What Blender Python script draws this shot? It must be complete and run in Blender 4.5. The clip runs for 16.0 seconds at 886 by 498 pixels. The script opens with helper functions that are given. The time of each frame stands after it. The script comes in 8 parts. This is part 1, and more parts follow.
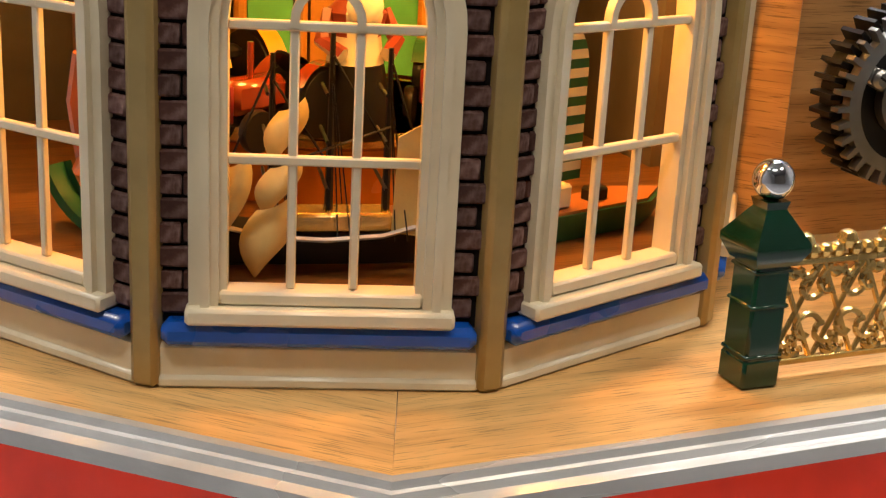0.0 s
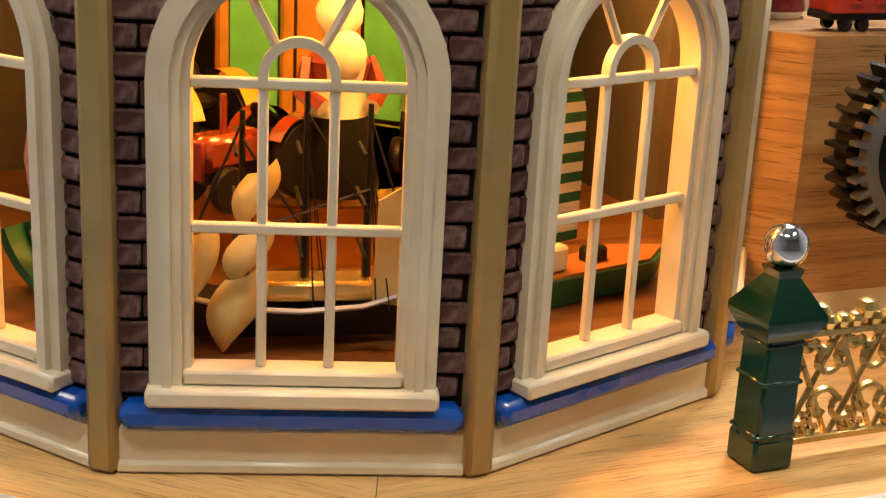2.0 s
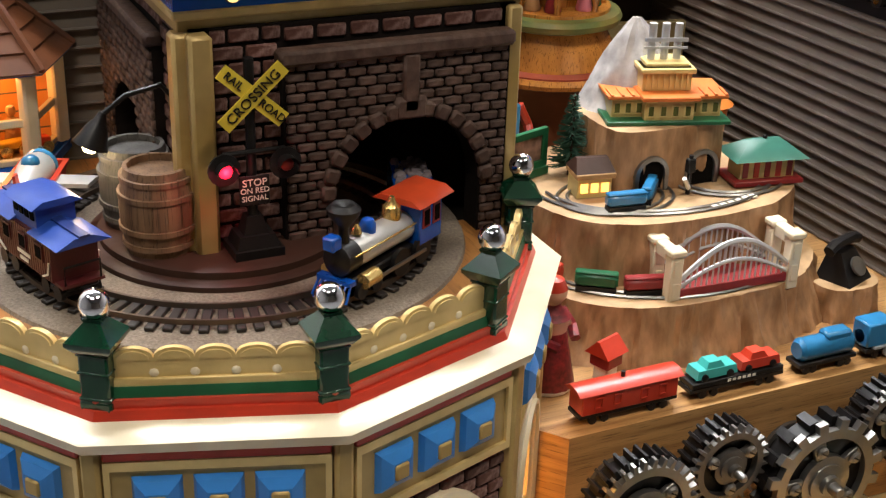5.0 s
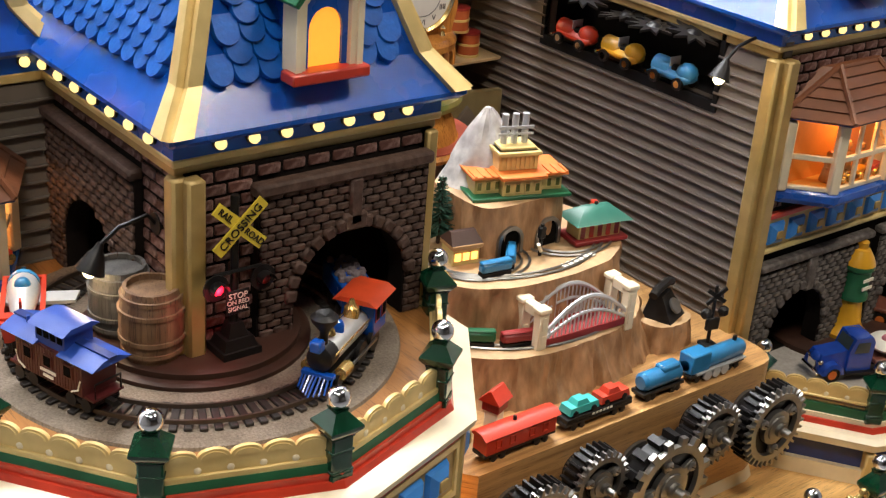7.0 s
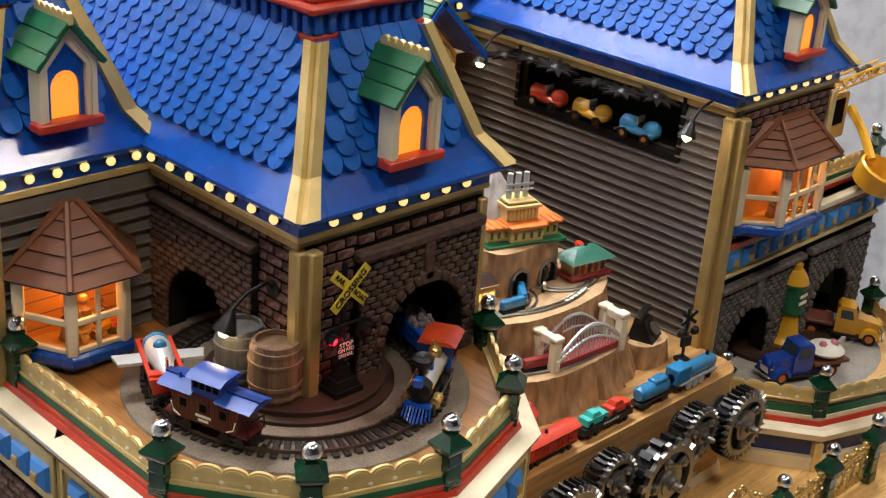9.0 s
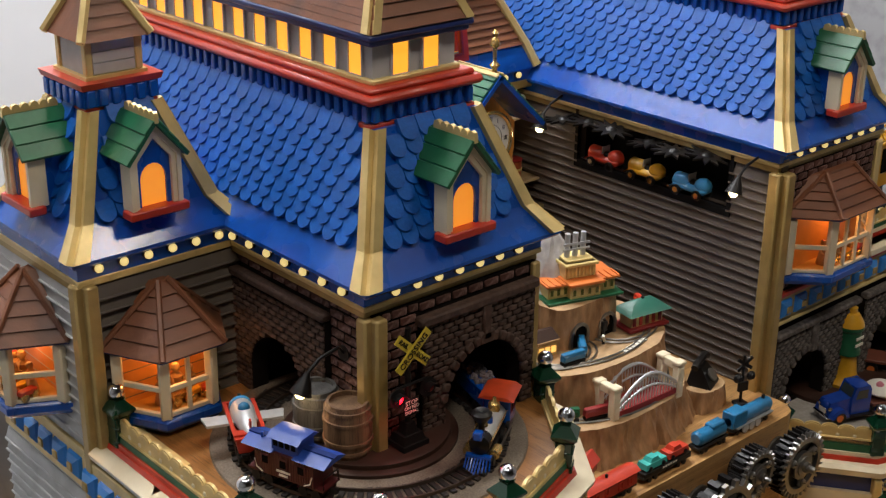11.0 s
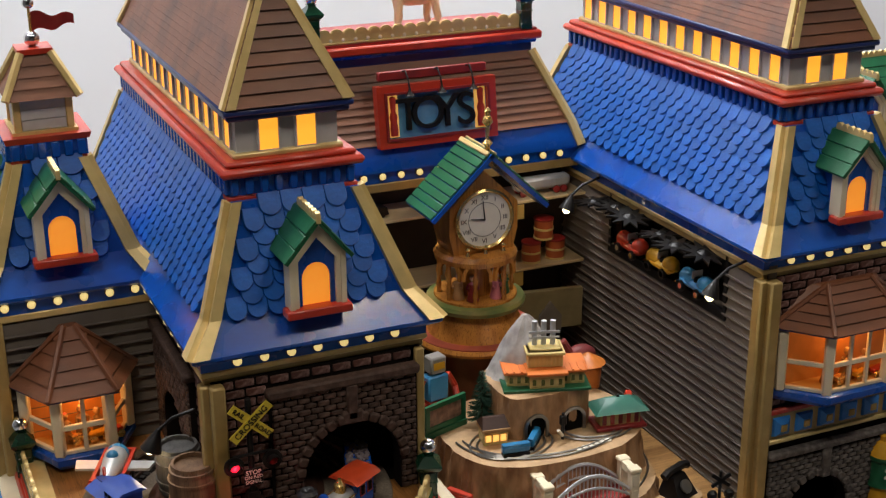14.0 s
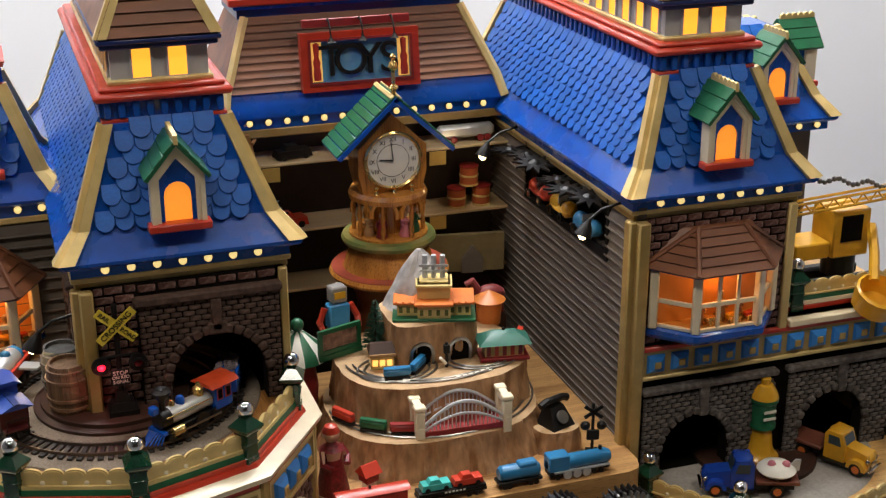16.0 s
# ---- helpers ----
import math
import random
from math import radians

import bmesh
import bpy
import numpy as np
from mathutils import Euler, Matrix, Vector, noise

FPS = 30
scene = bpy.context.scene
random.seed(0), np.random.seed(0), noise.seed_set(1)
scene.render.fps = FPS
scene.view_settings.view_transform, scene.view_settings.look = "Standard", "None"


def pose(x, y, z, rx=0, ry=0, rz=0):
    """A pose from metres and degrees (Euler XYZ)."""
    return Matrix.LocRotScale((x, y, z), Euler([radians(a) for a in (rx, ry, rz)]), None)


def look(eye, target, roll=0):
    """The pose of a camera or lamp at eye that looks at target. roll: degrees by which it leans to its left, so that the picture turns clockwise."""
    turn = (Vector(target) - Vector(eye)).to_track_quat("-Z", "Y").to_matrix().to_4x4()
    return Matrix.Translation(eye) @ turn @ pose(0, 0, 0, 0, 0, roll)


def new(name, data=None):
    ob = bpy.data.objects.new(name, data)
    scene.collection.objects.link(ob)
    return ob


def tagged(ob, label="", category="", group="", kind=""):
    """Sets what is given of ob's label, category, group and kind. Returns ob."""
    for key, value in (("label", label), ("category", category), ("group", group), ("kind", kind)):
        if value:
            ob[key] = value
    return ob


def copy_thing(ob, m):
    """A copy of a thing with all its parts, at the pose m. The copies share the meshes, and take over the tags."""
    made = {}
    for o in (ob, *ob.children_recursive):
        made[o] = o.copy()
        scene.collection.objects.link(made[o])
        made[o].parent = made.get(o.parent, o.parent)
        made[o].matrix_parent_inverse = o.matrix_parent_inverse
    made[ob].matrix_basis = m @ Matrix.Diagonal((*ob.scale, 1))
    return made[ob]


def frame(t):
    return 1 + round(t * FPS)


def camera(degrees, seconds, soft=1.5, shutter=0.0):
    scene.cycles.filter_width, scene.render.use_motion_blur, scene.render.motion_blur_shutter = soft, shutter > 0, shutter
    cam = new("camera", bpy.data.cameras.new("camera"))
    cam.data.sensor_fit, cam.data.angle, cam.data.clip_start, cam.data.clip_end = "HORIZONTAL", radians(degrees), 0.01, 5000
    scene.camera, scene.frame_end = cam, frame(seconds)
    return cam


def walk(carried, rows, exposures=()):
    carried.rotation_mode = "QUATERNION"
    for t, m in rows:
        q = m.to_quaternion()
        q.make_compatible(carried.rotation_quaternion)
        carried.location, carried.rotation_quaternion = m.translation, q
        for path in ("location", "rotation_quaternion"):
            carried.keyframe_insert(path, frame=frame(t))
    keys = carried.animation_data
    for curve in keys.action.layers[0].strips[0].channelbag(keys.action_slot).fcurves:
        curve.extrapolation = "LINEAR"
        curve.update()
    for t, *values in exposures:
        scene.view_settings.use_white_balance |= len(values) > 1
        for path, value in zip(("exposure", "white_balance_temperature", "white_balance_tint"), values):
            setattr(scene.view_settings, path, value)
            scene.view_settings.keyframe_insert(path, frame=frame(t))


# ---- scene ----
cam = camera(36.37, 16.0, soft=1.3)
PATH = [
    (0, look((-0.19168, -0.39584, 0.19365), (-0.00184, 0.04016, 0.03917), 3.19)),
    (0.5, look((-0.16665, -0.38534, 0.19732), (0.02318, 0.05033, 0.04187), 3.18)),
    (1, look((-0.16324, -0.37673, 0.20491), (0.02468, 0.06168, 0.05495), 3.15)),
    (1.5, look((-0.16434, -0.35759, 0.19780), (0.02425, 0.08104, 0.04935), 3.21)),
    (2, look((-0.16901, -0.36198, 0.19828), (0.01818, 0.07776, 0.05134), 2.98)),
    (2.5, look((-0.20179, -0.40775, 0.23503), (-0.00862, 0.02825, 0.08474), 2.49)),
    (3, look((-0.21654, -0.45089, 0.30988), (-0.01417, -0.02927, 0.13299), 3.01)),
    (3.5, look((-0.19600, -0.48632, 0.39580), (0.00520, -0.07547, 0.19401), 2.67)),
    (4, look((-0.19084, -0.50802, 0.46541), (0.01151, -0.09433, 0.27070), 1.81)),
    (4.5, look((-0.19870, -0.50269, 0.52534), (-0.00243, -0.08975, 0.32296), 1.72)),
    (4.7, look((-0.19280, -0.50682, 0.55000), (0.00174, -0.09461, 0.34450), 1.63)),
    (6.8, look((-0.36004, -0.53301, 0.69703), (-0.08144, -0.17628, 0.48461), 4.63)),
    (7, look((-0.38673, -0.53412, 0.70958), (-0.09738, -0.18525, 0.49848), 4.55)),
    (7.5, look((-0.46437, -0.52841, 0.73255), (-0.15357, -0.19707, 0.52370), 4.59)),
    (8, look((-0.53027, -0.52209, 0.74767), (-0.20455, -0.20255, 0.54320), 4.37)),
    (8.5, look((-0.59444, -0.53265, 0.76650), (-0.26372, -0.21680, 0.56435), 4.34)),
    (9, look((-0.61922, -0.55109, 0.80211), (-0.28750, -0.23560, 0.60104), 4.41)),
    (9.5, look((-0.64469, -0.56313, 0.81954), (-0.31480, -0.24270, 0.62334), 3.54)),
    (9.7, look((-0.65333, -0.56721, 0.82593), (-0.32639, -0.24327, 0.63055), 3.04)),
    (11.8, look((-0.64712, -0.69097, 0.89469), (-0.36066, -0.32322, 0.71386), -0.42)),
    (12, look((-0.61072, -0.70697, 0.90277), (-0.33441, -0.33049, 0.72409), -0.47)),
    (12.5, look((-0.49283, -0.75726, 0.90458), (-0.23989, -0.36308, 0.72953), -0.49)),
    (13, look((-0.42440, -0.79610, 0.90339), (-0.19158, -0.38884, 0.73038), -0.82)),
    (13.5, look((-0.34123, -0.83392, 0.90067), (-0.13023, -0.41468, 0.72830), -0.90)),
    (14, look((-0.26025, -0.86208, 0.88913), (-0.07048, -0.43319, 0.71582), -0.37)),
    (14.5, look((-0.19150, -0.92890, 0.88826), (-0.02493, -0.49181, 0.71161), -0.25)),
    (15, look((-0.13568, -0.97951, 0.87537), (0.01947, -0.53919, 0.69638), -0.10)),
    (15.5, look((-0.10707, -1.00826, 0.86898), (0.04609, -0.56718, 0.69011), -0.21)),
    (16, look((-0.08071, -1.04108, 0.87084), (0.07056, -0.59943, 0.69179), -0.15)),
]
walk(cam, PATH, [(0, 0.3), (1.2, 0.42), (2.5, 0.42), (3.5, 0.25), (4.7, 0.2), (7, 0.28), (8, 0.15), (9.5, -0.3), (12.5, -0.82), (14.5, -0.65), (16, -0.42)])

# ---- world and light ----
world = bpy.data.worlds.new("world")
scene.world = world
world.use_nodes = True
wn = world.node_tree.nodes
wbg = wn["Background"]
wbg.inputs["Color"].default_value = (0.90, 0.95, 1.0, 1)
wbg.inputs["Strength"].default_value = 0.012


def area(name, eye, target, sx, sy, watts, color=(1, 1, 1)):
    d = bpy.data.lights.new(name, "AREA")
    d.shape, d.size, d.size_y, d.energy, d.color = "RECTANGLE", sx, sy, watts, color
    ob = new(name, d)
    ob.matrix_world = look(eye, target)
    return ob


def bulb_light(name, where, watts, color, radius=0.01):
    d = bpy.data.lights.new(name, "POINT")
    d.energy, d.color, d.shadow_soft_size = watts, color, radius
    ob = new(name, d)
    ob.location = Vector(where) * D
    return ob


D = 0.1  # the plan below is in decimetres

# unseen area lights placed to light the model: two front keys, a weak left fill
area("unseen_light", (-0.75, -1.05, 2.8), (0.2, 0.2, 0.2), 0.8, 0.3, 55, (1.0, 0.92, 0.80))
area("unseen_light", (1.2, -0.95, 2.8), (0.4, 0.2, 0.2), 0.8, 0.3, 48, (1.0, 0.89, 0.75))
area("unseen_light", (-1.6, 0.3, 2.6), (0.35, 0.35, 0.3), 0.8, 0.3, 7, (0.97, 0.97, 1.0))
# added only to brighten the white wall behind the model
area("unseen_light", (0.5, 1.0, 2.4), (0.5, 1.75, 0.9), 2.4, 0.4, 175, (0.97, 0.97, 0.98))

# ---- materials ----


def mat(name, color, rough=0.5, metal=0.0, vary=0.12, scale=60.0, bump=0.0, bscale=250.0, coat=0.0, spec=0.5, rand=0.0, streak=None, dark=None, darkscale=25.0, emit=None, estr=0.0, glass=False):
    """A procedural surface: base colour with grain at two scales, fine relief, per-piece variation."""
    m = bpy.data.materials.new(name)
    m.use_nodes = True
    t = m.node_tree
    p = t.nodes["Principled BSDF"]
    p.inputs["Roughness"].default_value = rough
    p.inputs["Metallic"].default_value = metal
    p.inputs["Coat Weight"].default_value = coat
    p.inputs["Coat Roughness"].default_value = 0.12
    p.inputs["Specular IOR Level"].default_value = spec
    if glass:
        p.inputs["Transmission Weight"].default_value = 1.0
        p.inputs["IOR"].default_value = 1.1
        p.inputs["Base Color"].default_value = (*color, 1)
        return m
    co = t.nodes.new("ShaderNodeTexCoord")
    mp = t.nodes.new("ShaderNodeMapping")
    if streak:
        mp.inputs["Scale"].default_value = streak
    t.links.new(co.outputs["Object"], mp.inputs["Vector"])
    n1 = t.nodes.new("ShaderNodeTexNoise")
    n1.inputs["Scale"].default_value, n1.inputs["Detail"].default_value = scale, 5
    n2 = t.nodes.new("ShaderNodeTexNoise")
    n2.inputs["Scale"].default_value, n2.inputs["Detail"].default_value = darkscale, 3
    for n in (n1, n2):
        t.links.new(mp.outputs["Vector"], n.inputs["Vector"])
    ramp = t.nodes.new("ShaderNodeMapRange")
    ramp.inputs["From Min"].default_value, ramp.inputs["From Max"].default_value = 0.3, 0.7
    ramp.inputs["To Min"].default_value, ramp.inputs["To Max"].default_value = 1 - vary, 1 + vary
    t.links.new(n1.outputs["Fac"], ramp.inputs["Value"])
    mix = t.nodes.new("ShaderNodeMix")
    mix.data_type = "RGBA"
    mix.inputs["A"].default_value = (*color, 1)
    mix.inputs["B"].default_value = (*(dark or [c * 0.8 for c in color]), 1)
    r2 = t.nodes.new("ShaderNodeMapRange")
    r2.inputs["From Min"].default_value, r2.inputs["From Max"].default_value = 0.45, 0.7
    t.links.new(n2.outputs["Fac"], r2.inputs["Value"])
    t.links.new(r2.outputs["Result"], mix.inputs["Factor"])
    sc = t.nodes.new("ShaderNodeVectorMath")
    sc.operation = "SCALE"
    t.links.new(mix.outputs["Result"], sc.inputs[0])
    if rand:
        oi = t.nodes.new("ShaderNodeObjectInfo")
        rr = t.nodes.new("ShaderNodeMapRange")
        rr.inputs["To Min"].default_value, rr.inputs["To Max"].default_value = 1 - rand, 1 + rand
        t.links.new(oi.outputs["Random"], rr.inputs["Value"])
        mu = t.nodes.new("ShaderNodeMath")
        mu.operation = "MULTIPLY"
        t.links.new(rr.outputs["Result"], mu.inputs[0])
        t.links.new(ramp.outputs["Result"], mu.inputs[1])
        t.links.new(mu.outputs[0], sc.inputs["Scale"])
    else:
        t.links.new(ramp.outputs["Result"], sc.inputs["Scale"])
    t.links.new(sc.outputs["Vector"], p.inputs["Base Color"])
    rv = t.nodes.new("ShaderNodeMapRange")
    rv.inputs["To Min"].default_value, rv.inputs["To Max"].default_value = max(0.02, rough - 0.08), min(1, rough + 0.1)
    t.links.new(n2.outputs["Fac"], rv.inputs["Value"])
    t.links.new(rv.outputs["Result"], p.inputs["Roughness"])
    if bump:
        nb = t.nodes.new("ShaderNodeTexNoise")
        nb.inputs["Scale"].default_value, nb.inputs["Detail"].default_value = bscale, 4
        t.links.new(mp.outputs["Vector"], nb.inputs["Vector"])
        b = t.nodes.new("ShaderNodeBump")
        b.inputs["Strength"].default_value, b.inputs["Distance"].default_value = bump, 0.001
        t.links.new(nb.outputs["Fac"], b.inputs["Height"])
        t.links.new(b.outputs["Normal"], p.inputs["Normal"])
    if emit:
        p.inputs["Emission Color"].default_value = (*emit, 1)
        p.inputs["Emission Strength"].default_value = estr
    return m


def wood(name, light, dark, along="x", scale=1.0, rough=0.35):
    """Oak or other wood: long pores and bands along one axis."""
    m = bpy.data.materials.new(name)
    m.use_nodes = True
    t = m.node_tree
    p = t.nodes["Principled BSDF"]
    p.inputs["Roughness"].default_value = rough
    co = t.nodes.new("ShaderNodeTexCoord")
    mp = t.nodes.new("ShaderNodeMapping")
    s = {"x": (0.035, 1, 1), "y": (1, 0.035, 1), "z": (1, 1, 0.035)}[along]
    mp.inputs["Scale"].default_value = s
    t.links.new(co.outputs["Object"], mp.inputs["Vector"])
    a = t.nodes.new("ShaderNodeTexNoise")
    a.inputs["Scale"].default_value, a.inputs["Detail"].default_value, a.inputs["Distortion"].default_value = 130 * scale, 4, 0.4
    b = t.nodes.new("ShaderNodeTexNoise")
    b.inputs["Scale"].default_value, b.inputs["Detail"].default_value = 1500 * scale, 3
    for n in (a, b):
        t.links.new(mp.outputs["Vector"], n.inputs["Vector"])
    cr = t.nodes.new("ShaderNodeValToRGB")
    e = cr.color_ramp.elements
    e[0].position, e[0].color = 0.3, (*dark, 1)
    e[1].position, e[1].color = 0.58, (*light, 1)
    t.links.new(a.outputs["Fac"], cr.inputs["Fac"])
    pr = t.nodes.new("ShaderNodeMapRange")
    pr.inputs["From Min"].default_value, pr.inputs["From Max"].default_value = 0.36, 0.43
    pr.inputs["To Min"].default_value, pr.inputs["To Max"].default_value = 0.50, 1.0
    t.links.new(b.outputs["Fac"], pr.inputs["Value"])
    sc = t.nodes.new("ShaderNodeVectorMath")
    sc.operation = "SCALE"
    t.links.new(cr.outputs["Color"], sc.inputs[0])
    t.links.new(pr.outputs["Result"], sc.inputs["Scale"])
    t.links.new(sc.outputs["Vector"], p.inputs["Base Color"])
    bu = t.nodes.new("ShaderNodeBump")
    bu.inputs["Strength"].default_value, bu.inputs["Distance"].default_value = 0.15, 0.0005
    t.links.new(b.outputs["Fac"], bu.inputs["Height"])
    t.links.new(bu.outputs["Normal"], p.inputs["Normal"])
    return m


def glow(name, color, strength, base=(0.8, 0.5, 0.2)):
    return mat(name, base, 0.4, vary=0.1, emit=color, estr=strength)


CREAM = mat("cream_paint", (0.80, 0.70, 0.50), 0.32, vary=0.05, bump=0.08, coat=0.2, dark=(0.72, 0.61, 0.42))
WHITE = mat("white_paint", (0.82, 0.78, 0.68), 0.4, vary=0.05)
GOLD = mat("gold_paint", (0.44, 0.31, 0.12), 0.38, metal=0.35, vary=0.10, bump=0.12, dark=(0.40, 0.27, 0.08))
PALEGOLD = mat("pale_gold_paint", (0.72, 0.54, 0.23), 0.36, metal=0.25, vary=0.08, bump=0.1, dark=(0.58, 0.42, 0.16))
BRASS = mat("brass", (0.70, 0.48, 0.17), 0.25, metal=0.75, vary=0.1, dark=(0.45, 0.29, 0.09))
BLUE = mat("blue_paint", (0.003, 0.080, 0.43), 0.26, vary=0.10, bump=0.06, coat=0.4, dark=(0.004, 0.060, 0.36))
ROOFBLUE = mat("roof_blue", (0.003, 0.112, 0.48), 0.42, vary=0.16, scale=140, bump=0.35, bscale=300, dark=(0.004, 0.060, 0.31), darkscale=60, rand=0.14)
NAVY = mat("dark_blue_paint", (0.010, 0.028, 0.15), 0.35, vary=0.1, coat=0.2)
SKYBLUE = mat("tile_blue", (0.035, 0.23, 0.66), 0.3, vary=0.1, bump=0.08, coat=0.2)
RED = mat("red_paint", (0.52, 0.040, 0.016), 0.35, vary=0.1, bump=0.06, coat=0.2)
DKRED = mat("dark_red_paint", (0.26, 0.02, 0.02), 0.4, vary=0.12)
MAROON = mat("maroon_plastic", (0.075, 0.012, 0.012), 0.4, vary=0.12)
GREEN = mat("dark_green_gloss", (0.003, 0.038, 0.017), 0.16, vary=0.1, coat=0.35)
GREENM = mat("green_paint", (0.012, 0.11, 0.045), 0.35, vary=0.15, bump=0.15)
CHROME = mat("chrome", (0.80, 0.80, 0.82), 0.06, metal=1.0, vary=0.02)
STEEL = mat("steel", (0.30, 0.29, 0.275), 0.32, metal=0.9, vary=0.12, bump=0.1)
GUN = mat("gunmetal", (0.17, 0.16, 0.15), 0.38, metal=0.75, vary=0.15, bump=0.1)
SILVER = mat("silver_moulding", (0.70, 0.70, 0.69), 0.28, metal=0.4, vary=0.12, bump=0.25, streak=(0.15, 1, 1))
SILVERP = mat("silver_paint", (0.58, 0.59, 0.60), 0.35, metal=0.4, vary=0.1)
BLACK = mat("black_plastic", (0.009, 0.008, 0.008), 0.38, vary=0.2, spec=0.3)
# near-black colour standing in for the shade behind openings and panes
VOID = mat("painted_dark", (0.006, 0.005, 0.004), 1.0, vary=0.2, spec=0.05)
BRICK = mat("brick", (0.10, 0.041, 0.031), 0.6, spec=0.25, vary=0.3, scale=180, bump=0.5, bscale=420, dark=(0.20, 0.125, 0.11), darkscale=190, rand=0.3)
MORTAR = mat("mortar", (0.010, 0.007, 0.006), 0.9, spec=0.1, vary=0.2, bump=0.3)
STONE = mat("tunnel_stone", (0.066, 0.038, 0.029), 0.62, spec=0.25, vary=0.3, scale=160, bump=0.6, bscale=300, dark=(0.095, 0.062, 0.05), darkscale=120, rand=0.25)
STONEG = mat("grey_tunnel_stone", (0.085, 0.072, 0.066), 0.62, spec=0.25, vary=0.3, scale=160, bump=0.6, bscale=300, dark=(0.16, 0.14, 0.13), darkscale=120, rand=0.25)
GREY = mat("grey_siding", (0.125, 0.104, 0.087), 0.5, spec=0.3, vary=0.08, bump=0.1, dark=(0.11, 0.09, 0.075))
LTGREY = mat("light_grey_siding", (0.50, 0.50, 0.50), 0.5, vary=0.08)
BROWN = mat("brown_shingle", (0.20, 0.070, 0.029), 0.45, vary=0.12, bump=0.25, streak=(0.3, 1, 1), dark=(0.11, 0.048, 0.03), rand=0.08)
CHOC = mat("brown_platform", (0.045, 0.020, 0.013), 0.5, spec=0.3, vary=0.15, bump=0.15)
OAK = wood("oak", (0.76, 0.46, 0.17), (0.55, 0.30, 0.10))
OAKY = wood("oak_along", (0.70, 0.42, 0.16), (0.50, 0.27, 0.095), along="y")
OAKB = wood("oak_block", (0.52, 0.29, 0.11), (0.30, 0.145, 0.05))
CLOCKWOOD = wood("clock_wood", (0.58, 0.24, 0.045), (0.38, 0.14, 0.028), along="z", scale=0.6, rough=0.25)
BARREL = wood("barrel_wood", (0.24, 0.14, 0.075), (0.14, 0.075, 0.04), along="z", scale=0.7, rough=0.6)
BARRELG = wood("grey_barrel_wood", (0.12, 0.115, 0.11), (0.06, 0.057, 0.055), along="z", scale=0.7, rough=0.6)
ROAD = mat("gravel_bed", (0.20, 0.16, 0.12), 0.85, vary=0.3, scale=600, bump=0.6, bscale=900, dark=(0.14, 0.11, 0.08))
ROCK = mat("mountain_rock", (0.42, 0.235, 0.115), 0.5, vary=0.22, scale=160, bump=1.0, bscale=150, streak=(1, 1, 0.35), dark=(0.24, 0.115, 0.045), darkscale=70)
ROCKTOP = mat("mountain_ground", (0.44, 0.28, 0.14), 0.6, vary=0.15, scale=90, bump=0.25, dark=(0.36, 0.22, 0.11))
GREYROCK = mat("grey_peak", (0.36, 0.33, 0.31), 0.6, vary=0.3, scale=90, bump=0.6, bscale=120, dark=(0.62, 0.60, 0.58))
YELLOW = mat("yellow_paint", (0.70, 0.36, 0.02), 0.3, vary=0.08, coat=0.3)
SIGNY = mat("sign_yellow", (0.72, 0.55, 0.05), 0.35, vary=0.08)
BUTTER = mat("pale_yellow_paint", (0.68, 0.52, 0.20), 0.4, vary=0.1)
ORANGE = mat("orange_roof", (0.66, 0.17, 0.03), 0.45, vary=0.12, bump=0.1)
TEAL = mat("teal_paint", (0.05, 0.42, 0.38), 0.3, vary=0.1, coat=0.3)
TRBLUE = mat("train_blue", (0.02, 0.17, 0.36), 0.3, vary=0.15, coat=0.3)
CABBLUE = mat("caboose_blue", (0.014, 0.055, 0.30), 0.4, vary=0.15, bump=0.1)
TOYBLUE = mat("toy_blue", (0.05, 0.28, 0.55), 0.3, vary=0.1, coat=0.3)
BEIGE = mat("doll_beige", (0.62, 0.40, 0.27), 0.5, vary=0.1)
TAN = mat("bear_tan", (0.45, 0.25, 0.10), 0.7, vary=0.2, bump=0.4)
PINK = mat("pink_cloth", (0.62, 0.20, 0.24), 0.6, vary=0.1)
SHELF = mat("shelf_wood", (0.62, 0.46, 0.26), 0.45, vary=0.1, streak=(0.1, 1, 1))
SAIL = mat("sail_cloth", (0.66, 0.50, 0.20), 0.8, vary=0.12, bump=0.3)
WALLPAPER = mat("green_wallpaper", (0.16, 0.70, 0.24), 0.7, vary=0.1)
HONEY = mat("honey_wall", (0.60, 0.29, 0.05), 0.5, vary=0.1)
PINE = mat("pine_needles", (0.022, 0.075, 0.045), 0.7, vary=0.3, scale=300, bump=0.5)
DIAL = mat("dial_white", (0.80, 0.77, 0.68), 0.35, vary=0.04)
BACK = mat("white_wall", (0.86, 0.87, 0.89), 0.8, vary=0.02, scale=3, darkscale=1.0, dark=(0.80, 0.815, 0.85))
CABRED = mat("red_gloss_cabinet", (0.62, 0.035, 0.015), 0.14, vary=0.05, coat=0.6)
WINGLOW = glow("lit_amber_window", (1.0, 0.30, 0.025), 1.1, (0.75, 0.35, 0.06))
WINGLOW2 = glow("lit_yellow_window", (1.0, 0.40, 0.03), 1.75, (0.7, 0.35, 0.05))
BULB = glow("warm_bulb", (1.0, 0.74, 0.28), 1.15, (0.7, 0.55, 0.2))
REDLAMP = glow("red_signal_lamp", (1.0, 0.008, 0.03), 4.0, (0.7, 0.02, 0.02))
LAMPGLOW = glow("spot_bulb", (1.0, 0.78, 0.4), 12.0)
GLASS = mat("window_glass", (1, 1, 1), 0.02, glass=True)

# ---- building helpers ----


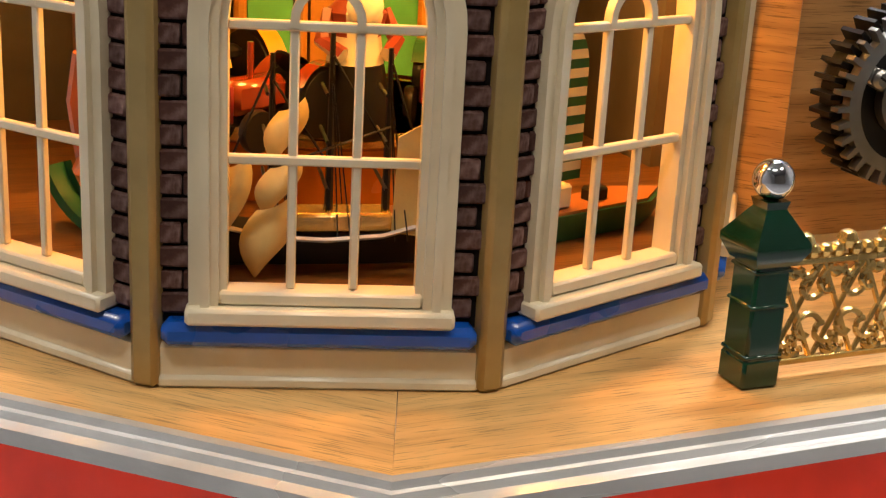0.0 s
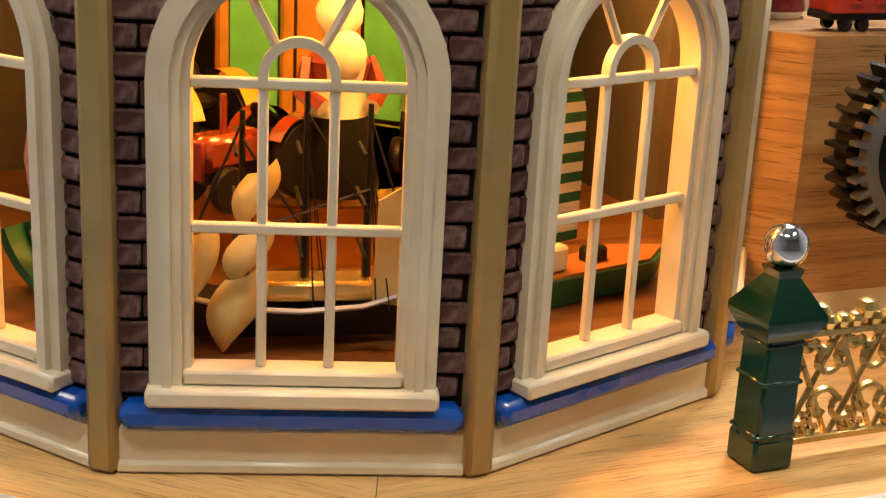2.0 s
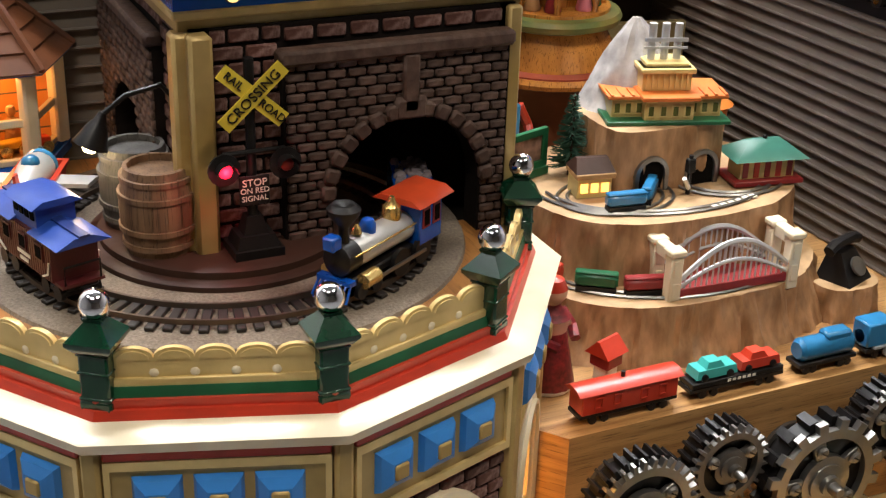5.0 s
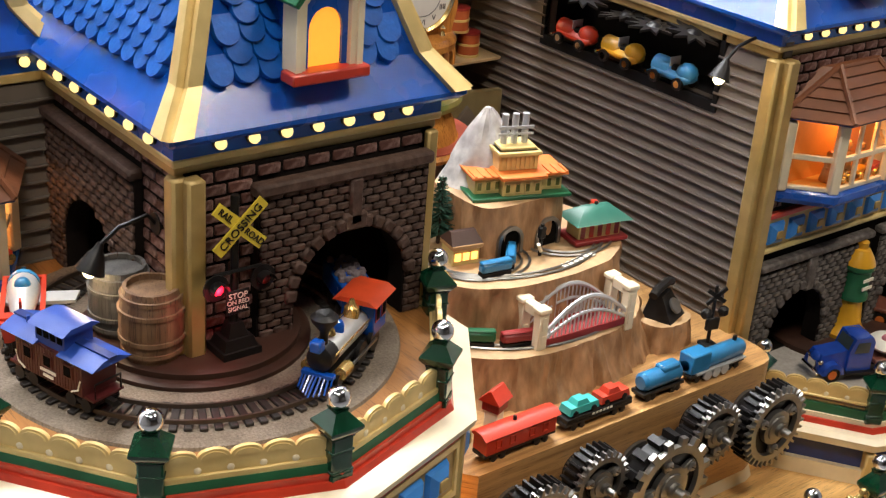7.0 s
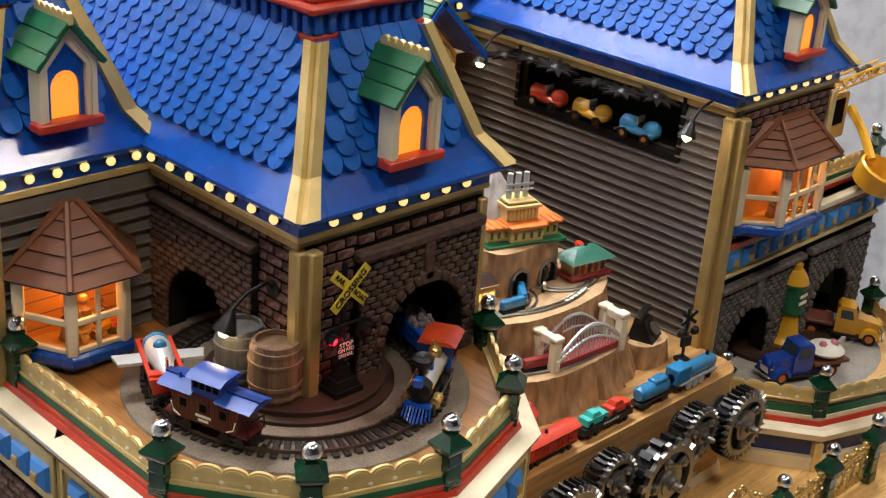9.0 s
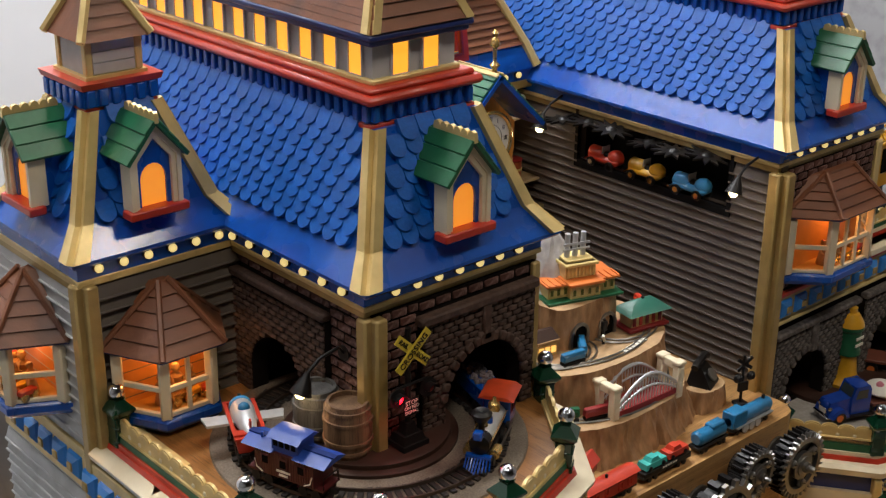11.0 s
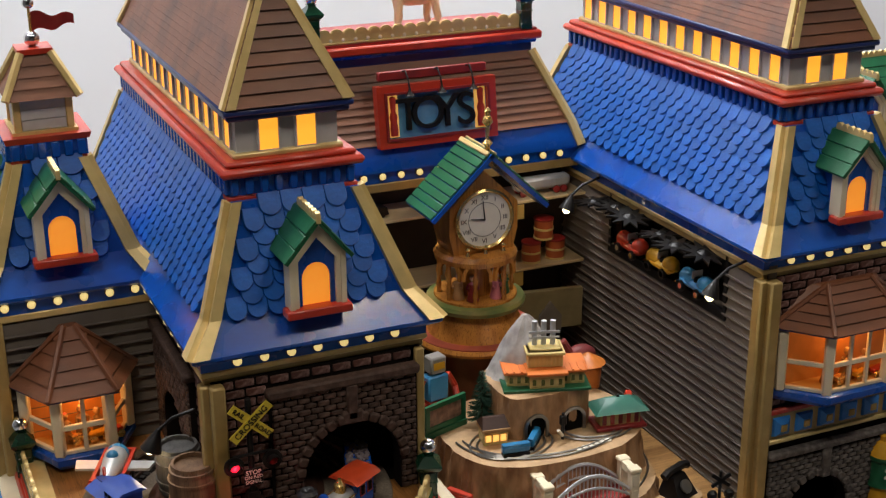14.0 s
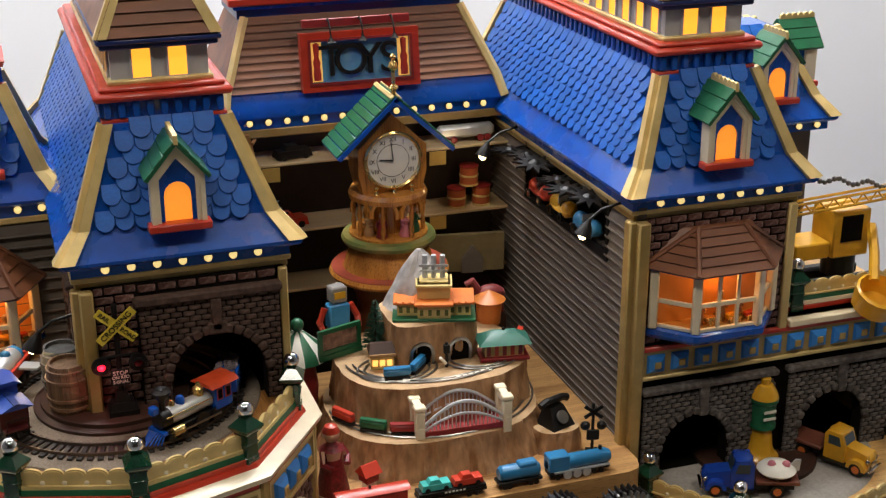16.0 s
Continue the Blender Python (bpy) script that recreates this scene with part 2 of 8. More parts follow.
class Shape:
    """Collects faces of one mesh, in decimetres."""

    def __init__(self, m=None):
        self.v, self.f, self.m = [], [], m or Matrix.Identity(4)

    def at(self, m):
        self.m = m
        return self

    def add(self, vs, fs):
        o = len(self.v)
        self.v += [self.m @ Vector(p) for p in vs]
        self.f += [[i + o for i in f] for f in fs]
        return self

    def box(self, x0, x1, y0, y1, z0, z1, bev=0.0):
        if bev <= 0:
            vs = [(x, y, z) for z in (z0, z1) for y in (y0, y1) for x in (x0, x1)]
            fs = [(0, 2, 3, 1), (4, 5, 7, 6), (0, 1, 5, 4), (1, 3, 7, 5), (3, 2, 6, 7), (2, 0, 4, 6)]
            return self.add(vs, fs)
        b = min(bev, (x1 - x0) / 2.2, (y1 - y0) / 2.2, (z1 - z0) / 2.2)
        bm = bmesh.new()
        bmesh.ops.create_cube(bm, size=1)
        for v in bm.verts:
            v.co = Vector(((x0 + x1) / 2 + v.co.x * (x1 - x0), (y0 + y1) / 2 + v.co.y * (y1 - y0), (z0 + z1) / 2 + v.co.z * (z1 - z0)))
        bmesh.ops.bevel(bm, geom=bm.edges[:], offset=b, segments=1, affect="EDGES")
        bm.verts.index_update()
        self.add([v.co for v in bm.verts], [[v.index for v in f.verts] for f in bm.faces])
        bm.free()
        return self

    def cbox(self, cx, cy, cz, sx, sy, sz, bev=0.0):
        return self.box(cx - sx / 2, cx + sx / 2, cy - sy / 2, cy + sy / 2, cz - sz / 2, cz + sz / 2, bev)

    def prism(self, pts, z0, z1, top=None):
        """A polygon (counter-clockwise, in plan) drawn up from z0 to z1; top: its outline above, if another."""
        n, top = len(pts), top or pts
        vs = [(x, y, z0) for x, y in pts] + [(x, y, z1) for x, y in top]
        fs = [list(range(n))[::-1], list(range(n, 2 * n))] + [(i, (i + 1) % n, n + (i + 1) % n, n + i) for i in range(n)]
        return self.add(vs, fs)

    def slab(self, pts, y0, y1):
        """A polygon in x and z drawn from y0 to y1."""
        n = len(pts)
        vs = [(x, y0, z) for x, z in pts] + [(x, y1, z) for x, z in pts]
        fs = [list(range(n)), list(range(n, 2 * n))[::-1]] + [(i, n + i, n + (i + 1) % n, (i + 1) % n) for i in range(n)]
        return self.add(vs, fs)

    def ring(self, outer, inner, y0, y1, closed=True):
        """A frame between two outlines of equal length in x and z, drawn from y0 to y1."""
        n = len(outer)
        vs = [(x, y, z) for y in (y0, y1) for x, z in outer + inner]
        fs = []
        for i in range(n if closed else n - 1):
            j = (i + 1) % n
            fs += [(i, j, n + j, n + i), (2 * n + i, 3 * n + i, 3 * n + j, 2 * n + j), (i, 2 * n + i, 2 * n + j, j), (n + i, n + j, 3 * n + j, 3 * n + i)]
        if not closed:
            fs += [(0, n, 3 * n, 2 * n), (n - 1, 3 * n - 1, 4 * n - 1, 2 * n - 1)]
        return self.add(vs, fs)

    def lathe(self, prof, n=16, c=(0, 0, 0), a0=0.0, a1=360.0):
        """A profile of (radius, height) turned round the upright through c."""
        full = abs(a1 - a0) >= 359.9
        k = n if full else n + 1
        vs = []
        for r, z in prof:
            for i in range(k):
                a = radians(a0 + (a1 - a0) * i / n)
                vs.append((c[0] + r * math.cos(a), c[1] + r * math.sin(a), c[2] + z))
        fs = []
        for j in range(len(prof) - 1):
            for i in range(n):
                p, q = j * k + i, j * k + (i + 1) % k
                fs.append((p, q, q + k, p + k))
        if full and abs(prof[0][1] - prof[-1][1]) < 1e-6 and prof[0][0] > 0 and prof[-1][0] > 0:
            e = (len(prof) - 1) * k
            fs += [(e + i, e + (i + 1) % k, (i + 1) % k, i) for i in range(n)]
        elif full:
            fs.append(list(range(k))[::-1])
            fs.append([(len(prof) - 1) * k + i for i in range(k)])
        return self.add(vs, fs)

    def tube(self, pts, r, n=6, r1=None):
        pts = [Vector(p) for p in pts]
        vs, fs = [], []
        for i, p in enumerate(pts):
            d = (pts[min(i + 1, len(pts) - 1)] - pts[max(i - 1, 0)]).normalized()
            s = d.orthogonal().normalized() if abs(d.z) > 0.95 else d.cross(Vector((0, 0, 1))).normalized()
            u = s.cross(d)
            rr = r + ((r if r1 is None else r1) - r) * i / max(1, len(pts) - 1)
            vs += [p + rr * (math.cos(2 * math.pi * k / n) * s + math.sin(2 * math.pi * k / n) * u) for k in range(n)]
        for i in range(len(pts) - 1):
            fs += [(i * n + k, i * n + (k + 1) % n, (i + 1) * n + (k + 1) % n, (i + 1) * n + k) for k in range(n)]
        fs += [list(range(n))[::-1], [(len(pts) - 1) * n + k for k in range(n)]]
        return self.add(vs, fs)

    def ball(self, c, r, n=12, sz=1.0, sx=1.0, sy=1.0):
        vs, fs, h = [], [], max(4, n // 2)
        for j in range(1, h):
            a = math.pi * j / h
            vs += [(c[0] + sx * r * math.sin(a) * math.cos(2 * math.pi * i / n), c[1] + sy * r * math.sin(a) * math.sin(2 * math.pi * i / n), c[2] - sz * r * math.cos(a)) for i in range(n)]
        for j in range(h - 2):
            fs += [(j * n + i, j * n + (i + 1) % n, (j + 1) * n + (i + 1) % n, (j + 1) * n + i) for i in range(n)]
        b, t = len(vs), len(vs) + 1
        vs += [(c[0], c[1], c[2] - sz * r), (c[0], c[1], c[2] + sz * r)]
        fs += [(b, (i + 1) % n, i) for i in range(n)] + [(t, (h - 2) * n + i, (h - 2) * n + (i + 1) % n) for i in range(n)]
        return self.add(vs, fs)

    def data(self, name, smooth=True):
        me = bpy.data.meshes.new(name)
        me.from_pydata([p * D for p in self.v], [], self.f)
        bm = bmesh.new()
        bm.from_mesh(me)
        bmesh.ops.recalc_face_normals(bm, faces=bm.faces)
        bm.to_mesh(me)
        bm.free()
        if smooth:
            me.polygons.foreach_set("use_smooth", [True] * len(me.polygons))
            me.set_sharp_from_angle(angle=radians(38))
        me.update()
        return me


def part(name, shape, material, parent=None, label="", smooth=True):
    """Links a shape as one mesh object, under a thing or a part if one is given."""
    me = shape.data(name, smooth)
    me.materials.append(material)
    ob = new(name, me)
    ob.parent = parent
    return tagged(ob, label)


def piece(name, me, parent, where, rot=None, size=None):
    """One of many alike pieces, on shared mesh data."""
    ob = new(name, me)
    ob.parent = parent
    ob.matrix_basis = Matrix.LocRotScale(Vector(where) * D, rot, size)
    return ob


def thing(name, x=0.0, y=0.0, z=0.0, rz=0.0, label="", category="", group="", kind=""):
    ob = new(name)
    ob.empty_display_size = 0.01
    ob.matrix_basis = pose(x * D, y * D, z * D, 0, 0, rz)
    return tagged(ob, label, category, group, kind)


def arch(w, zs, z0, n=12, cx=0.0):
    """Outline of a round-headed opening, half width w, spring line zs, foot z0: from the right foot over the top to the left foot."""
    return [(cx + w, z0)] + [(cx + w * math.cos(math.pi * i / n), zs + w * math.sin(math.pi * i / n)) for i in range(n + 1)] + [(cx - w, z0)]


def letters(name, text, size, material, parent, m, depth=0.02):
    c = bpy.data.curves.new(name, "FONT")
    c.body, c.size, c.extrude, c.align_x, c.align_y = text, size * D, depth * D / 2, "CENTER", "CENTER"
    tmp = bpy.data.objects.new(name, c)
    me = bpy.data.meshes.new_from_object(tmp)
    me.name = name
    me.materials.clear()
    me.materials.append(material)
    bpy.data.objects.remove(tmp)
    ob = new(name, me)
    ob.parent = parent
    ob.matrix_basis = Matrix.LocRotScale(m.translation * D, m.to_quaternion(), None)
    return ob

# ---- setting ----
MID = 3.66  # plan is mirrored about this line
O = (0.0, 1.9)  # middle of the train bay
OB = (7.28, 1.83)  # middle of the truck bay


def deca(c, r, degs):
    return [(c[0] + r * math.sin(radians(a)), c[1] - r * math.cos(radians(a))) for a in degs]


def facing(p, q, z=0.0):
    """The pose whose x runs from p to q in plan, at their middle, with -y outward."""
    a = math.atan2(q[1] - p[1], q[0] - p[0])
    return Matrix.Translation(((p[0] + q[0]) / 2, (p[1] + q[1]) / 2, z)) @ Matrix.Rotation(a, 4, "Z")


# floor colour lowered to throw less light back onto the model
floor = part("floor", Shape().box(-60, 60, -60, 60, -8.2, -8), mat("hall_carpet", (0.22, 0.22, 0.23), 0.9, scale=20), None)
tagged(floor, "grey carpet floor of the hall, darkened to cut bounce light", "floor", kind="structure")
wall_n = part("wall_north", Shape().box(-60, 60, 16, 16.4, -8, 28), BACK, None)
tagged(wall_n, "plain white hall wall behind the model", "wall", kind="structure")
# side walls greyed to hold down the bounce light
wall_e = part("wall_east", Shape().box(26, 26.4, -60, 16, -8, 28), mat("dim_hall_east", (0.35, 0.35, 0.36), 0.8, scale=3), None)
tagged(wall_e, "plain hall side wall, greyed to cut bounce light", "wall", kind="structure")
wall_w = part("wall_west", Shape().box(-26.4, -26, -60, 16, -8, 28), mat("dim_hall_west", (0.25, 0.25, 0.25), 0.8, scale=3), None)
tagged(wall_w, "plain hall side wall, greyed to cut bounce light", "wall", kind="structure")

# unseen wall and ceiling, added to close the hall and limit ambient light
wall_s = part("unseen_wall_south", Shape().box(-26, 26, -44.4, -44, -8, 28), mat("dim_hall_south", (0.16, 0.14, 0.12), 0.8, scale=3), None)
tagged(wall_s, "unseen hall wall, added and darkened to cut bounce light", "wall", kind="structure")
ceil = part("ceiling", Shape().box(-27, 27, -45, 17, 28, 28.4), mat("dim_hall_ceiling", (0.14, 0.14, 0.14), 0.9, scale=3), None)
tagged(ceil, "unseen hall ceiling, added and darkened to cut bounce light", "ceiling", kind="structure")

# oak base, mitred, with a silver moulding and a red cabinet under it
base = thing("display_base", label="honey oak display base with silver moulding and red cabinet", category="base")
c0, c1, cl, cr = (-0.55, -0.53), (2 * MID + 0.55, -0.53), (-3.6, 2.2), (2 * MID + 3.6, 2.2)
m0, m1 = (-0.306, 0.063), (2 * MID + 0.306, 0.063)
part("oak_board", Shape().prism([c0, c1, m1, (7.5, 0.6), (-0.1, 0.6), m0], -0.2, 0.0), OAK, base)
turn42 = Matrix.Rotation(radians(42), 4, "Z")
db = part("oak_board", Shape(turn42).prism([c0, (m0[0] - 0.004, m0[1]), (-0.104, 0.604), (-0.104, 4.5), (-2.3, 4.5), (-2.3, 1.03)], -0.2, 0.0), OAK, base)
db.matrix_basis = turn42.inverted()
part("oak_board", Shape().prism([(c1[0] + 0.004, c1[1]), (9.62, 1.03), (9.62, 4.5), (7.504, 4.5), (7.504, 0.604), (m1[0] + 0.004, m1[1])], -0.2, 0.0), OAK, base)
part("oak_board", Shape().prism([(-0.1, 0.604), (7.5, 0.604), (7.5, 4.5), (-0.1, 4.5)], -0.2, 0.0), OAK, base)
part("oak_board", Shape().prism([(-2.3, 4.504), (9.62, 4.504), (9.62, 7.2), (-2.3, 7.2)], -0.2, 0.0), OAK, base)


def offset_front(d):
    """The front outline of the base, moved out by d."""
    k = d * 0.42
    return [(-2.3 - d, 7.2), (-2.3 - d, 1.03 - d * 0.42), (c0[0] - k, c0[1] - d), (c1[0] + k, c1[1] - d), (9.62 + d, 1.03 - d * 0.42), (9.62 + d, 7.2)]


def band(d0, z0, d1, z1, d2, z2):
    """A moulding along the front edge, of three lines."""
    s, ls = Shape(), [[(x, y, z) for x, y in offset_front(d)] for d, z in ((d0, z0), (d1, z1), (d2, z2))]
    for a, b in zip(ls, ls[1:]):
        for i in range(5):
            s.add([a[i], a[i + 1], b[i + 1], b[i]], [(0, 1, 2, 3)])
    return s


part("moulding", band(-0.002, 0.004, 0.05, 0.012, 0.06, -0.012), SILVER, base, "brushed silver moulding")
part("moulding", band(0.06, -0.012, 0.085, -0.012, 0.10, -0.035), SILVER, base)
part("moulding", band(0.10, -0.035, 0.15, -0.04, 0.16, -0.09), SILVER, base)
part("cabinet", band(0.16, -0.09, 0.28, -0.28, 0.33, -0.75), CABRED, base, "glossy red cabinet front")
part("cabinet", band(0.33, -0.75, 0.33, -1.5, 0.3, -8), CABRED, base)

BRICKME = Shape().box(-0.085, 0.085, -0.014, 0.012, -0.036, 0.036, 0.008).data("brick")
BRICKME.materials.append(BRICK)
STONEME = Shape().box(-0.055, 0.055, -0.018, 0.01, -0.026, 0.026, 0.01).data("stone")
STONEME.materials.append(STONE)
STONEGME = Shape().box(-0.055, 0.055, -0.018, 0.01, -0.026, 0.026, 0.01).data("stone")
STONEGME.materials.append(STONEG)
rng = random.Random(4)


def hole_at(cx, r, zs):
    """Half width of a round-headed opening at a height, as (middle, half width)."""
    return lambda z: (cx, r if z < zs else math.sqrt(max(0.0, r * r - (z - zs) ** 2)))


def courses(parent, me, m, x0, x1, z0, z1, w, h, gap=None, name="brick"):
    """Courses of bricks or stones on a wall face, cut back where gap(z) gives an opening."""
    row, z = 0, z0 + h / 2
    while z < z1 - h * 0.3:
        x = x0 + (w / 2 if row % 2 == 0 else 0.0)
        while x < x1 + w * 0.2:
            a, b = max(x - w / 2, x0), min(x + w / 2, x1)
            if gap:
                gc, gw = gap(z)
                if gw > 0 and a > gc - gw - 1e-6 and b < gc + gw + 1e-6:
                    a = b
                elif gw > 0 and a < gc + gw and b > gc + gw:
                    a = gc + gw
                elif gw > 0 and b > gc - gw and a < gc - gw:
                    b = gc - gw
            if b - a > w * 0.18:
                o = new(name, me)
                o.parent = parent
                k = (b - a) / w * rng.uniform(0.95, 1.03)
                loc = m @ Vector(((a + b) / 2, rng.uniform(-0.006, 0.004), z))
                o.matrix_basis = Matrix.LocRotScale(loc * D, m.to_quaternion() @ Euler((0, rng.uniform(-0.012, 0.012), 0)).to_quaternion(), (k, 1, rng.uniform(0.93, 1.03)))
            x += w
        z, row = z + h, row + 1


def wall_with_hole(parent, m, x0, x1, z0, z1, thick, hole, material, name="wall", label=""):
    """An upright wall slab from x0 to x1 with one opening (an outline that starts and ends at its foot)."""
    s = Shape(m)
    hx = [p[0] for p in hole]
    zf = hole[0][1]
    r, l = max(hx), min(hx)
    if zf > z0 + 1e-4:
        s.box(x0, x1, 0, thick, z0, zf)
    s.box(x0, l, 0, thick, zf, z1)
    s.box(r, x1, 0, thick, zf, z1)
    top = hole[1:-1]
    n = len(top)
    vs = [(x, y, z) for y in (0, thick) for x, z in top] + [(x, y, z1) for y in (0, thick) for x, z in top]
    fs = []
    for i in range(n - 1):
        fs += [(i, i + 1, 2 * n + i + 1, 2 * n + i), (n + i, 3 * n + i, 3 * n + i + 1, n + i + 1), (i, n + i, n + i + 1, i + 1), (2 * n + i, 2 * n + i + 1, 3 * n + i + 1, 3 * n + i)]
    s.add(vs, fs)
    return part(name, s, material, parent, label)


TILE = Shape()
TILE.add([(-.12, 0, -.12), (.12, 0, -.12), (.12, 0, .12), (-.12, 0, .12), (-.105, -.035, -.105), (.105, -.035, -.105), (.105, -.035, .105), (-.105, -.035, .105), (-.055, -.07, -.055), (.055, -.07, -.055), (.055, -.07, .055), (-.055, -.07, .055)],
         [(0, 1, 5, 4), (1, 2, 6, 5), (2, 3, 7, 6), (3, 0, 4, 7), (4, 5, 9, 8), (5, 6, 10, 9), (6, 7, 11, 10), (7, 4, 8, 11), (8, 9, 10, 11), (3, 2, 1, 0)])
TILEME = TILE.data("tile", False)
TILEME.materials.append(SKYBLUE)
STUDME = Shape().box(-.045, .045, -.085, -.06, -.045, .045, .01).data("stud")
STUDME.materials.append(GOLD)


def tiles(parent, m, xs, z, k=1.0):
    """Blue pyramid tiles with a gold stud each."""
    for x in xs:
        o = new("tile", TILEME)
        o.parent = parent
        o.matrix_basis = Matrix.LocRotScale((m @ Vector((x, 0, z))) * D, m.to_quaternion(), (k, k, k))
        q = new("stud", STUDME)
        q.parent = o


def bay_face(house, p, q, detailed=True):
    """One side of the shop bay: skirting, sill, arched window, bricks, frieze and cornice."""
    m = facing(p, q)
    w = math.dist(p, q) / 2 - 0.03
    part("skirting", Shape(m).box(-w, w, -0.03, 0.1, 0, 0.16, 0.015), CREAM, house)
    part("skirting", Shape(m).box(-w, w, -0.045, 0.1, 0.0, 0.045, 0.012), CREAM, house)
    part("sill", Shape(m).box(-w + 0.02, w - 0.02, -0.085, 0.08, 0.165, 0.25, 0.025), BLUE, house, "glossy blue sill")
    wall_with_hole(house, m, -w, w, 0.16, 1.78, 0.07, arch(0.36, 1.26, 0.28, 16), MORTAR)
    win = thing("window")
    win.parent = house
    win.matrix_basis = Matrix.LocRotScale(m.translation * D, m.to_quaternion(), None)
    for k, (a, b, y0) in enumerate(((0.445, 0.405, -0.05), (0.405, 0.375, -0.075), (0.375, 0.345, -0.055), (0.345, 0.318, -0.03))):
        part("casing", Shape().ring(arch(a, 1.26, 0.30, 20), arch(b, 1.26, 0.30, 20), y0, 0.06, closed=False), CREAM, win)
    part("window_sill", Shape().box(-0.455, 0.455, -0.10, 0.06, 0.25, 0.31, 0.012), CREAM, win)
    part("window_sill", Shape().box(-0.345, 0.345, -0.055, 0.06, 0.31, 0.36, 0.01), CREAM, win)
    for x in (-0.106, 0.106):
        part("glazing_bar", Shape().box(x - 0.016, x + 0.016, -0.012, 0.02, 0.36, 1.27, 0.006), CREAM, win)
    for z in (0.81, 1.255):
        part("glazing_bar", Shape().box(-0.32, 0.32, -0.018, 0.018, z - 0.016, z + 0.016, 0.006), CREAM, win)
    part("fanlight_hoop", Shape().ring(arch(0.122, 1.275, 1.25, 12), arch(0.092, 1.275, 1.25, 12), -0.02, 0.016, closed=False), CREAM, win)
    for sx in (-1, 1):
        part("glazing_bar", Shape().tube([(sx * 0.07, 0, 1.37), (sx * 0.165, 0, 1.545)], 0.016, 6), CREAM, win)
    if detailed:
        courses(house, BRICKME, m, -w, w, 0.26, 1.79, 0.18, 0.083, hole_at(0, 0.38, 1.26))
    part("frieze", Shape(m).box(-w + 0.02, w - 0.02, -0.035, 0.06, 1.80, 2.235, 0.012), GOLD, house, "gold frieze panel")
    part("frieze", Shape(m).ring([(-w + .02, 1.80), (w - .02, 1.80), (w - .02, 2.24), (-w + .02, 2.24)], [(-w + .05, 1.845), (w - .05, 1.845), (w - .05, 2.19), (-w + .05, 2.19)], -0.055, -0.03), PALEGOLD, house)
    part("trim", Shape(m).box(-w + 0.02, w - 0.02, -0.03, 0.05, 1.765, 1.80, 0.01), RED, house)
    part("trim", Shape(m).box(-w + 0.02, w - 0.02, -0.05, 0.05, 2.235, 2.29, 0.01), RED, house)
    tiles(house, Matrix.Translation((0, 0, 0)) @ m @ Matrix.Translation((0, -0.035, 0)), (-0.29, 0, 0.29), 2.03)


# ---- the train bay ----
bay = thing("shop_bay", label="ten-sided toy shop bay with arched windows and brick walls", category="shop bay")
DEGS = (-108, -72, -36, 0, 36, 72, 108)
corners = deca(O, 1.9, DEGS)
for i, (p, q) in enumerate(zip(corners, corners[1:])):
    bay_face(bay, p, q, i in (1, 2, 3, 4))
for a in DEGS:
    p = deca(O, 1.905, [a])[0]
    m = Matrix.Translation((p[0], p[1], 0)) @ Matrix.Rotation(radians(a), 4, "Z")
    part("pilaster", Shape(m).box(-0.05, 0.05, -0.045, 0.08, 0, 2.3, 0.02), GOLD, bay, "gold corner pilaster")
for r0, r1, z0, z1, me in ((1.86, 2.0, 2.29, 2.315, CREAM), (2.0, 2.02, 2.315, 2.375, CREAM), (2.02, 1.95, 2.375, 2.41, CREAM), (1.86, 1.84, 2.41, 2.455, RED), (1.82, 1.82, 2.455, 2.50, RED), (1.80, 1.79, 2.50, 2.555, GREENM), (1.785, 1.785, 2.555, 2.59, PALEGOLD)):
    lo = deca(O, r0, DEGS) + [(1.7, 2.7), (-1.7, 2.7)]
    hi = deca(O, r1, DEGS) + [(1.7, 2.7), (-1.7, 2.7)]
    if me in (CREAM,):
        part("cornice", Shape().prism(lo, z0, z1, hi), me, bay, "cream moulded cornice")
    else:
        inner = deca(O, 1.70, DEGS)
        for i in range(len(DEGS) - 1):
            a, b, c, d = lo[i], lo[i + 1], inner[i + 1], inner[i]
            part("step", Shape().prism([a, b, c, d], z0, z1, [hi[i], hi[i + 1], c, d]), me, bay)
# straight return along the left flank to the side wing
for r0, r1, z0, z1, me, nm in ((1.86, 2.0, 2.29, 2.315, CREAM, "cornice"), (2.0, 2.02, 2.315, 2.375, CREAM, "cornice"), (2.02, 1.95, 2.375, 2.41, CREAM, "cornice"), (1.86, 1.84, 2.41, 2.455, RED, "step"), (1.82, 1.82, 2.455, 2.50, RED, "step"), (1.80, 1.79, 2.50, 2.555, GREENM, "step"), (1.785, 1.785, 2.555, 2.59, PALEGOLD, "step")):
    a, b = deca(O, r0, [-108])[0], deca(O, r1, [-108])[0]
    part(nm, Shape().prism([(-1.5, a[1]), (-1.5, 3.5), (a[0], 3.5), (a[0], a[1])], z0, z1, [(-1.5, b[1]), (-1.5, 3.5), (b[0], 3.5), (b[0], b[1])]), me, bay)
part("flank", Shape().box(-1.86, -1.75, 2.5, 3.7, 0, 2.29), MORTAR, bay)
fl = Matrix.Translation((-1.87, 3.1, 0)) @ Matrix.Rotation(radians(-90), 4, "Z")
part("frieze", Shape(fl).box(-0.6, 0.6, -0.02, 0.05, 1.80, 2.26, 0.012), PALEGOLD, bay)
tiles(bay, fl @ Matrix.Translation((0, -0.02, 0)), (-0.44, -0.15, 0.15, 0.44), 2.03)
courses(bay, BRICKME, fl, -0.6, 0.6, 1.0, 1.79, 0.18, 0.083)

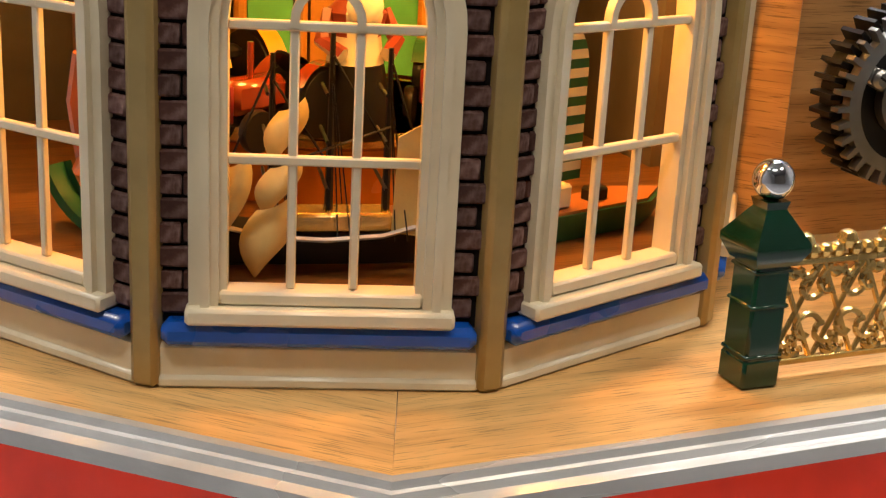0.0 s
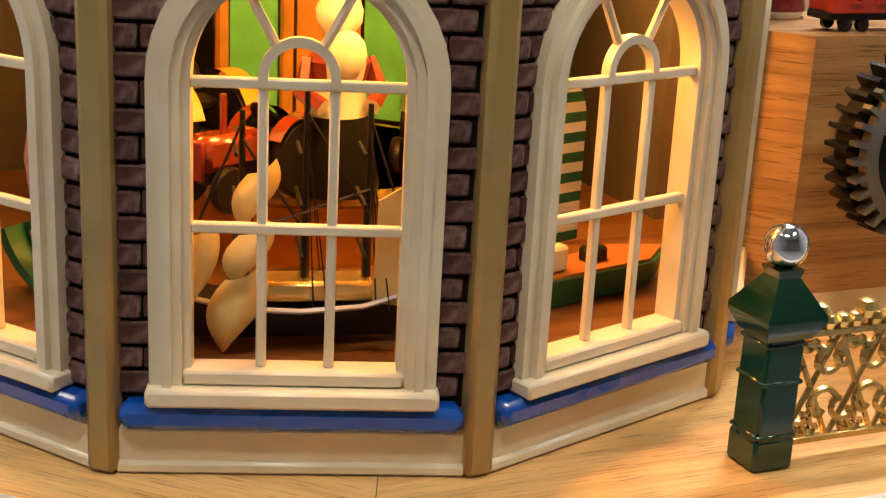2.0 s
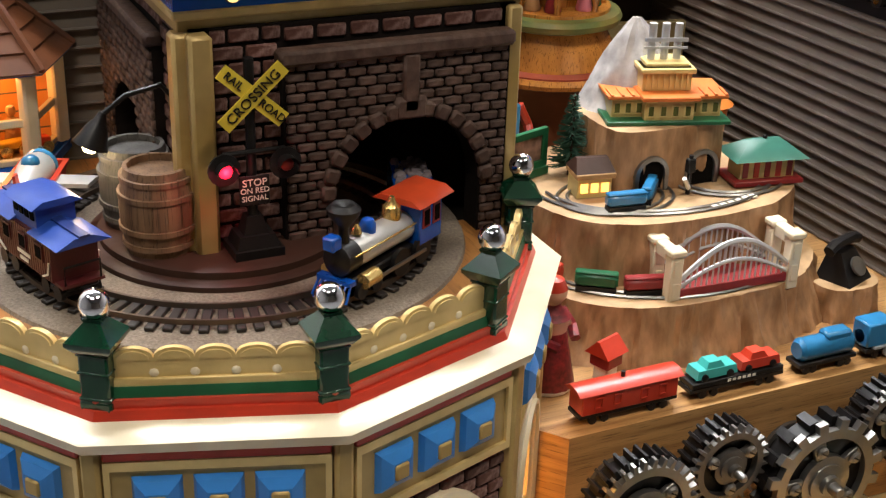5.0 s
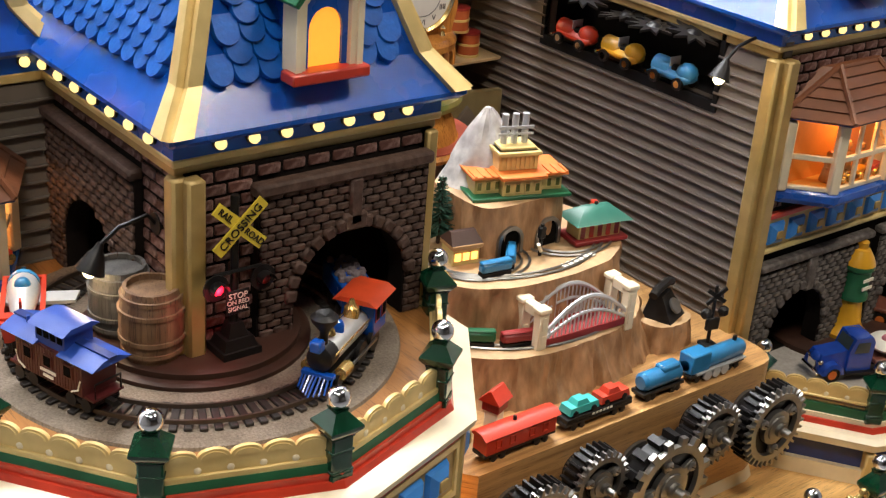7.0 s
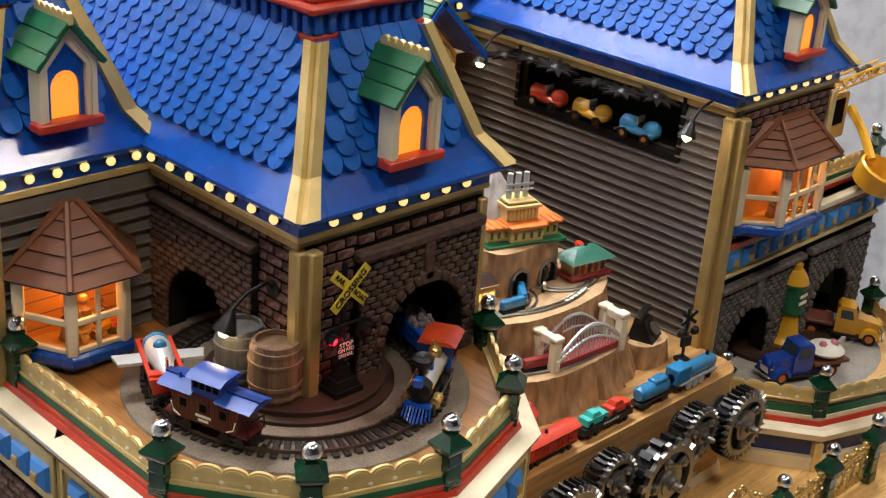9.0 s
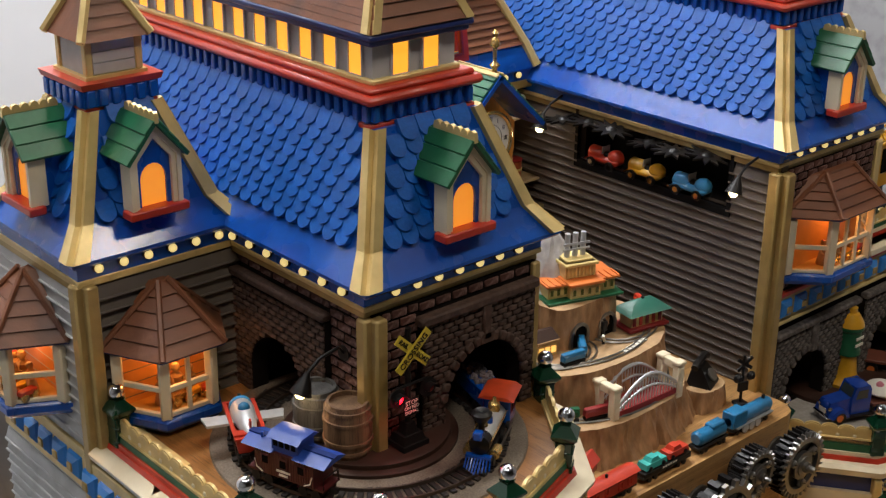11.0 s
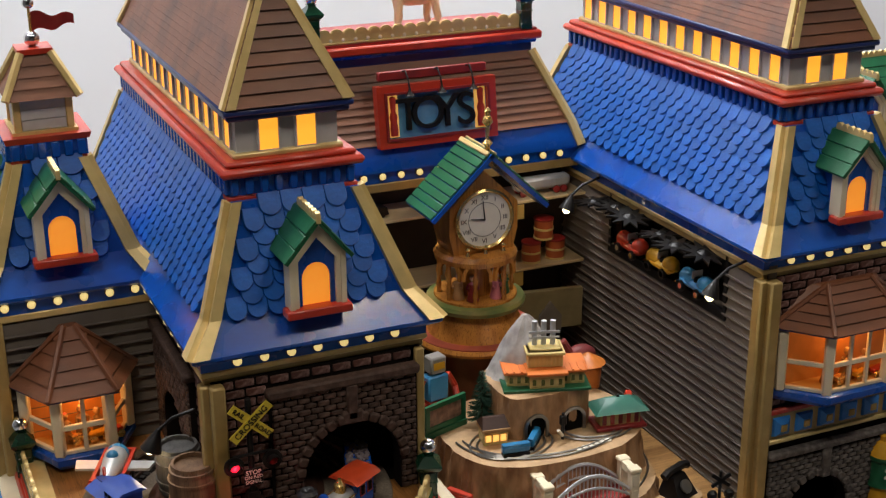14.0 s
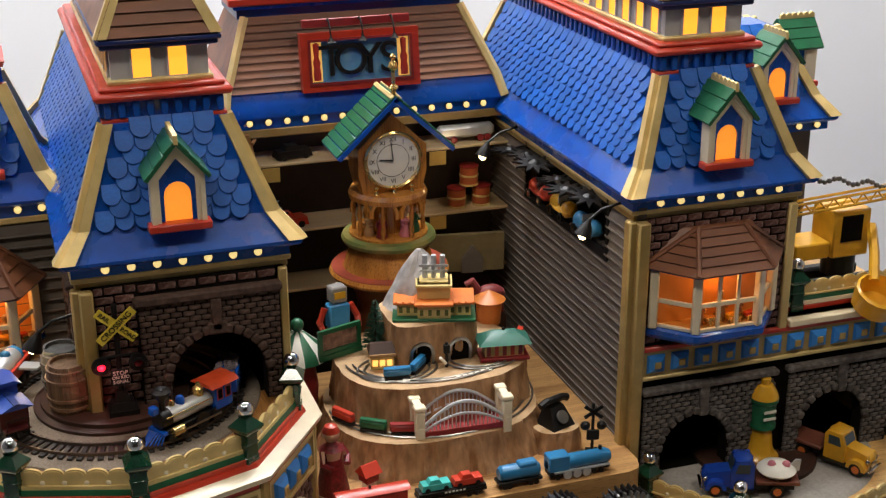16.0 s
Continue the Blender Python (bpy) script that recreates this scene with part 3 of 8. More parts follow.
terrace = part("terrace", Shape().prism(deca(O, 1.72, DEGS) + [(1.68, 3.6), (-1.68, 3.6)], 2.42, 2.55), wood("terrace_oak", (0.36, 0.16, 0.045), (0.24, 0.10, 0.025), along="y"), None)
tagged(terrace, "oak deck of the train terrace", "deck", kind="structure")

# ---- fence parts shared by both terraces and the front garden ----


def post_parts(parent, h, lab="dark green glossy post"):
    part("shaft", Shape().box(-0.075, 0.075, -0.075, 0.075, 0, h * 0.66, 0.012), GREEN, parent)
    part("plinth", Shape().box(-0.081, 0.081, -0.081, 0.081, 0, h * 0.16, 0.012), GREEN, parent)
    for z in (h * 0.16, h * 0.42, h * 0.6):
        part("moulding", Shape().box(-0.081, 0.081, -0.081, 0.081, z, z + 0.016, 0.006), GREEN, parent)
    q = math.sqrt(2)
    part("cap", Shape().lathe([(0.085 * q, h * 0.64), (0.115 * q, h * 0.72), (0.115 * q, h * 0.755), (0.042 * q, h * 0.91), (0.05 * q, h * 0.95)], 4, a0=45, a1=405), GREEN, parent, lab)
    part("finial", Shape().ball((0, 0, h + 0.035), 0.075, 20), CHROME, parent, "polished chrome ball")


post_t = thing("fence_post", *deca(O, 1.74, [-72])[0], 2.41, -72, "dark green glossy fence post with a chrome ball", "post", "terrace posts")
post_parts(post_t, 0.53)
for a in (-36, 0, 36, 72):
    copy_thing(post_t, pose(*[v * D for v in (*deca(O, 1.74, [a])[0], 2.41)], 0, 0, a))
copy_thing(post_t, pose(-1.665 * D, 3.36 * D, 2.41 * D))
zb = 0.60
for a in (-72, -36, 36, 72):
    copy_thing(post_t, pose(*[v * D for v in (*deca(OB, 1.74, [a])[0], zb)], 0, 0, a))


def scallop(name, p, q, z, n, label):
    """A low gold fence with a scalloped top between two posts, with round holes."""
    m = facing(p, q, z)
    t = thing(name, *[0, 0, 0], 0, label, "fence", "scalloped fences")
    w = math.dist(p, q) / 2 - 0.06
    s, step = Shape(m), 2 * w / n
    for i in range(n):
        c = -w + (i + 0.5) * step
        pts = [(c - step / 2, 0), (c + step / 2, 0)] + [(c + step / 2 * math.cos(math.pi * k / 8), 0.105 + 0.055 * math.sin(math.pi * k / 8)) for k in range(9)]
        s.slab(pts, -0.028, 0.0)
        s.slab([(c + step * 0.40 * math.cos(math.pi * k / 8), 0.10 + 0.045 * math.sin(math.pi * k / 8)) for k in range(9)], -0.036, -0.027)
    part("panel", s, PALEGOLD, t, "pale gold scalloped panel")
    for i in range(n - 1):
        part("boss", Shape(m).ball((-w + (i + 1) * step, -0.03, 0.028), 0.024, 8, sy=0.35), CREAM, t)
    part("rail", Shape(m).box(-w, w, -0.045, 0.02, -0.02, 0.006, 0.006), PALEGOLD, t)
    return t


LABF = "pale gold scalloped fence panel between green posts"
pts = deca(O, 1.74, (-72, -36, 0, 36, 72))
for p, q in zip(pts, pts[1:]):
    scallop("scalloped_fence", p, q, 2.59, 5, LABF)
scallop("scalloped_fence", (-1.665, 3.36), pts[0], 2.59, 11, "long pale gold scalloped fence along the terrace flank")
scallop("scalloped_fence", pts[-1], (1.70, 1.75), 2.59, 2, "short pale gold scalloped fence by the tower wall")

# ---- tower houses ----
SCALEME = Shape()
_sc = [(-0.085, 0.11), (-0.085, 0.0)] + [(0.085 * math.cos(math.pi + math.pi * k / 8), 0.085 * math.sin(math.pi + math.pi * k / 8)) for k in range(1, 8)] + [(0.085, 0.0), (0.085, 0.11)]
_n = len(_sc)
SCALEME.add([(x, y, 0.046 - (y + 0.085) * 0.2) for x, y in _sc] + [(x * 0.94, y + 0.004, 0.060 - (y + 0.085) * 0.2) for x, y in _sc] + [(x, y, -0.01) for x, y in _sc],
            [list(range(_n, 2 * _n))] + [(i, (i + 1) % _n, _n + (i + 1) % _n, _n + i) for i in range(_n)] + [(2 * _n + i, 2 * _n + (i + 1) % _n, (i + 1) % _n, i) for i in range(_n)])
SCALEDATA = SCALEME.data("shingle")
SCALEDATA.materials.append(ROOFBLUE)


def scales(parent, e0, e1, t0, t1, rows, w=0.17):
    """Fish-scale shingles on a slope with its foot from e0 to e1 and its top from t0 to t1."""
    e0, e1, t0, t1 = (Vector(v) for v in (e0, e1, t0, t1))
    xd = (e1 - e0).normalized()
    nrm = xd.cross((t0 + t1) / 2 - (e0 + e1) / 2).normalized()
    up = nrm.cross(xd)
    rot = Matrix((xd, up, nrm)).transposed().to_quaternion()
    for j in range(rows):
        v = (j + 0.55) / rows
        a, b = e0.lerp(t0, v), e1.lerp(t1, v)
        ln = (b - a).length
        n = max(1, int((ln - 0.06) / w))
        for i in range(n):
            k = (i + 0.5 + (0.25 if j % 2 else -0.25)) / n
            if 0.165 < k * ln and (1 - k) * ln > 0.165:
                p = a.lerp(b, k) - up * 0.01
                o = new("shingle", SCALEDATA)
                o.parent = parent
                kx = ln / n / w * 1.0
                o.matrix_basis = Matrix.LocRotScale(p * D, rot @ Euler((rng.uniform(-.02, .02), 0, rng.uniform(-.03, .03))).to_quaternion(), (kx, 1, 1))


def strip(s, path, w, h):
    """A raised trim of rounded section along a path of points."""
    s.tube(path, w, 8)
    return s


def bulbs(parent, xs, y, z, axis="x", face=-1):
    for v in xs:
        p = (v, y, z) if axis == "x" else (y, v, z)
        d = Vector((0, face, 0)) if axis == "x" else Vector((face, 0, 0))
        sock = part("socket", Shape().tube([Vector(p) - d * 0.01, Vector(p) + d * 0.022], 0.048, 12), BLACK, parent)
        part("bulb", Shape().ball(Vector(p) + d * 0.030, 0.040, 12), BULB, sock, "lit warm bulb")


def dormer(parent, x, y, z, rz=0.0, glowing=True):
    """A gabled dormer with an arched lit window; its foot is at the front sill."""
    d = thing("dormer")
    d.parent = parent
    d.matrix_basis = pose(x * D, y * D, z * D, 0, 0, rz)
    d.scale = (1.0, 1.0, 1.1)
    part("cheek", Shape().slab([(-0.20, 0.0), (0.20, 0.0), (0.20, 0.42), (0, 0.62), (-0.20, 0.42)], 0.03, 0.62), BLUE, d, "blue dormer cheeks")
    out = [(0.25, 0.02), (0.25, 0.45), (0, 0.72), (-0.25, 0.45), (-0.25, 0.02)]
    mid = [(0.205, 0.02), (0.205, 0.43), (0, 0.645), (-0.205, 0.43), (-0.205, 0.02)]
    inn = [(0.165, 0.02), (0.165, 0.41), (0, 0.585), (-0.165, 0.41), (-0.165, 0.02)]
    part("casing", Shape().ring(out, mid, -0.06, 0.1, closed=False), CREAM, d, "cream gabled casing")
    part("casing", Shape().ring(mid, inn, -0.04, 0.1, closed=False), CREAM, d)
    part("face", Shape().ring([(0.165, 0.02)] + [(0.165, 0.41)] * 4 + [(0.08, 0.5), (0, 0.585), (-0.08, 0.5)] + [(-0.165, 0.41)] * 4 + [(-0.165, 0.02)], arch(0.125, 0.25, 0.02, 10), 0.0, 0.04, closed=False), BLUE, d)
    part("pane", Shape().slab(arch(0.125, 0.25, 0.02, 12), 0.025, 0.032), WINGLOW, d, "glowing amber arched pane")
    part("sill", Shape().box(-0.29, 0.29, -0.10, 0.06, -0.04, 0.03, 0.012), RED, d, "red sill")
    for sx in (-1, 1):
        rf = part("roof", Shape(pose(sx * 0.0, 0, 0.74, 0, sx * 47, 0)).box(*( (0.0, 0.43) if sx > 0 else (-0.43, 0.0)), -0.12, 0.42, -0.02, 0.012), GREENM, d, "green plank roof")
        for k in range(3):
            a, b = 0.015 + k * 0.142, 0.15 + k * 0.142
            part("plank", Shape(pose(0, 0, 0.74, 0, sx * 47, 0)).box(*((a, b) if sx > 0 else (-b, -a)), -0.125, 0.42, 0.0, 0.026 - 0.004 * k, 0.006), GREENM, rf)
    edge = [(0.38, 0.72), (-0.13, 0.72)] + [(-0.13 + 0.085 * (k + 0.5) - 0.0425 * math.cos(math.pi * i / 4), 0.77 + 0.04 * math.sin(math.pi * i / 4)) for k in range(6) for i in range(5)]
    part("crest", Shape(pose(0, 0, 0, 0, 0, 90)).slab(edge, -0.02, 0.02), PALEGOLD, d, "gold scalloped crest")
    return d


def mansard(parent, cx, x0, x1, y0, y1, ze, zt, ins, rows_side, rows_front, left=True, right=False, top=True):
    """A flared mansard: flat flange at the eave, scale-covered slopes, gold hips."""
    k = 0.21
    ring = lambda d, z: [(x0 + d, y0 + d, z), (x1 - d, y0 + d, z), (x1 - d, y1 - d, z), (x0 + d, y1 - d, z)]
    lv = [ring(0.03, ze - 0.06), ring(0, ze - 0.03), ring(0, ze), ring(k, ze + 0.24), ring(ins, zt)]
    s = Shape()
    for a, b in zip(lv, lv[1:]):
        for i in range(4):
            j = (i + 1) % 4
            s.add([a[i], a[j], b[j], b[i]], [(0, 1, 2, 3)])
    s.add(lv[-1], [(0, 1, 2, 3)])
    roof = part("roof", s, BLUE, parent, "blue mansard roof with fish-scale shingles")
    a, b = lv[3], lv[4]
    scales(roof, a[0], a[1], b[0], b[1], rows_front)
    if left:
        scales(roof, a[3], a[0], b[3], b[0], rows_side)
    if right:
        scales(roof, a[1], a[2], b[1], b[2], rows_side)
    for i in range(4):
        lo, kn, hi = Vector(lv[2][i]), Vector(a[i]), Vector(b[i])
        dx = Vector((1 if i in (0, 3) else -1, 0, 0))
        t = Shape()
        # a flat gold board on each hip, folded over the corner
        for side in (0, 1):
            along = Vector((1 if i in (0, 3) else -1, 0, 0)) if side == 0 else Vector((0, 1 if i < 2 else -1, 0))
            out = Vector((0, -1 if i < 2 else 1, 0.35)) if side == 0 else Vector((-1 if i in (0, 3) else 1, 0, 0.35))
            for p, q, w0, w1 in ((lo, kn, 0.14, 0.10), (kn, hi, 0.10, 0.085)):
                o0 = out.normalized() * 0.055
                vs = [p + o0, q + o0, q + o0 + along * w1, p + o0 + along * w0, p - o0, q - o0, q - o0 + along * w1, p - o0 + along * w0]
                t.add(vs, [(0, 1, 2, 3), (4, 7, 6, 5), (0, 4, 5, 1), (3, 2, 6, 7), (0, 3, 7, 4), (1, 5, 6, 2)])
            part("hip_trim", t, PALEGOLD, roof, "gold hip board")
            t = Shape()
    return roof


def crown(parent, x0, x1, y0, y1, z):
    """Dentil band, red cornice, lit clerestory and brown plank roof over a tower."""
    part("cornice", Shape().box(x0, x1, y0, y1, z - 0.02, z + 0.03, 0.01), RED, parent)
    part("dentil_band", Shape().box(x0 + 0.03, x1 - 0.03, y0 + 0.03, y1 - 0.03, z + 0.03, z + 0.2), BLUE, parent)
    dm = Shape().box(-0.035, 0.035, -0.045, 0.02, 0.04, 0.19, 0.012).data("dentil")
    dm.materials.append(BLUE)
    nx, ny = int((x1 - x0) / 0.125), int((y1 - y0) / 0.125)
    for i in range(nx):
        piece("dentil", dm, parent, (x0 + (i + 0.5) * (x1 - x0) / nx, y0 + 0.03, z))
    for i in range(ny):
        piece("dentil", dm, parent, (x0 + 0.03, y0 + (i + 0.5) * (y1 - y0) / ny, z), Euler((0, 0, radians(-90))).to_quaternion())
    part("cornice", Shape().box(x0 - 0.06, x1 + 0.06, y0 - 0.06, y1 + 0.06, z + 0.2, z + 0.28, 0.03), RED, parent, "red cornice")
    part("cornice", Shape().box(x0 + 0.0, x1 - 0.0, y0 + 0.0, y1 - 0.0, z + 0.275, z + 0.33, 0.02), RED, parent)
    part("trim", Shape().box(x0 + 0.09, x1 - 0.09, y0 + 0.09, y1 - 0.09, z + 0.32, z + 0.375, 0.015), PALEGOLD, parent)
    a0, a1, b0, b1, zc = x0 + 0.12, x1 - 0.12, y0 + 0.12, y1 - 0.12, z + 0.37
    part("clerestory", Shape().box(a0 + 0.012, a1 - 0.012, b0 + 0.012, b1 - 0.012, zc, zc + 0.3), LTGREY, parent)
    pane = Shape().box(-0.085, 0.085, -0.012, 0.0, 0.01, 0.285).data("pane")
    pane.materials.append(WINGLOW2)
    fr = Shape().ring([(-0.105, 0.0), (0.105, 0.0), (0.105, 0.295), (-0.105, 0.295)], [(-0.085, 0.012), (0.085, 0.012), (0.085, 0.285), (-0.085, 0.285)], -0.025, 0.0).data("window_frame")
    fr.materials.append(LTGREY)
    n = 2
    for i in range(n):
        for nm, me in (("pane", pane), ("window_frame", fr)):
            piece(nm, me, parent, (a0 + (a1 - a0) * (0.32 + 0.36 * i), b0 + 0.012, zc))
    n = 12
    for i in range(n):
        for nm, me in (("pane", pane), ("window_frame", fr)):
            piece(nm, me, parent, (a0 + 0.012, b0 + 0.22 + (b1 - b0 - 0.4) * i / (n - 1), zc), Euler((0, 0, radians(-90))).to_quaternion())
    part("fascia", Shape().box(x0 + 0.04, x1 - 0.04, y0 + 0.04, y1 - 0.04, zc + 0.295, zc + 0.35, 0.015), NAVY, parent)
    part("fascia", Shape().box(x0 + 0.01, x1 - 0.01, y0 + 0.01, y1 - 0.01, zc + 0.345, zc + 0.40, 0.015), NAVY, parent)
    # brown plank hip roof
    e, zt, i1 = zc + 0.40, zc + 1.25, 0.36
    r0 = [(x0 + 0.03, y0 + 0.03), (x1 - 0.03, y0 + 0.03), (x1 - 0.03, y1 - 0.03), (x0 + 0.03, y1 - 0.03)]
    r1 = [(x0 + i1 + .08, y0 + i1 + 0.02), (x1 - i1 - .08, y0 + i1 + 0.02), (x1 - i1 - .08, y1 - i1), (x0 + i1 + .08, y1 - i1)]
    rf = part("upper_roof", Shape().prism(r0, e, zt, r1), BROWN, parent, "brown plank hip roof")
    for side, rows, rise in ((0, 8, 1.0), (3, 15, 0.22)):
        j = (side + 1) % 4
        for k in range(rows):
            v0, v1 = k / rows, (k + 0.95) / rows
            P = lambda c, v: Vector((*r0[c], e)).lerp(Vector((*r1[c], zt)), v)
            out = Vector((0, -1, 0.5)) if side == 0 else Vector((-1, 0, 0.5))
            o0, o1 = out.normalized() * 0.035 * rise, out.normalized() * 0.012 * rise
            a, b, c, d = P(side, v0), P(j, v0), P(j, v1), P(side, v1)
            s = Shape().add([a + o0, b + o0, c + o1, d + o1, a, b, c, d], [(0, 1, 2, 3), (4, 7, 6, 5), (0, 4, 5, 1), (1, 5, 6, 2), (2, 6, 7, 3), (3, 7, 4, 0)])
            part("plank", s, BROWN, rf)
    for i in range(4):
        p, q = Vector((*r0[i], e)), Vector((*r1[i], zt))
        for along, out in ((Vector((1 if i in (0, 3) else -1, 0, 0)), Vector((0, -1 if i < 2 else 1, 0.4))), (Vector((0, 1 if i < 2 else -1, 0)), Vector((-1 if i in (0, 3) else 1, 0, 0.4)))):
            o0 = out.normalized() * 0.036
            vs = [p + o0, q + o0, q + o0 + along * 0.06, p + o0 + along * 0.085, p - o0, q - o0, q - o0 + along * 0.06, p - o0 + along * 0.085]
            part("hip_trim", Shape().add(vs, [(0, 1, 2, 3), (4, 7, 6, 5), (0, 4, 5, 1), (3, 2, 6, 7), (0, 3, 7, 4), (1, 5, 6, 2)]), PALEGOLD, rf, "gold hip board")
    part("roof_cap", Shape().box(r1[0][0] - 0.05, r1[1][0] + 0.05, r1[0][1] - 0.05, r1[2][1] + 0.05, zt, zt + 0.07, 0.015), RED, parent)


def corner_post(parent, x, y, z0, z1, w=0.10):
    part("corner_post", Shape().box(x - w, x + w * 0.3, y - w * 0.3, y + w, z0, z1, 0.02).box(x - w * 0.3, x + w, y - w, y + w * 0.3, z0, z1, 0.02), GOLD, parent, "gold corner post")


def tower(cx, name, label, left_detail):
    """A tower house with its mansard; the walls come with each house."""
    h = thing(name, label=label, category="house", group="tower houses")
    x0, x1 = cx - 1.125, cx + 1.125
    mansard(h, cx, x0, x1, 1.40, 6.95, 4.20, 5.335, 0.55, 9, 8)
    crown(h, cx - 0.585, cx + 0.585, 1.99, 6.42, 5.335)
    dormer(h, cx - 0.01, 1.46, 4.47)
    fy = 1.545
    part("fascia", Shape().box(x0 + 0.10, x1 - 0.10, fy, 6.9, 4.01, 4.155), BLUE, h)
    part("cornice", Shape().box(x0 + 0.09, x1 - 0.09, fy - 0.01, 6.9, 3.96, 4.015, 0.012), PALEGOLD, h)
    part("cornice", Shape().box(x0 + 0.12, x1 - 0.12, fy + 0.02, 6.9, 3.885, 3.965, 0.012), GOLD, h)
    bulbs(h, [cx - 0.715 + i * 0.238 for i in range(7)], fy, 4.085)
    if left_detail:
        bulbs(h, [1.80 + i * 0.27 for i in range(7)], x0 + 0.10, 4.085, "y", -1)
    return h


AX, BX = 0.70, 6.41
towA = tower(AX, "train_tower_house", "brick tower house with blue mansard roof above the train terrace", True)
towB = tower(BX, "garage_tower_house", "grey sided tower house with blue mansard roof above the truck garage", False)

# walls of the train tower: front with a tunnel arch, left side with a broken opening
axl, axr, ay = AX - 0.95, AX + 0.955, 1.54
mf = Matrix.Translation((0, ay, 0))
ARC = arch(0.455, 2.88, 2.5, 16, cx=0.97)
wall_with_hole(towA, mf, axl, axr, 2.5, 3.91, 0.1, ARC, MORTAR)
ml = Matrix.Translation((axl, 0, 0)) @ Matrix.Rotation(radians(-90), 4, "Z")
ARL = arch(0.39, 2.85, 2.5, 10, cx=-2.85)
wall_with_hole(towA, ml, -6.9, -ay, 2.5, 3.91, 0.1, ARL, MORTAR)
part("wall", Shape().box(axr - 0.1, axr, ay, 6.9, 0.0, 3.91), GREY, towA)
part("lower_wall", Shape().box(-1.7, axr, 3.0, 6.9, 0, 2.42), GREY, towA)
# black lining sheets, added so the tunnel inside reads as deep shade
part("shade_wall", Shape().box(axl + 0.1, axr - 0.1, 3.4, 3.5, 2.55, 3.91), VOID, towA)
part("shade_ceiling", Shape().box(axl + 0.1, axr - 0.1, ay + 0.1, 3.4, 3.8, 3.86), VOID, towA)
part("shade_wall", Shape().box(axr - 0.112, axr - 0.102, ay + 0.11, 3.4, 2.55, 3.8), VOID, towA)
part("shade_floor", Shape().box(axl + 0.1, axr - 0.1, ay + 0.1, 3.4, 2.551, 2.556), VOID, towA)
corner_post(towA, axl, ay, 2.55, 3.9)
part("corner_post", Shape().box(axr - 0.06, axr + 0.03, ay - 0.05, ay + 0.05, 2.3, 3.9, 0.015), GOLD, towA)
courses(towA, BRICKME, mf, axl + 0.1, 0.25, 2.62, 3.91, 0.19, 0.092)
courses(towA, BRICKME, mf, 0.25, axr - 0.06, 3.80, 3.91, 0.19, 0.092)
# raised stone tunnel front
ms = Matrix.Translation((0, ay - 0.07, 0))
wall_with_hole(towA, ms, 0.23, axr - 0.06, 2.5, 3.74, 0.075, ARC, MORTAR, "tunnel_front", "dark stone tunnel front")
courses(towA, STONEME, ms, 0.24, axr - 0.07, 2.55, 3.70, 0.118, 0.058, hole_at(0.97, 0.465, 2.88), "stone")
part("coping", Shape(ms).box(0.20, axr - 0.04, -0.05, 0.07, 3.69, 3.78, 0.02), STONE, towA)
part("buttress", Shape(ms).box(0.92, 1.02, -0.05, 0.02, 3.36, 3.70, 0.015), STONE, towA)
part("keystone", Shape(ms).box(0.87, 1.07, -0.05, 0.02, 3.32, 3.45, 0.02), STONE, towA)
for k in range(15):
    a = math.pi * (k + 0.5) / 15
    part("arch_stone", Shape(ms @ pose(0.97 + 0.495 * math.cos(a), -0.01, 2.88 + 0.495 * math.sin(a), 0, 90 - math.degrees(a), 0)).box(-0.045, 0.045, -0.035, 0.02, -0.045, 0.045, 0.015), STONE, towA)
# left side
courses(towA, BRICKME, ml, -2.1, -ay - 0.1, 2.62, 3.91, 0.19, 0.092)
courses(towA, BRICKME, ml, -3.52, -2.1, 3.78, 3.91, 0.19, 0.092)
mls = ml @ Matrix.Translation((0, -0.07, 0))
wall_with_hole(towA, mls, -3.52, -2.1, 2.5, 3.70, 0.075, ARL, MORTAR, "tunnel_front", "broken brown stone tunnel front")
courses(towA, STONEME, mls, -3.52, -2.1, 2.55, 3.68, 0.118, 0.058, hole_at(-2.85, 0.40, 2.85), "stone")
part("coping", Shape(mls).box(-3.52, -2.08, -0.05, 0.07, 3.68, 3.76, 0.02), STONE, towA)

# siding boards


def siding(parent, m, x0, x1, z0, z1, material, h=0.115, hole=None):
    n = int((z1 - z0) / h)
    for i in range(n):
        a = z0 + i * h
        spans = [(x0, x1)]
        if hole and hole[2] < a + h / 2 < hole[3]:
            spans = [(x0, hole[0]), (hole[1], x1)]
        for u, v in spans:
            if v - u > 0.02:
                s = Shape(m).add([(u, -0.05, a), (v, -0.05, a), (v, -0.008, a + h), (u, -0.008, a + h), (u, 0, a - 0.004), (v, 0, a - 0.004), (v, 0.004, a + h), (u, 0.004, a + h)], [(0, 1, 2, 3), (4, 7, 6, 5), (0, 4, 5, 1), (2, 6, 7, 3), (0, 3, 7, 4), (1, 5, 6, 2)])
                s.tube([(u, -0.05, a + 0.006), (v, -0.05, a + 0.006)], 0.013, 6)
                part("siding_board", s, material, parent)


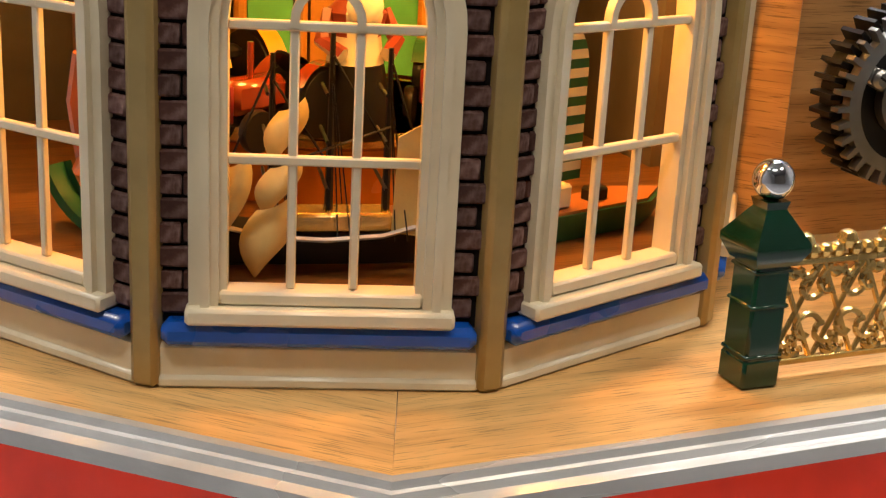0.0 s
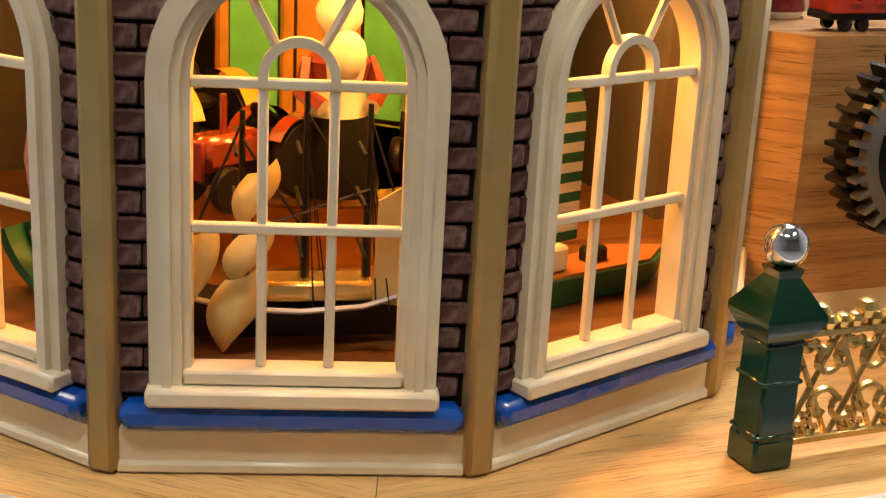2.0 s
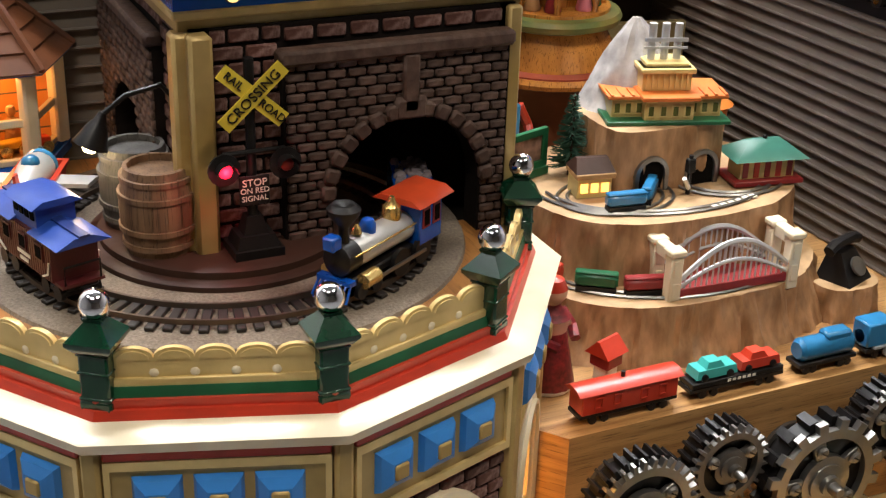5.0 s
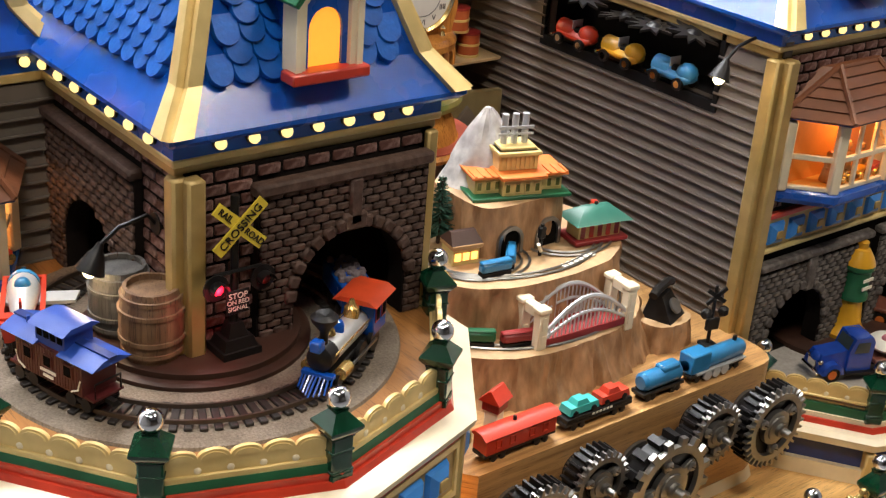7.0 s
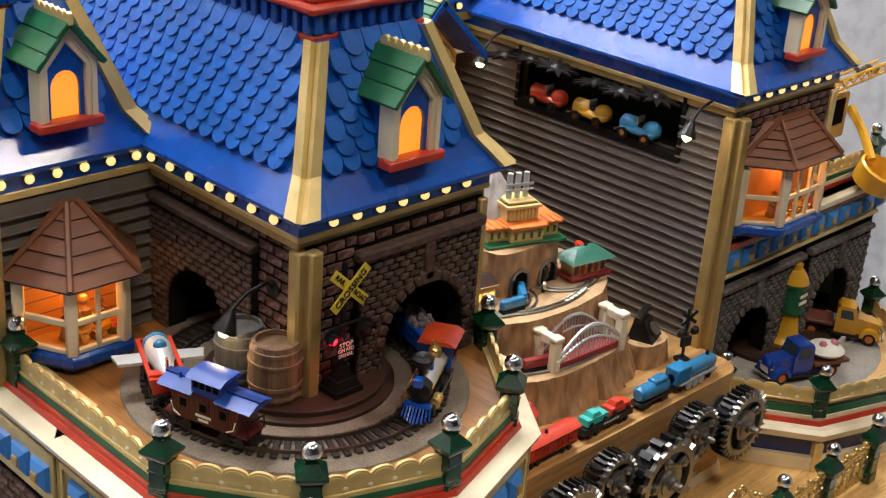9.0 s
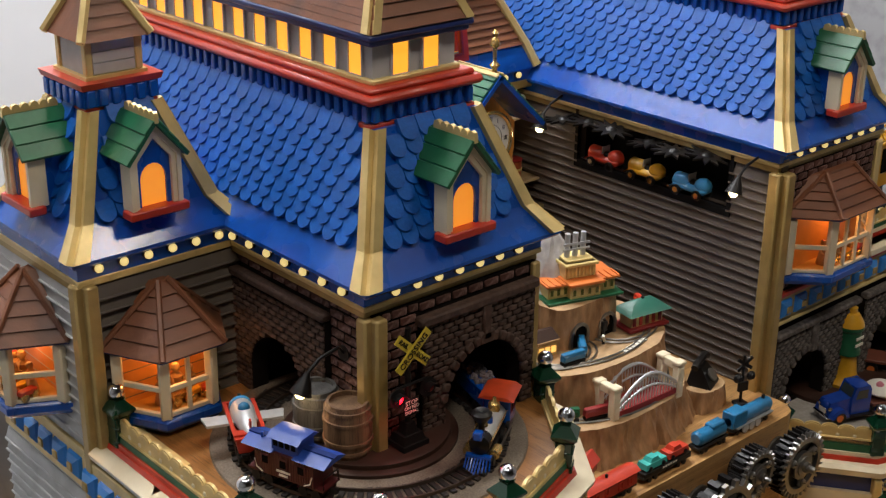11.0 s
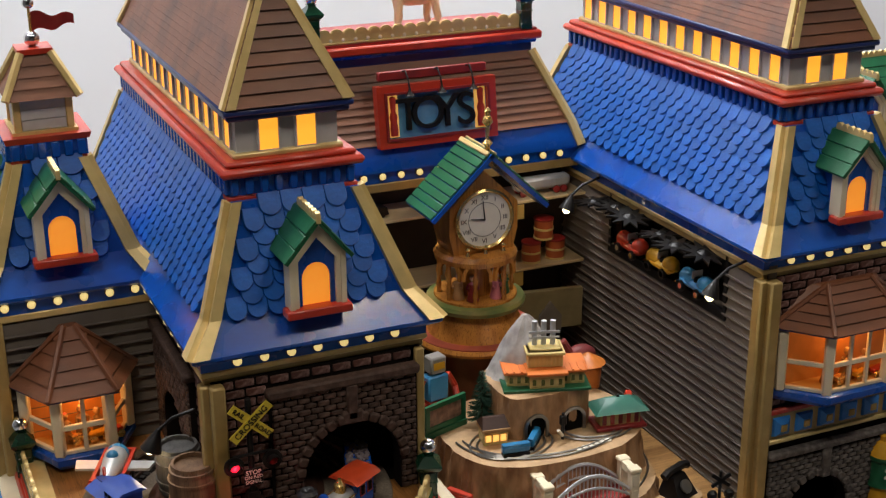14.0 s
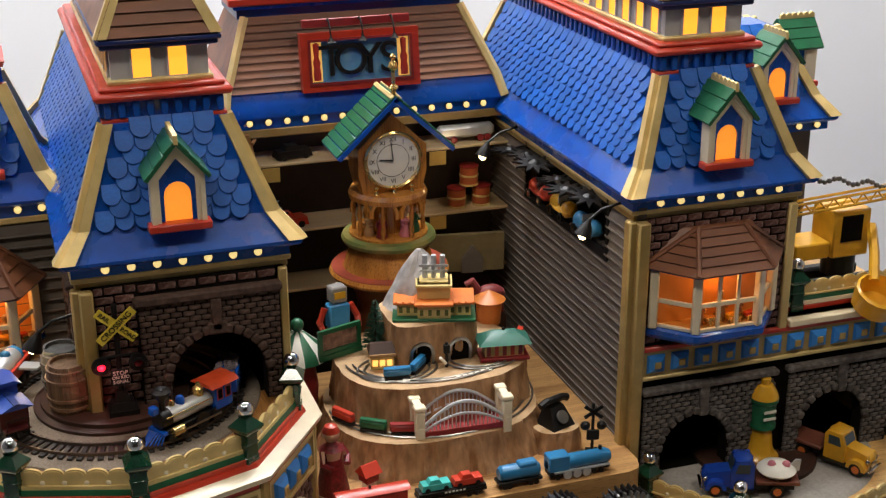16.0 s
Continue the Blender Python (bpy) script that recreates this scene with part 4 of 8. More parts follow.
# ---- garage tower walls ----
bxl, bxr, by = BX - 0.955, BX + 0.93, 1.54
mb = Matrix.Translation((0, by, 0))
mbl = Matrix.Translation((bxl, 0, 0)) @ Matrix.Rotation(radians(-90), 4, "Z")
HOLE = (-4.50, -2.20, 3.32, 3.97)
s = Shape(mbl)
for a in ((-6.9, HOLE[0], 0, 4.04), (HOLE[1], -by, 0, 4.04), (HOLE[0], HOLE[1], 0, HOLE[2]), (HOLE[0], HOLE[1], HOLE[3], 4.04)):
    s.box(a[0], a[1], 0, 0.1, a[2], a[3])
part("wall", s, GREY, towB, "grey lap-sided wall with a long display opening")
siding(towB, mbl, -5.7, -by - 0.06, 0.6, 3.9, GREY, 0.112, HOLE)
bk = mat("display_black", (0.008, 0.008, 0.009), 0.7, vary=0.2, spec=0.15)
for bx in ((HOLE[0], HOLE[1], 0.48, 0.5, HOLE[2] - 0.05, HOLE[3] + 0.05), (HOLE[0] - 0.05, HOLE[1] + 0.05, 0.1, 0.48, HOLE[2] - 0.05, HOLE[2]), (HOLE[0] - 0.05, HOLE[1] + 0.05, 0.1, 0.48, HOLE[3], HOLE[3] + 0.04), (HOLE[0] - 0.05, HOLE[0], 0.1, 0.48, HOLE[2], HOLE[3]), (HOLE[1], HOLE[1] + 0.05, 0.1, 0.48, HOLE[2], HOLE[3])):
    part("display_box_panel", Shape(mbl).box(*bx), bk, towB)
part("opening_frame", Shape(mbl).ring([(HOLE[0] - .05, HOLE[2] - .10), (HOLE[1] + .05, HOLE[2] - .10), (HOLE[1] + .05, HOLE[3] + .05), (HOLE[0] - .05, HOLE[3] + .05)], [(HOLE[0], HOLE[2]), (HOLE[1], HOLE[2]), (HOLE[1], HOLE[3]), (HOLE[0], HOLE[3])], -0.05, 0.02), bk, towB)
part("wall", Shape(mb).box(bxl, bxr, 0, 0.1, 2.4, 3.91), MORTAR, towB, "dark brick front wall")
courses(towB, BRICKME, mb, bxl + 0.1, bxr - 0.06, 2.45, 3.91, 0.19, 0.092, lambda z: (6.40, 0.6 if z < 3.3 else 0.0))
part("wall", Shape().box(bxr - 0.1, bxr, by, 6.9, 2.4, 3.91), GREY, towB)
corner_post(towB, bxl, by, 0.6, 3.9, 0.11)
part("corner_post", Shape().box(bxr - 0.07, bxr + 0.04, by - 0.05, by + 0.05, 2.4, 3.9, 0.015), PALEGOLD, towB)
# frieze and stone garage front
gx1 = 9.0
part("frieze", Shape(mb).box(bxl + 0.1, gx1, -0.03, 0.1, 2.06, 2.37, 0.01), GOLD, towB)
part("trim", Shape(mb).box(bxl + 0.1, gx1, -0.06, 0.1, 2.02, 2.07, 0.012), PALEGOLD, towB)
part("trim", Shape(mb).box(bxl + 0.1, gx1, -0.05, 0.1, 2.36, 2.42, 0.012), RED, towB)
part("trim", Shape(mb).box(bxr + 0.05, gx1, -0.09, 0.3, 2.42, 2.50, 0.012), CREAM, towB)
tiles(towB, mb @ Matrix.Translation((0, -0.03, 0)), [bxl + 0.29 + i * 0.295 for i in range(12)], 2.215, 0.9)
AR1, AR2 = arch(0.42, 1.10, 0.6, 14, cx=6.27), arch(0.42, 1.12, 0.6, 14, cx=8.08)
for (u, v), A in (((bxl + 0.1, 7.40), AR1), ((7.40, gx1), AR2)):
    wall_with_hole(towB, mb, u, v, 0.6, 2.04, 0.1, A, MORTAR)
    mg = mb @ Matrix.Translation((0, -0.07, 0))
    cxa = (A[0][0] + A[-1][0]) / 2
    wall_with_hole(towB, mg, u + 0.04, v - 0.12, 0.6, 1.89, 0.075, A, MORTAR, "garage_front", "grey stone garage front")
    courses(towB, STONEGME, mg, u + 0.04, v - 0.12, 0.72, 1.86, 0.118, 0.058, hole_at(cxa, 0.43, 1.11), "stone")
    part("coping", Shape(mg).box(u + 0.02, v - 0.1, -0.05, 0.07, 1.85, 1.93, 0.02), STONEG, towB)
    part("buttress", Shape(mg).box(cxa + 0.02, cxa + 0.14, -0.05, 0.02, 1.5, 1.87, 0.015), STONEG, towB)
    for k in range(13):
        a = math.pi * (k + 0.5) / 13
        part("arch_stone", Shape(mg @ pose(cxa + 0.46 * math.cos(a), -0.01, 1.11 + 0.46 * math.sin(a), 0, 90 - math.degrees(a), 0)).box(-0.045, 0.045, -0.035, 0.02, -0.045, 0.045, 0.015), STONEG, towB)
# same black lining: the garage's shade is put into its colour
part("shade_wall", Shape().box(bxl + 0.1, gx1, 3.2, 3.3, 0.6, 2.04), VOID, towB)
part("shade_floor", Shape().box(bxl + 0.1, gx1 - 0.1, by + 0.1, 3.2, 0.755, 0.76), VOID, towB)
part("shade_ceiling", Shape().box(bxl + 0.1, gx1, by + 0.1, 3.2, 1.99, 2.04), VOID, towB)
# upper terrace to the side of the garage tower
part("terrace", Shape().box(bxr, gx1 + 0.1, by + 0.02, 6.0, 2.4, 2.50), OAKY, towB)
part("flank_wall", Shape().box(gx1 - 0.1, gx1, by, 6.0, 0, 2.4), CREAM, towB)

# truck terrace: low ten-sided bay
tb = thing("truck_bay", label="low ten-sided cream and navy truck terrace base", category="terrace")
DB_ = (-108, -72, -36, 0, 36, 72, 108)
for r0, r1, z0, z1, me, nm in ((1.94, 1.94, 0, 0.16, CREAM, "skirting"), (1.88, 1.88, 0.16, 0.36, NAVY, "panel"), (1.86, 1.98, 0.36, 0.40, CREAM, "cornice"), (1.98, 2.0, 0.40, 0.48, CREAM, "cornice"), (2.0, 1.95, 0.48, 0.52, CREAM, "cornice"), (1.86, 1.84, 0.52, 0.57, RED, "step"), (1.82, 1.82, 0.57, 0.62, CREAM, "step"), (1.80, 1.80, 0.62, 0.70, GREENM, "step"), (1.785, 1.785, 0.70, 0.75, PALEGOLD, "step")):
    part(nm, Shape().prism(deca(OB, r0, DB_) + [(9.0, 2.4), (5.6, 2.4)], z0, z1 if z1 < 0.7 else 0.715, deca(OB, r1, DB_) + [(9.0, 2.4), (5.6, 2.4)]), me, tb)
for a in DB_[1:-1]:
    p = deca(OB, 1.93, [a])[0]
    part("pilaster", Shape(Matrix.Translation((p[0], p[1], 0)) @ Matrix.Rotation(radians(a), 4, "Z")).box(-0.05, 0.05, -0.04, 0.08, 0, 0.36, 0.015), PALEGOLD, tb)
part("deck", Shape().prism(deca(OB, 1.76, DB_) + [(8.9, 3.2), (5.65, 3.2)], 0.70, 0.725), OAK, tb)
ptb = deca(OB, 1.74, (-72, -36, 0, 36, 72))
for p, q in zip(ptb, ptb[1:]):
    scallop("scalloped_fence", p, q, 0.78, 5, LABF)
scallop("scalloped_fence", (5.62, 1.5), ptb[0], 0.78, 2, "short pale gold scalloped fence by the tower wall")
part("road", Shape().lathe([(0.55, 0.725), (0.55, 0.75), (1.38, 0.75), (1.42, 0.725)], 64, (OB[0], OB[1], 0)), mat("grey_roadway", (0.36, 0.33, 0.30), 0.8, scale=300, bump=0.3), tb)
part("disc", Shape().lathe([(0.72, 0.75), (0.72, 0.80), (0.69, 0.82), (0.0, 0.82)], 40, (OB[0] - 0.1, OB[1] - 0.2, 0)), CHOC, tb)

# ---- side wing ----
wing = thing("side_wing", label="grey sided corner wing with blue mansard and cupola", category="house")
wy, wx = 3.53, -1.80
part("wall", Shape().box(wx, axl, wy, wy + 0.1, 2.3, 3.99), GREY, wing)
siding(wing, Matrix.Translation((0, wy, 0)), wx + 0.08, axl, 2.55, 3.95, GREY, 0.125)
mw = Matrix.Translation((wx, 0, 0)) @ Matrix.Rotation(radians(-90), 4, "Z")
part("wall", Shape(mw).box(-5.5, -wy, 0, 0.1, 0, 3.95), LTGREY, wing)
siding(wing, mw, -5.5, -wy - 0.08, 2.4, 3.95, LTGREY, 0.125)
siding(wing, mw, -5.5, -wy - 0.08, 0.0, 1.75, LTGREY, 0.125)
part("frieze", Shape(mw).box(-5.5, -wy - 0.1, -0.03, 0.05, 1.8, 2.26, 0.01), PALEGOLD, wing)
tiles(wing, mw @ Matrix.Translation((0, -0.03, 0)), [-3.95 - 0.29 * i for i in range(5)], 2.03)
corner_post(wing, wx, wy, 0.0, 3.97)
mansard(wing, -1.05, -1.92, -0.18, 3.44, 5.22, 4.20, 5.31, 0.53, 7, 7)
part("fascia", Shape().box(-1.85, axl - 0.03, 3.51, 5.2, 4.01, 4.155), BLUE, wing)
part("cornice", Shape().box(-1.86, axl - 0.03, 3.50, 5.2, 3.94, 4.015, 0.012), PALEGOLD, wing)
part("cornice", Shape().box(-1.84, axl - 0.03, 3.53, 5.2, 3.865, 3.945, 0.012), GOLD, wing)
bulbs(wing, [-1.66 + i * 0.24 for i in range(6)], 3.51, 4.10)
dormer(wing, -1.07, 3.50, 4.50)
dormer(wing, -1.86, 4.35, 4.50, -90)
cz, cy = 5.31, 4.33
cup = thing("cupola")
cup.parent = wing
cup.matrix_basis = pose(-1.05 * D, cy * D, cz * D)
sq = lambda r: [(-r, -r), (r, -r), (r, r), (-r, r)]
part("base", Shape().prism(sq(0.35), 0, 0.03).prism(sq(0.38), 0.19, 0.25, sq(0.40)), RED, cup)
part("band", Shape().prism(sq(0.36), 0.03, 0.19), BLUE, cup)
dm = Shape().box(-0.04, 0.04, -0.03, 0.02, 0.035, 0.185, 0.01).data("dentil")
dm.materials.append(BLUE)
for i in range(6):
    piece("dentil", dm, cup, (-0.3 + i * 0.12, -0.36, 0))
    piece("dentil", dm, cup, (-0.36, -0.3 + i * 0.12, 0), Euler((0, 0, radians(-90))).to_quaternion())
part("trim", Shape().prism(sq(0.30), 0.25, 0.28), PALEGOLD, cup)
part("body", Shape().prism(sq(0.255), 0.28, 0.585), LTGREY, cup)
for k in range(3):
    part("siding_board", Shape().box(-0.2, 0.2, -0.268, -0.25, 0.29 + 0.1 * k, 0.38 + 0.1 * k), LTGREY, cup)
for sx in (-1, 1):
    for sy in (-1, 1):
        part("post", Shape().cbox(sx * 0.24, sy * 0.24, 0.43, 0.07, 0.07, 0.31, 0.01), PALEGOLD, cup)
crf = part("roof", Shape().prism(sq(0.33), 0.585, 0.97, sq(0.13)), BROWN, cup, "brown plank pyramid roof")
for k in range(4):
    v0, v1 = k / 4, (k + 0.92) / 4
    r_0, r_1 = 0.33 - 0.2 * v0, 0.33 - 0.2 * v1
    part("plank", Shape().add([(-r_0, -r_0 - 0.02, 0.585 + 0.385 * v0), (r_0, -r_0 - 0.02, 0.585 + 0.385 * v0), (r_1, -r_1 - 0.006, 0.585 + 0.385 * v1), (-r_1, -r_1 - 0.006, 0.585 + 0.385 * v1), (-r_0, -r_0 + .01, 0.585 + 0.385 * v0), (r_0, -r_0 + .01, 0.585 + 0.385 * v0)], [(0, 1, 2, 3), (0, 4, 5, 1)]), BROWN, crf)
for sx in (-1, 1):
    for sy in (-1, 1):
        part("hip_trim", Shape().tube([(sx * 0.335, sy * 0.335, 0.59), (sx * 0.135, sy * 0.135, 0.98)], 0.042, 6), PALEGOLD, crf)
part("cap", Shape().prism(sq(0.16), 0.97, 1.02), RED, cup)
part("finial", Shape().ball((0, 0, 1.09), 0.075, 16), CHROME, cup, "polished metal ball")
part("pole", Shape().tube([(0, 0, 1.1), (0, 0, 1.38)], 0.014, 8), BRASS, cup)
part("pole_ball", Shape().ball((0, 0, 1.42), 0.055, 14), CHROME, cup)
fs = Shape()
fl_n = 14
vs = [(0.01 + i * 0.03, 0.02 * math.sin(i * 0.8), 1.24 - 0.0 * i + 0.02 * math.sin(i * 0.7) + sgn * (0.09 - 0.0035 * i)) for i in range(fl_n) for sgn in (-1, 1)]
vs2 = [(x, y + 0.012, z) for x, y, z in vs]
fs.add(vs + vs2, [(2 * i, 2 * i + 2, 2 * i + 3, 2 * i + 1) for i in range(fl_n - 1)] + [(2 * fl_n + 2 * i, 2 * fl_n + 2 * i + 1, 2 * fl_n + 2 * i + 3, 2 * fl_n + 2 * i + 2) for i in range(fl_n - 1)] + [(2 * fl_n - 2, 4 * fl_n - 2, 4 * fl_n - 1, 2 * fl_n - 1)])
part("flag", fs, DKRED, cup, "small wavy red flag")

# ---- centre back building with the sign roof ----
mid = thing("sign_house", label="shop back building with brown plank sign roof", category="house")
part("wall", Shape().box(1.8, 5.54, 5.75, 5.85, 0, 4.3), mat("dark_shop_wall", (0.035, 0.025, 0.02), 0.7), mid)
mxl, mxr = 1.8, 5.40
ey, ez, ty, tz = 5.27, 4.36, 5.86, 5.46
part("flange", Shape().add([(mxl, ey, ez), (mxr, ey, ez), (mxr, ey + 0.16, ez + 0.26), (mxl, ey + 0.16, ez + 0.26), (mxl, ey, ez - 0.03), (mxr, ey, ez - 0.03)], [(0, 1, 2, 3), (4, 5, 1, 0)]), BLUE, mid)
part("fascia", Shape().box(mxl, mxr, ey + 0.05, ey + 0.12, ez - 0.17, ez - 0.02), BLUE, mid)
part("cornice", Shape().box(mxl, mxr, ey + 0.04, ey + 0.14, ez - 0.28, ez - 0.17, 0.012), GOLD, mid)
bulbs(mid, [2.10 + i * 0.2325 for i in range(14)], ey + 0.05, ez - 0.085)
zr0 = ez + 0.26
sl = lambda v: (ey + 0.16 + (ty - ey - 0.16) * v, zr0 + (tz - zr0) * v)
rfm = part("roof", Shape().add([(1.8, sl(0)[0], sl(0)[1]), (5.40, sl(0)[0], sl(0)[1]), (4.98, sl(1)[0], sl(1)[1]), (2.2, sl(1)[0], sl(1)[1]), (1.8, 7, zr0), (5.4, 7, zr0), (4.98, 7, tz), (2.2, 7, tz)], [(0, 1, 2, 3), (1, 5, 6, 2), (0, 3, 7, 4), (3, 2, 6, 7)]), BROWN, mid, "brown plank mansard slope")
for k in range(10):
    v0, v1 = k / 10, (k + 0.92) / 10
    (y_0, z_0), (y_1, z_1) = sl(v0), sl(v1)
    a, b = 1.82 + 0.4 * v0, 5.38 - 0.4 * v0
    part("plank", Shape().add([(a, y_0 - 0.04, z_0), (b, y_0 - 0.04, z_0), (b - .05, y_1 - 0.012, z_1), (a + .05, y_1 - 0.012, z_1), (a, y_0 + .02, z_0), (b, y_0 + .02, z_0)], [(0, 1, 2, 3), (4, 5, 1, 0)]), BROWN, rfm)
for sx, xa, xb in ((-1, 1.80, 2.2), (1, 5.40, 4.98)):
    part("hip_trim", Shape().tube([(xa, ey - 0.02, ez + 0.0), (xa - sx * 0.06, sl(0)[0] - 0.03, sl(0)[1]), (xb, sl(1)[0] - 0.03, sl(1)[1])], 0.06, 6), PALEGOLD, rfm)
part("band", Shape().box(2.12, 5.0, 5.86, 6.9, tz - 0.02, tz + 0.13), NAVY, mid)
part("dentil_band", Shape().box(2.07, 5.04, 5.80, 6.9, tz + 0.10, tz + 0.15, 0.01), BLUE, mid)
part("cornice", Shape().box(2.0, 5.09, 5.74, 6.9, tz + 0.15, tz + 0.25, 0.02), RED, mid, "red cornice")
part("deck", Shape().box(2.07, 5.04, 5.80, 6.9, tz + 0.25, tz + 0.28), DKRED, mid)
for z in (3.78, 2.90, 2.10):
    part("shelf", Shape().box(1.82, 5.5, 5.15, 5.75, z - 0.035, z, 0.008), SHELF, mid, "pale wooden shelf")
scallop("scalloped_fence", (2.2, 5.87), (4.9, 5.87), tz + 0.30, 17, "gold scalloped roof railing")
for x in (2.2, 4.9):
    copy_thing(post_t, pose(x * D, 5.87 * D, (tz + 0.26) * D))

# ---- shop interior behind the bay windows ----
room = thing("shop_interior", label="honey coloured round shop interior with green papered panels", category="room")
part("floor", Shape().lathe([(0.0, 0.30), (1.78, 0.30), (1.78, 0.33), (0.0, 0.33)], 40, (O[0], O[1], 0)), wood("shop_floor", (0.20, 0.085, 0.02), (0.10, 0.036, 0.01)), room)
# honey wall in a darker copy, with the room's shade in the colour
part("back_wall", Shape().lathe([(1.12, 0.33), (1.12, 2.25)], 40, (O[0], O[1], 0), -20, 200), mat("shaded_honey_wall", (0.22, 0.085, 0.015), 0.4, vary=0.3), room)
for a in range(-80, 81, 20):
    x, y = deca((O[0], O[1]), 0.98, [a])[0]
    mm = Matrix.Translation((O[0], O[1], 0)) @ Matrix.Rotation(radians(a), 4, "Z")
    # black panels are painted shade between the honey and green ones
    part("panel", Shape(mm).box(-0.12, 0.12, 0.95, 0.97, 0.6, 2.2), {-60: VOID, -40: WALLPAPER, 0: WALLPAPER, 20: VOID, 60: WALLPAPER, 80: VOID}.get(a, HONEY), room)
    part("column", Shape(mm).tube([(0.16, 0.93, 0.33), (0.16, 0.93, 2.2)], 0.035, 8), HONEY, room)
part("ceiling", Shape().lathe([(0.0, 2.2), (1.8, 2.2), (1.8, 2.24), (0.0, 2.24)], 30, (O[0], O[1], 0)), HONEY, room)
for a in (-75, -20, 15, 60):
    x, y = deca(O, 1.25, [a])[0]
    bulb_light("shop_lamp", (x, y, 1.95), 0.52, (1.0, 0.50, 0.10), 0.015)
turn = thing("turntable", O[0], O[1], 0.33, label="round amber turntable with toys on it", category="turntable")
part("drum", Shape().lathe([(0.72, 0.0), (0.72, 0.26), (0.68, 0.3), (0.0, 0.3)], 40), mat("amber_drum", (0.46, 0.16, 0.02), 0.25, coat=0.5), turn)
part("rim", Shape().lathe([(0.72, 0.24), (0.75, 0.26), (0.75, 0.29), (0.72, 0.30)], 40), BRASS, turn)


def ship(x, y, z, rz):
    t = thing("model_ship", x, y, z, rz, "model sailing ship with black hull and tan sails", "ship")
    n, s = 12, Shape()
    vs, fs = [], []
    for i in range(n + 1):
        u = -0.36 + 0.72 * i / n
        w = 0.085 * math.sqrt(max(0.02, 1 - (abs(u) / 0.37) ** 2.5))
        h = 0.10 + 0.05 * (u / 0.36) ** 2
        vs += [(u, -w, h), (u, -w * 0.6, 0.02), (u, 0, 0), (u, w * 0.6, 0.02), (u, w, h)]
    for i in range(n):
        fs += [(5 * i + k, 5 * i + k + 1, 5 * i + 6 + k, 5 * i + 5 + k) for k in range(4)] + [(5 * i, 5 * i + 5, 5 * i + 9, 5 * i + 4)]
    part("hull", s.add(vs, fs), BLACK, t)
    part("rail", Shape().tube([(-0.36, -0.06, 0.15), (-0.18, -0.09, 0.118), (0.0, -0.094, 0.108), (0.18, -0.09, 0.118), (0.36, -0.05, 0.15)], 0.008, 5), SILVERP, t)
    part("deck_house", Shape().cbox(0.05, 0, 0.14, 0.34, 0.10, 0.06, 0.01), BRASS, t)
    for u, hh in ((-0.16, 0.62), (0.02, 0.70), (0.2, 0.64)):
        part("mast", Shape().tube([(u, 0, 0.05), (u, 0, hh)], 0.015, 6, 0.008), BLACK, t)
        for k in range(3):
            part("yard", Shape().tube([(u - 0.02, -0.11 + 0.02 * k, 0.26 + 0.13 * k), (u - 0.02, 0.11 - 0.02 * k, 0.26 + 0.13 * k)], 0.006, 5), BLACK, t)
        for sx in (-1, 1):
            part("shroud", Shape().tube([(u + 0.02, sx * 0.085, 0.1), (u, 0, hh * 0.85)], 0.003, 4).tube([(u + 0.06, sx * 0.085, 0.1), (u, 0, hh * 0.85)], 0.003, 4), BLACK, t)
    for u, z0, z1, w in ((-0.20, 0.02, 0.22, 0.085), (-0.17, 0.20, 0.34, 0.07), (-0.15, 0.35, 0.50, 0.065), (-0.31, 0.12, 0.34, 0.06)):
        vs, m_ = [], 8
        for i in range(m_ + 1):
            for j in range(m_ + 1):
                v, q = j / m_, i / m_ * 2 - 1
                pr = math.sin(math.pi * (0.06 + 0.74 * v))
                vs.append((u + w * q * pr + 0.04 * v, -0.10 - 0.06 * (1 - q * q) * pr, z0 + (z1 - z0) * v + 0.02 * q))
        fs = [(i * (m_ + 1) + j, (i + 1) * (m_ + 1) + j, (i + 1) * (m_ + 1) + j + 1, i * (m_ + 1) + j + 1) for i in range(m_) for j in range(m_)]
        part("sail", Shape().add(vs, fs), SAIL, t, "billowing tan sail")
    part("sail", Shape().slab([(0.21, 0.12), (0.38, 0.10), (0.37, 0.48), (0.22, 0.40)], -0.07, -0.062), SAIL, t, "flat tan sail")
    for a, b in (((-0.36, 0.16), (-0.16, 0.6)), ((-0.16, 0.55), (0.02, 0.3)), ((0.02, 0.62), (0.2, 0.35)), ((0.36, 0.16), (0.2, 0.6)), ((-0.16, 0.3), (0.2, 0.42))):
        part("rigging", Shape().tube([(a[0], -0.03, a[1]), (b[0], -0.03, b[1])], 0.004, 4), BLACK, t)
    return t


ship(-0.46, 0.50, 0.335, -12).scale = (1.15, 1.4, 1.25)


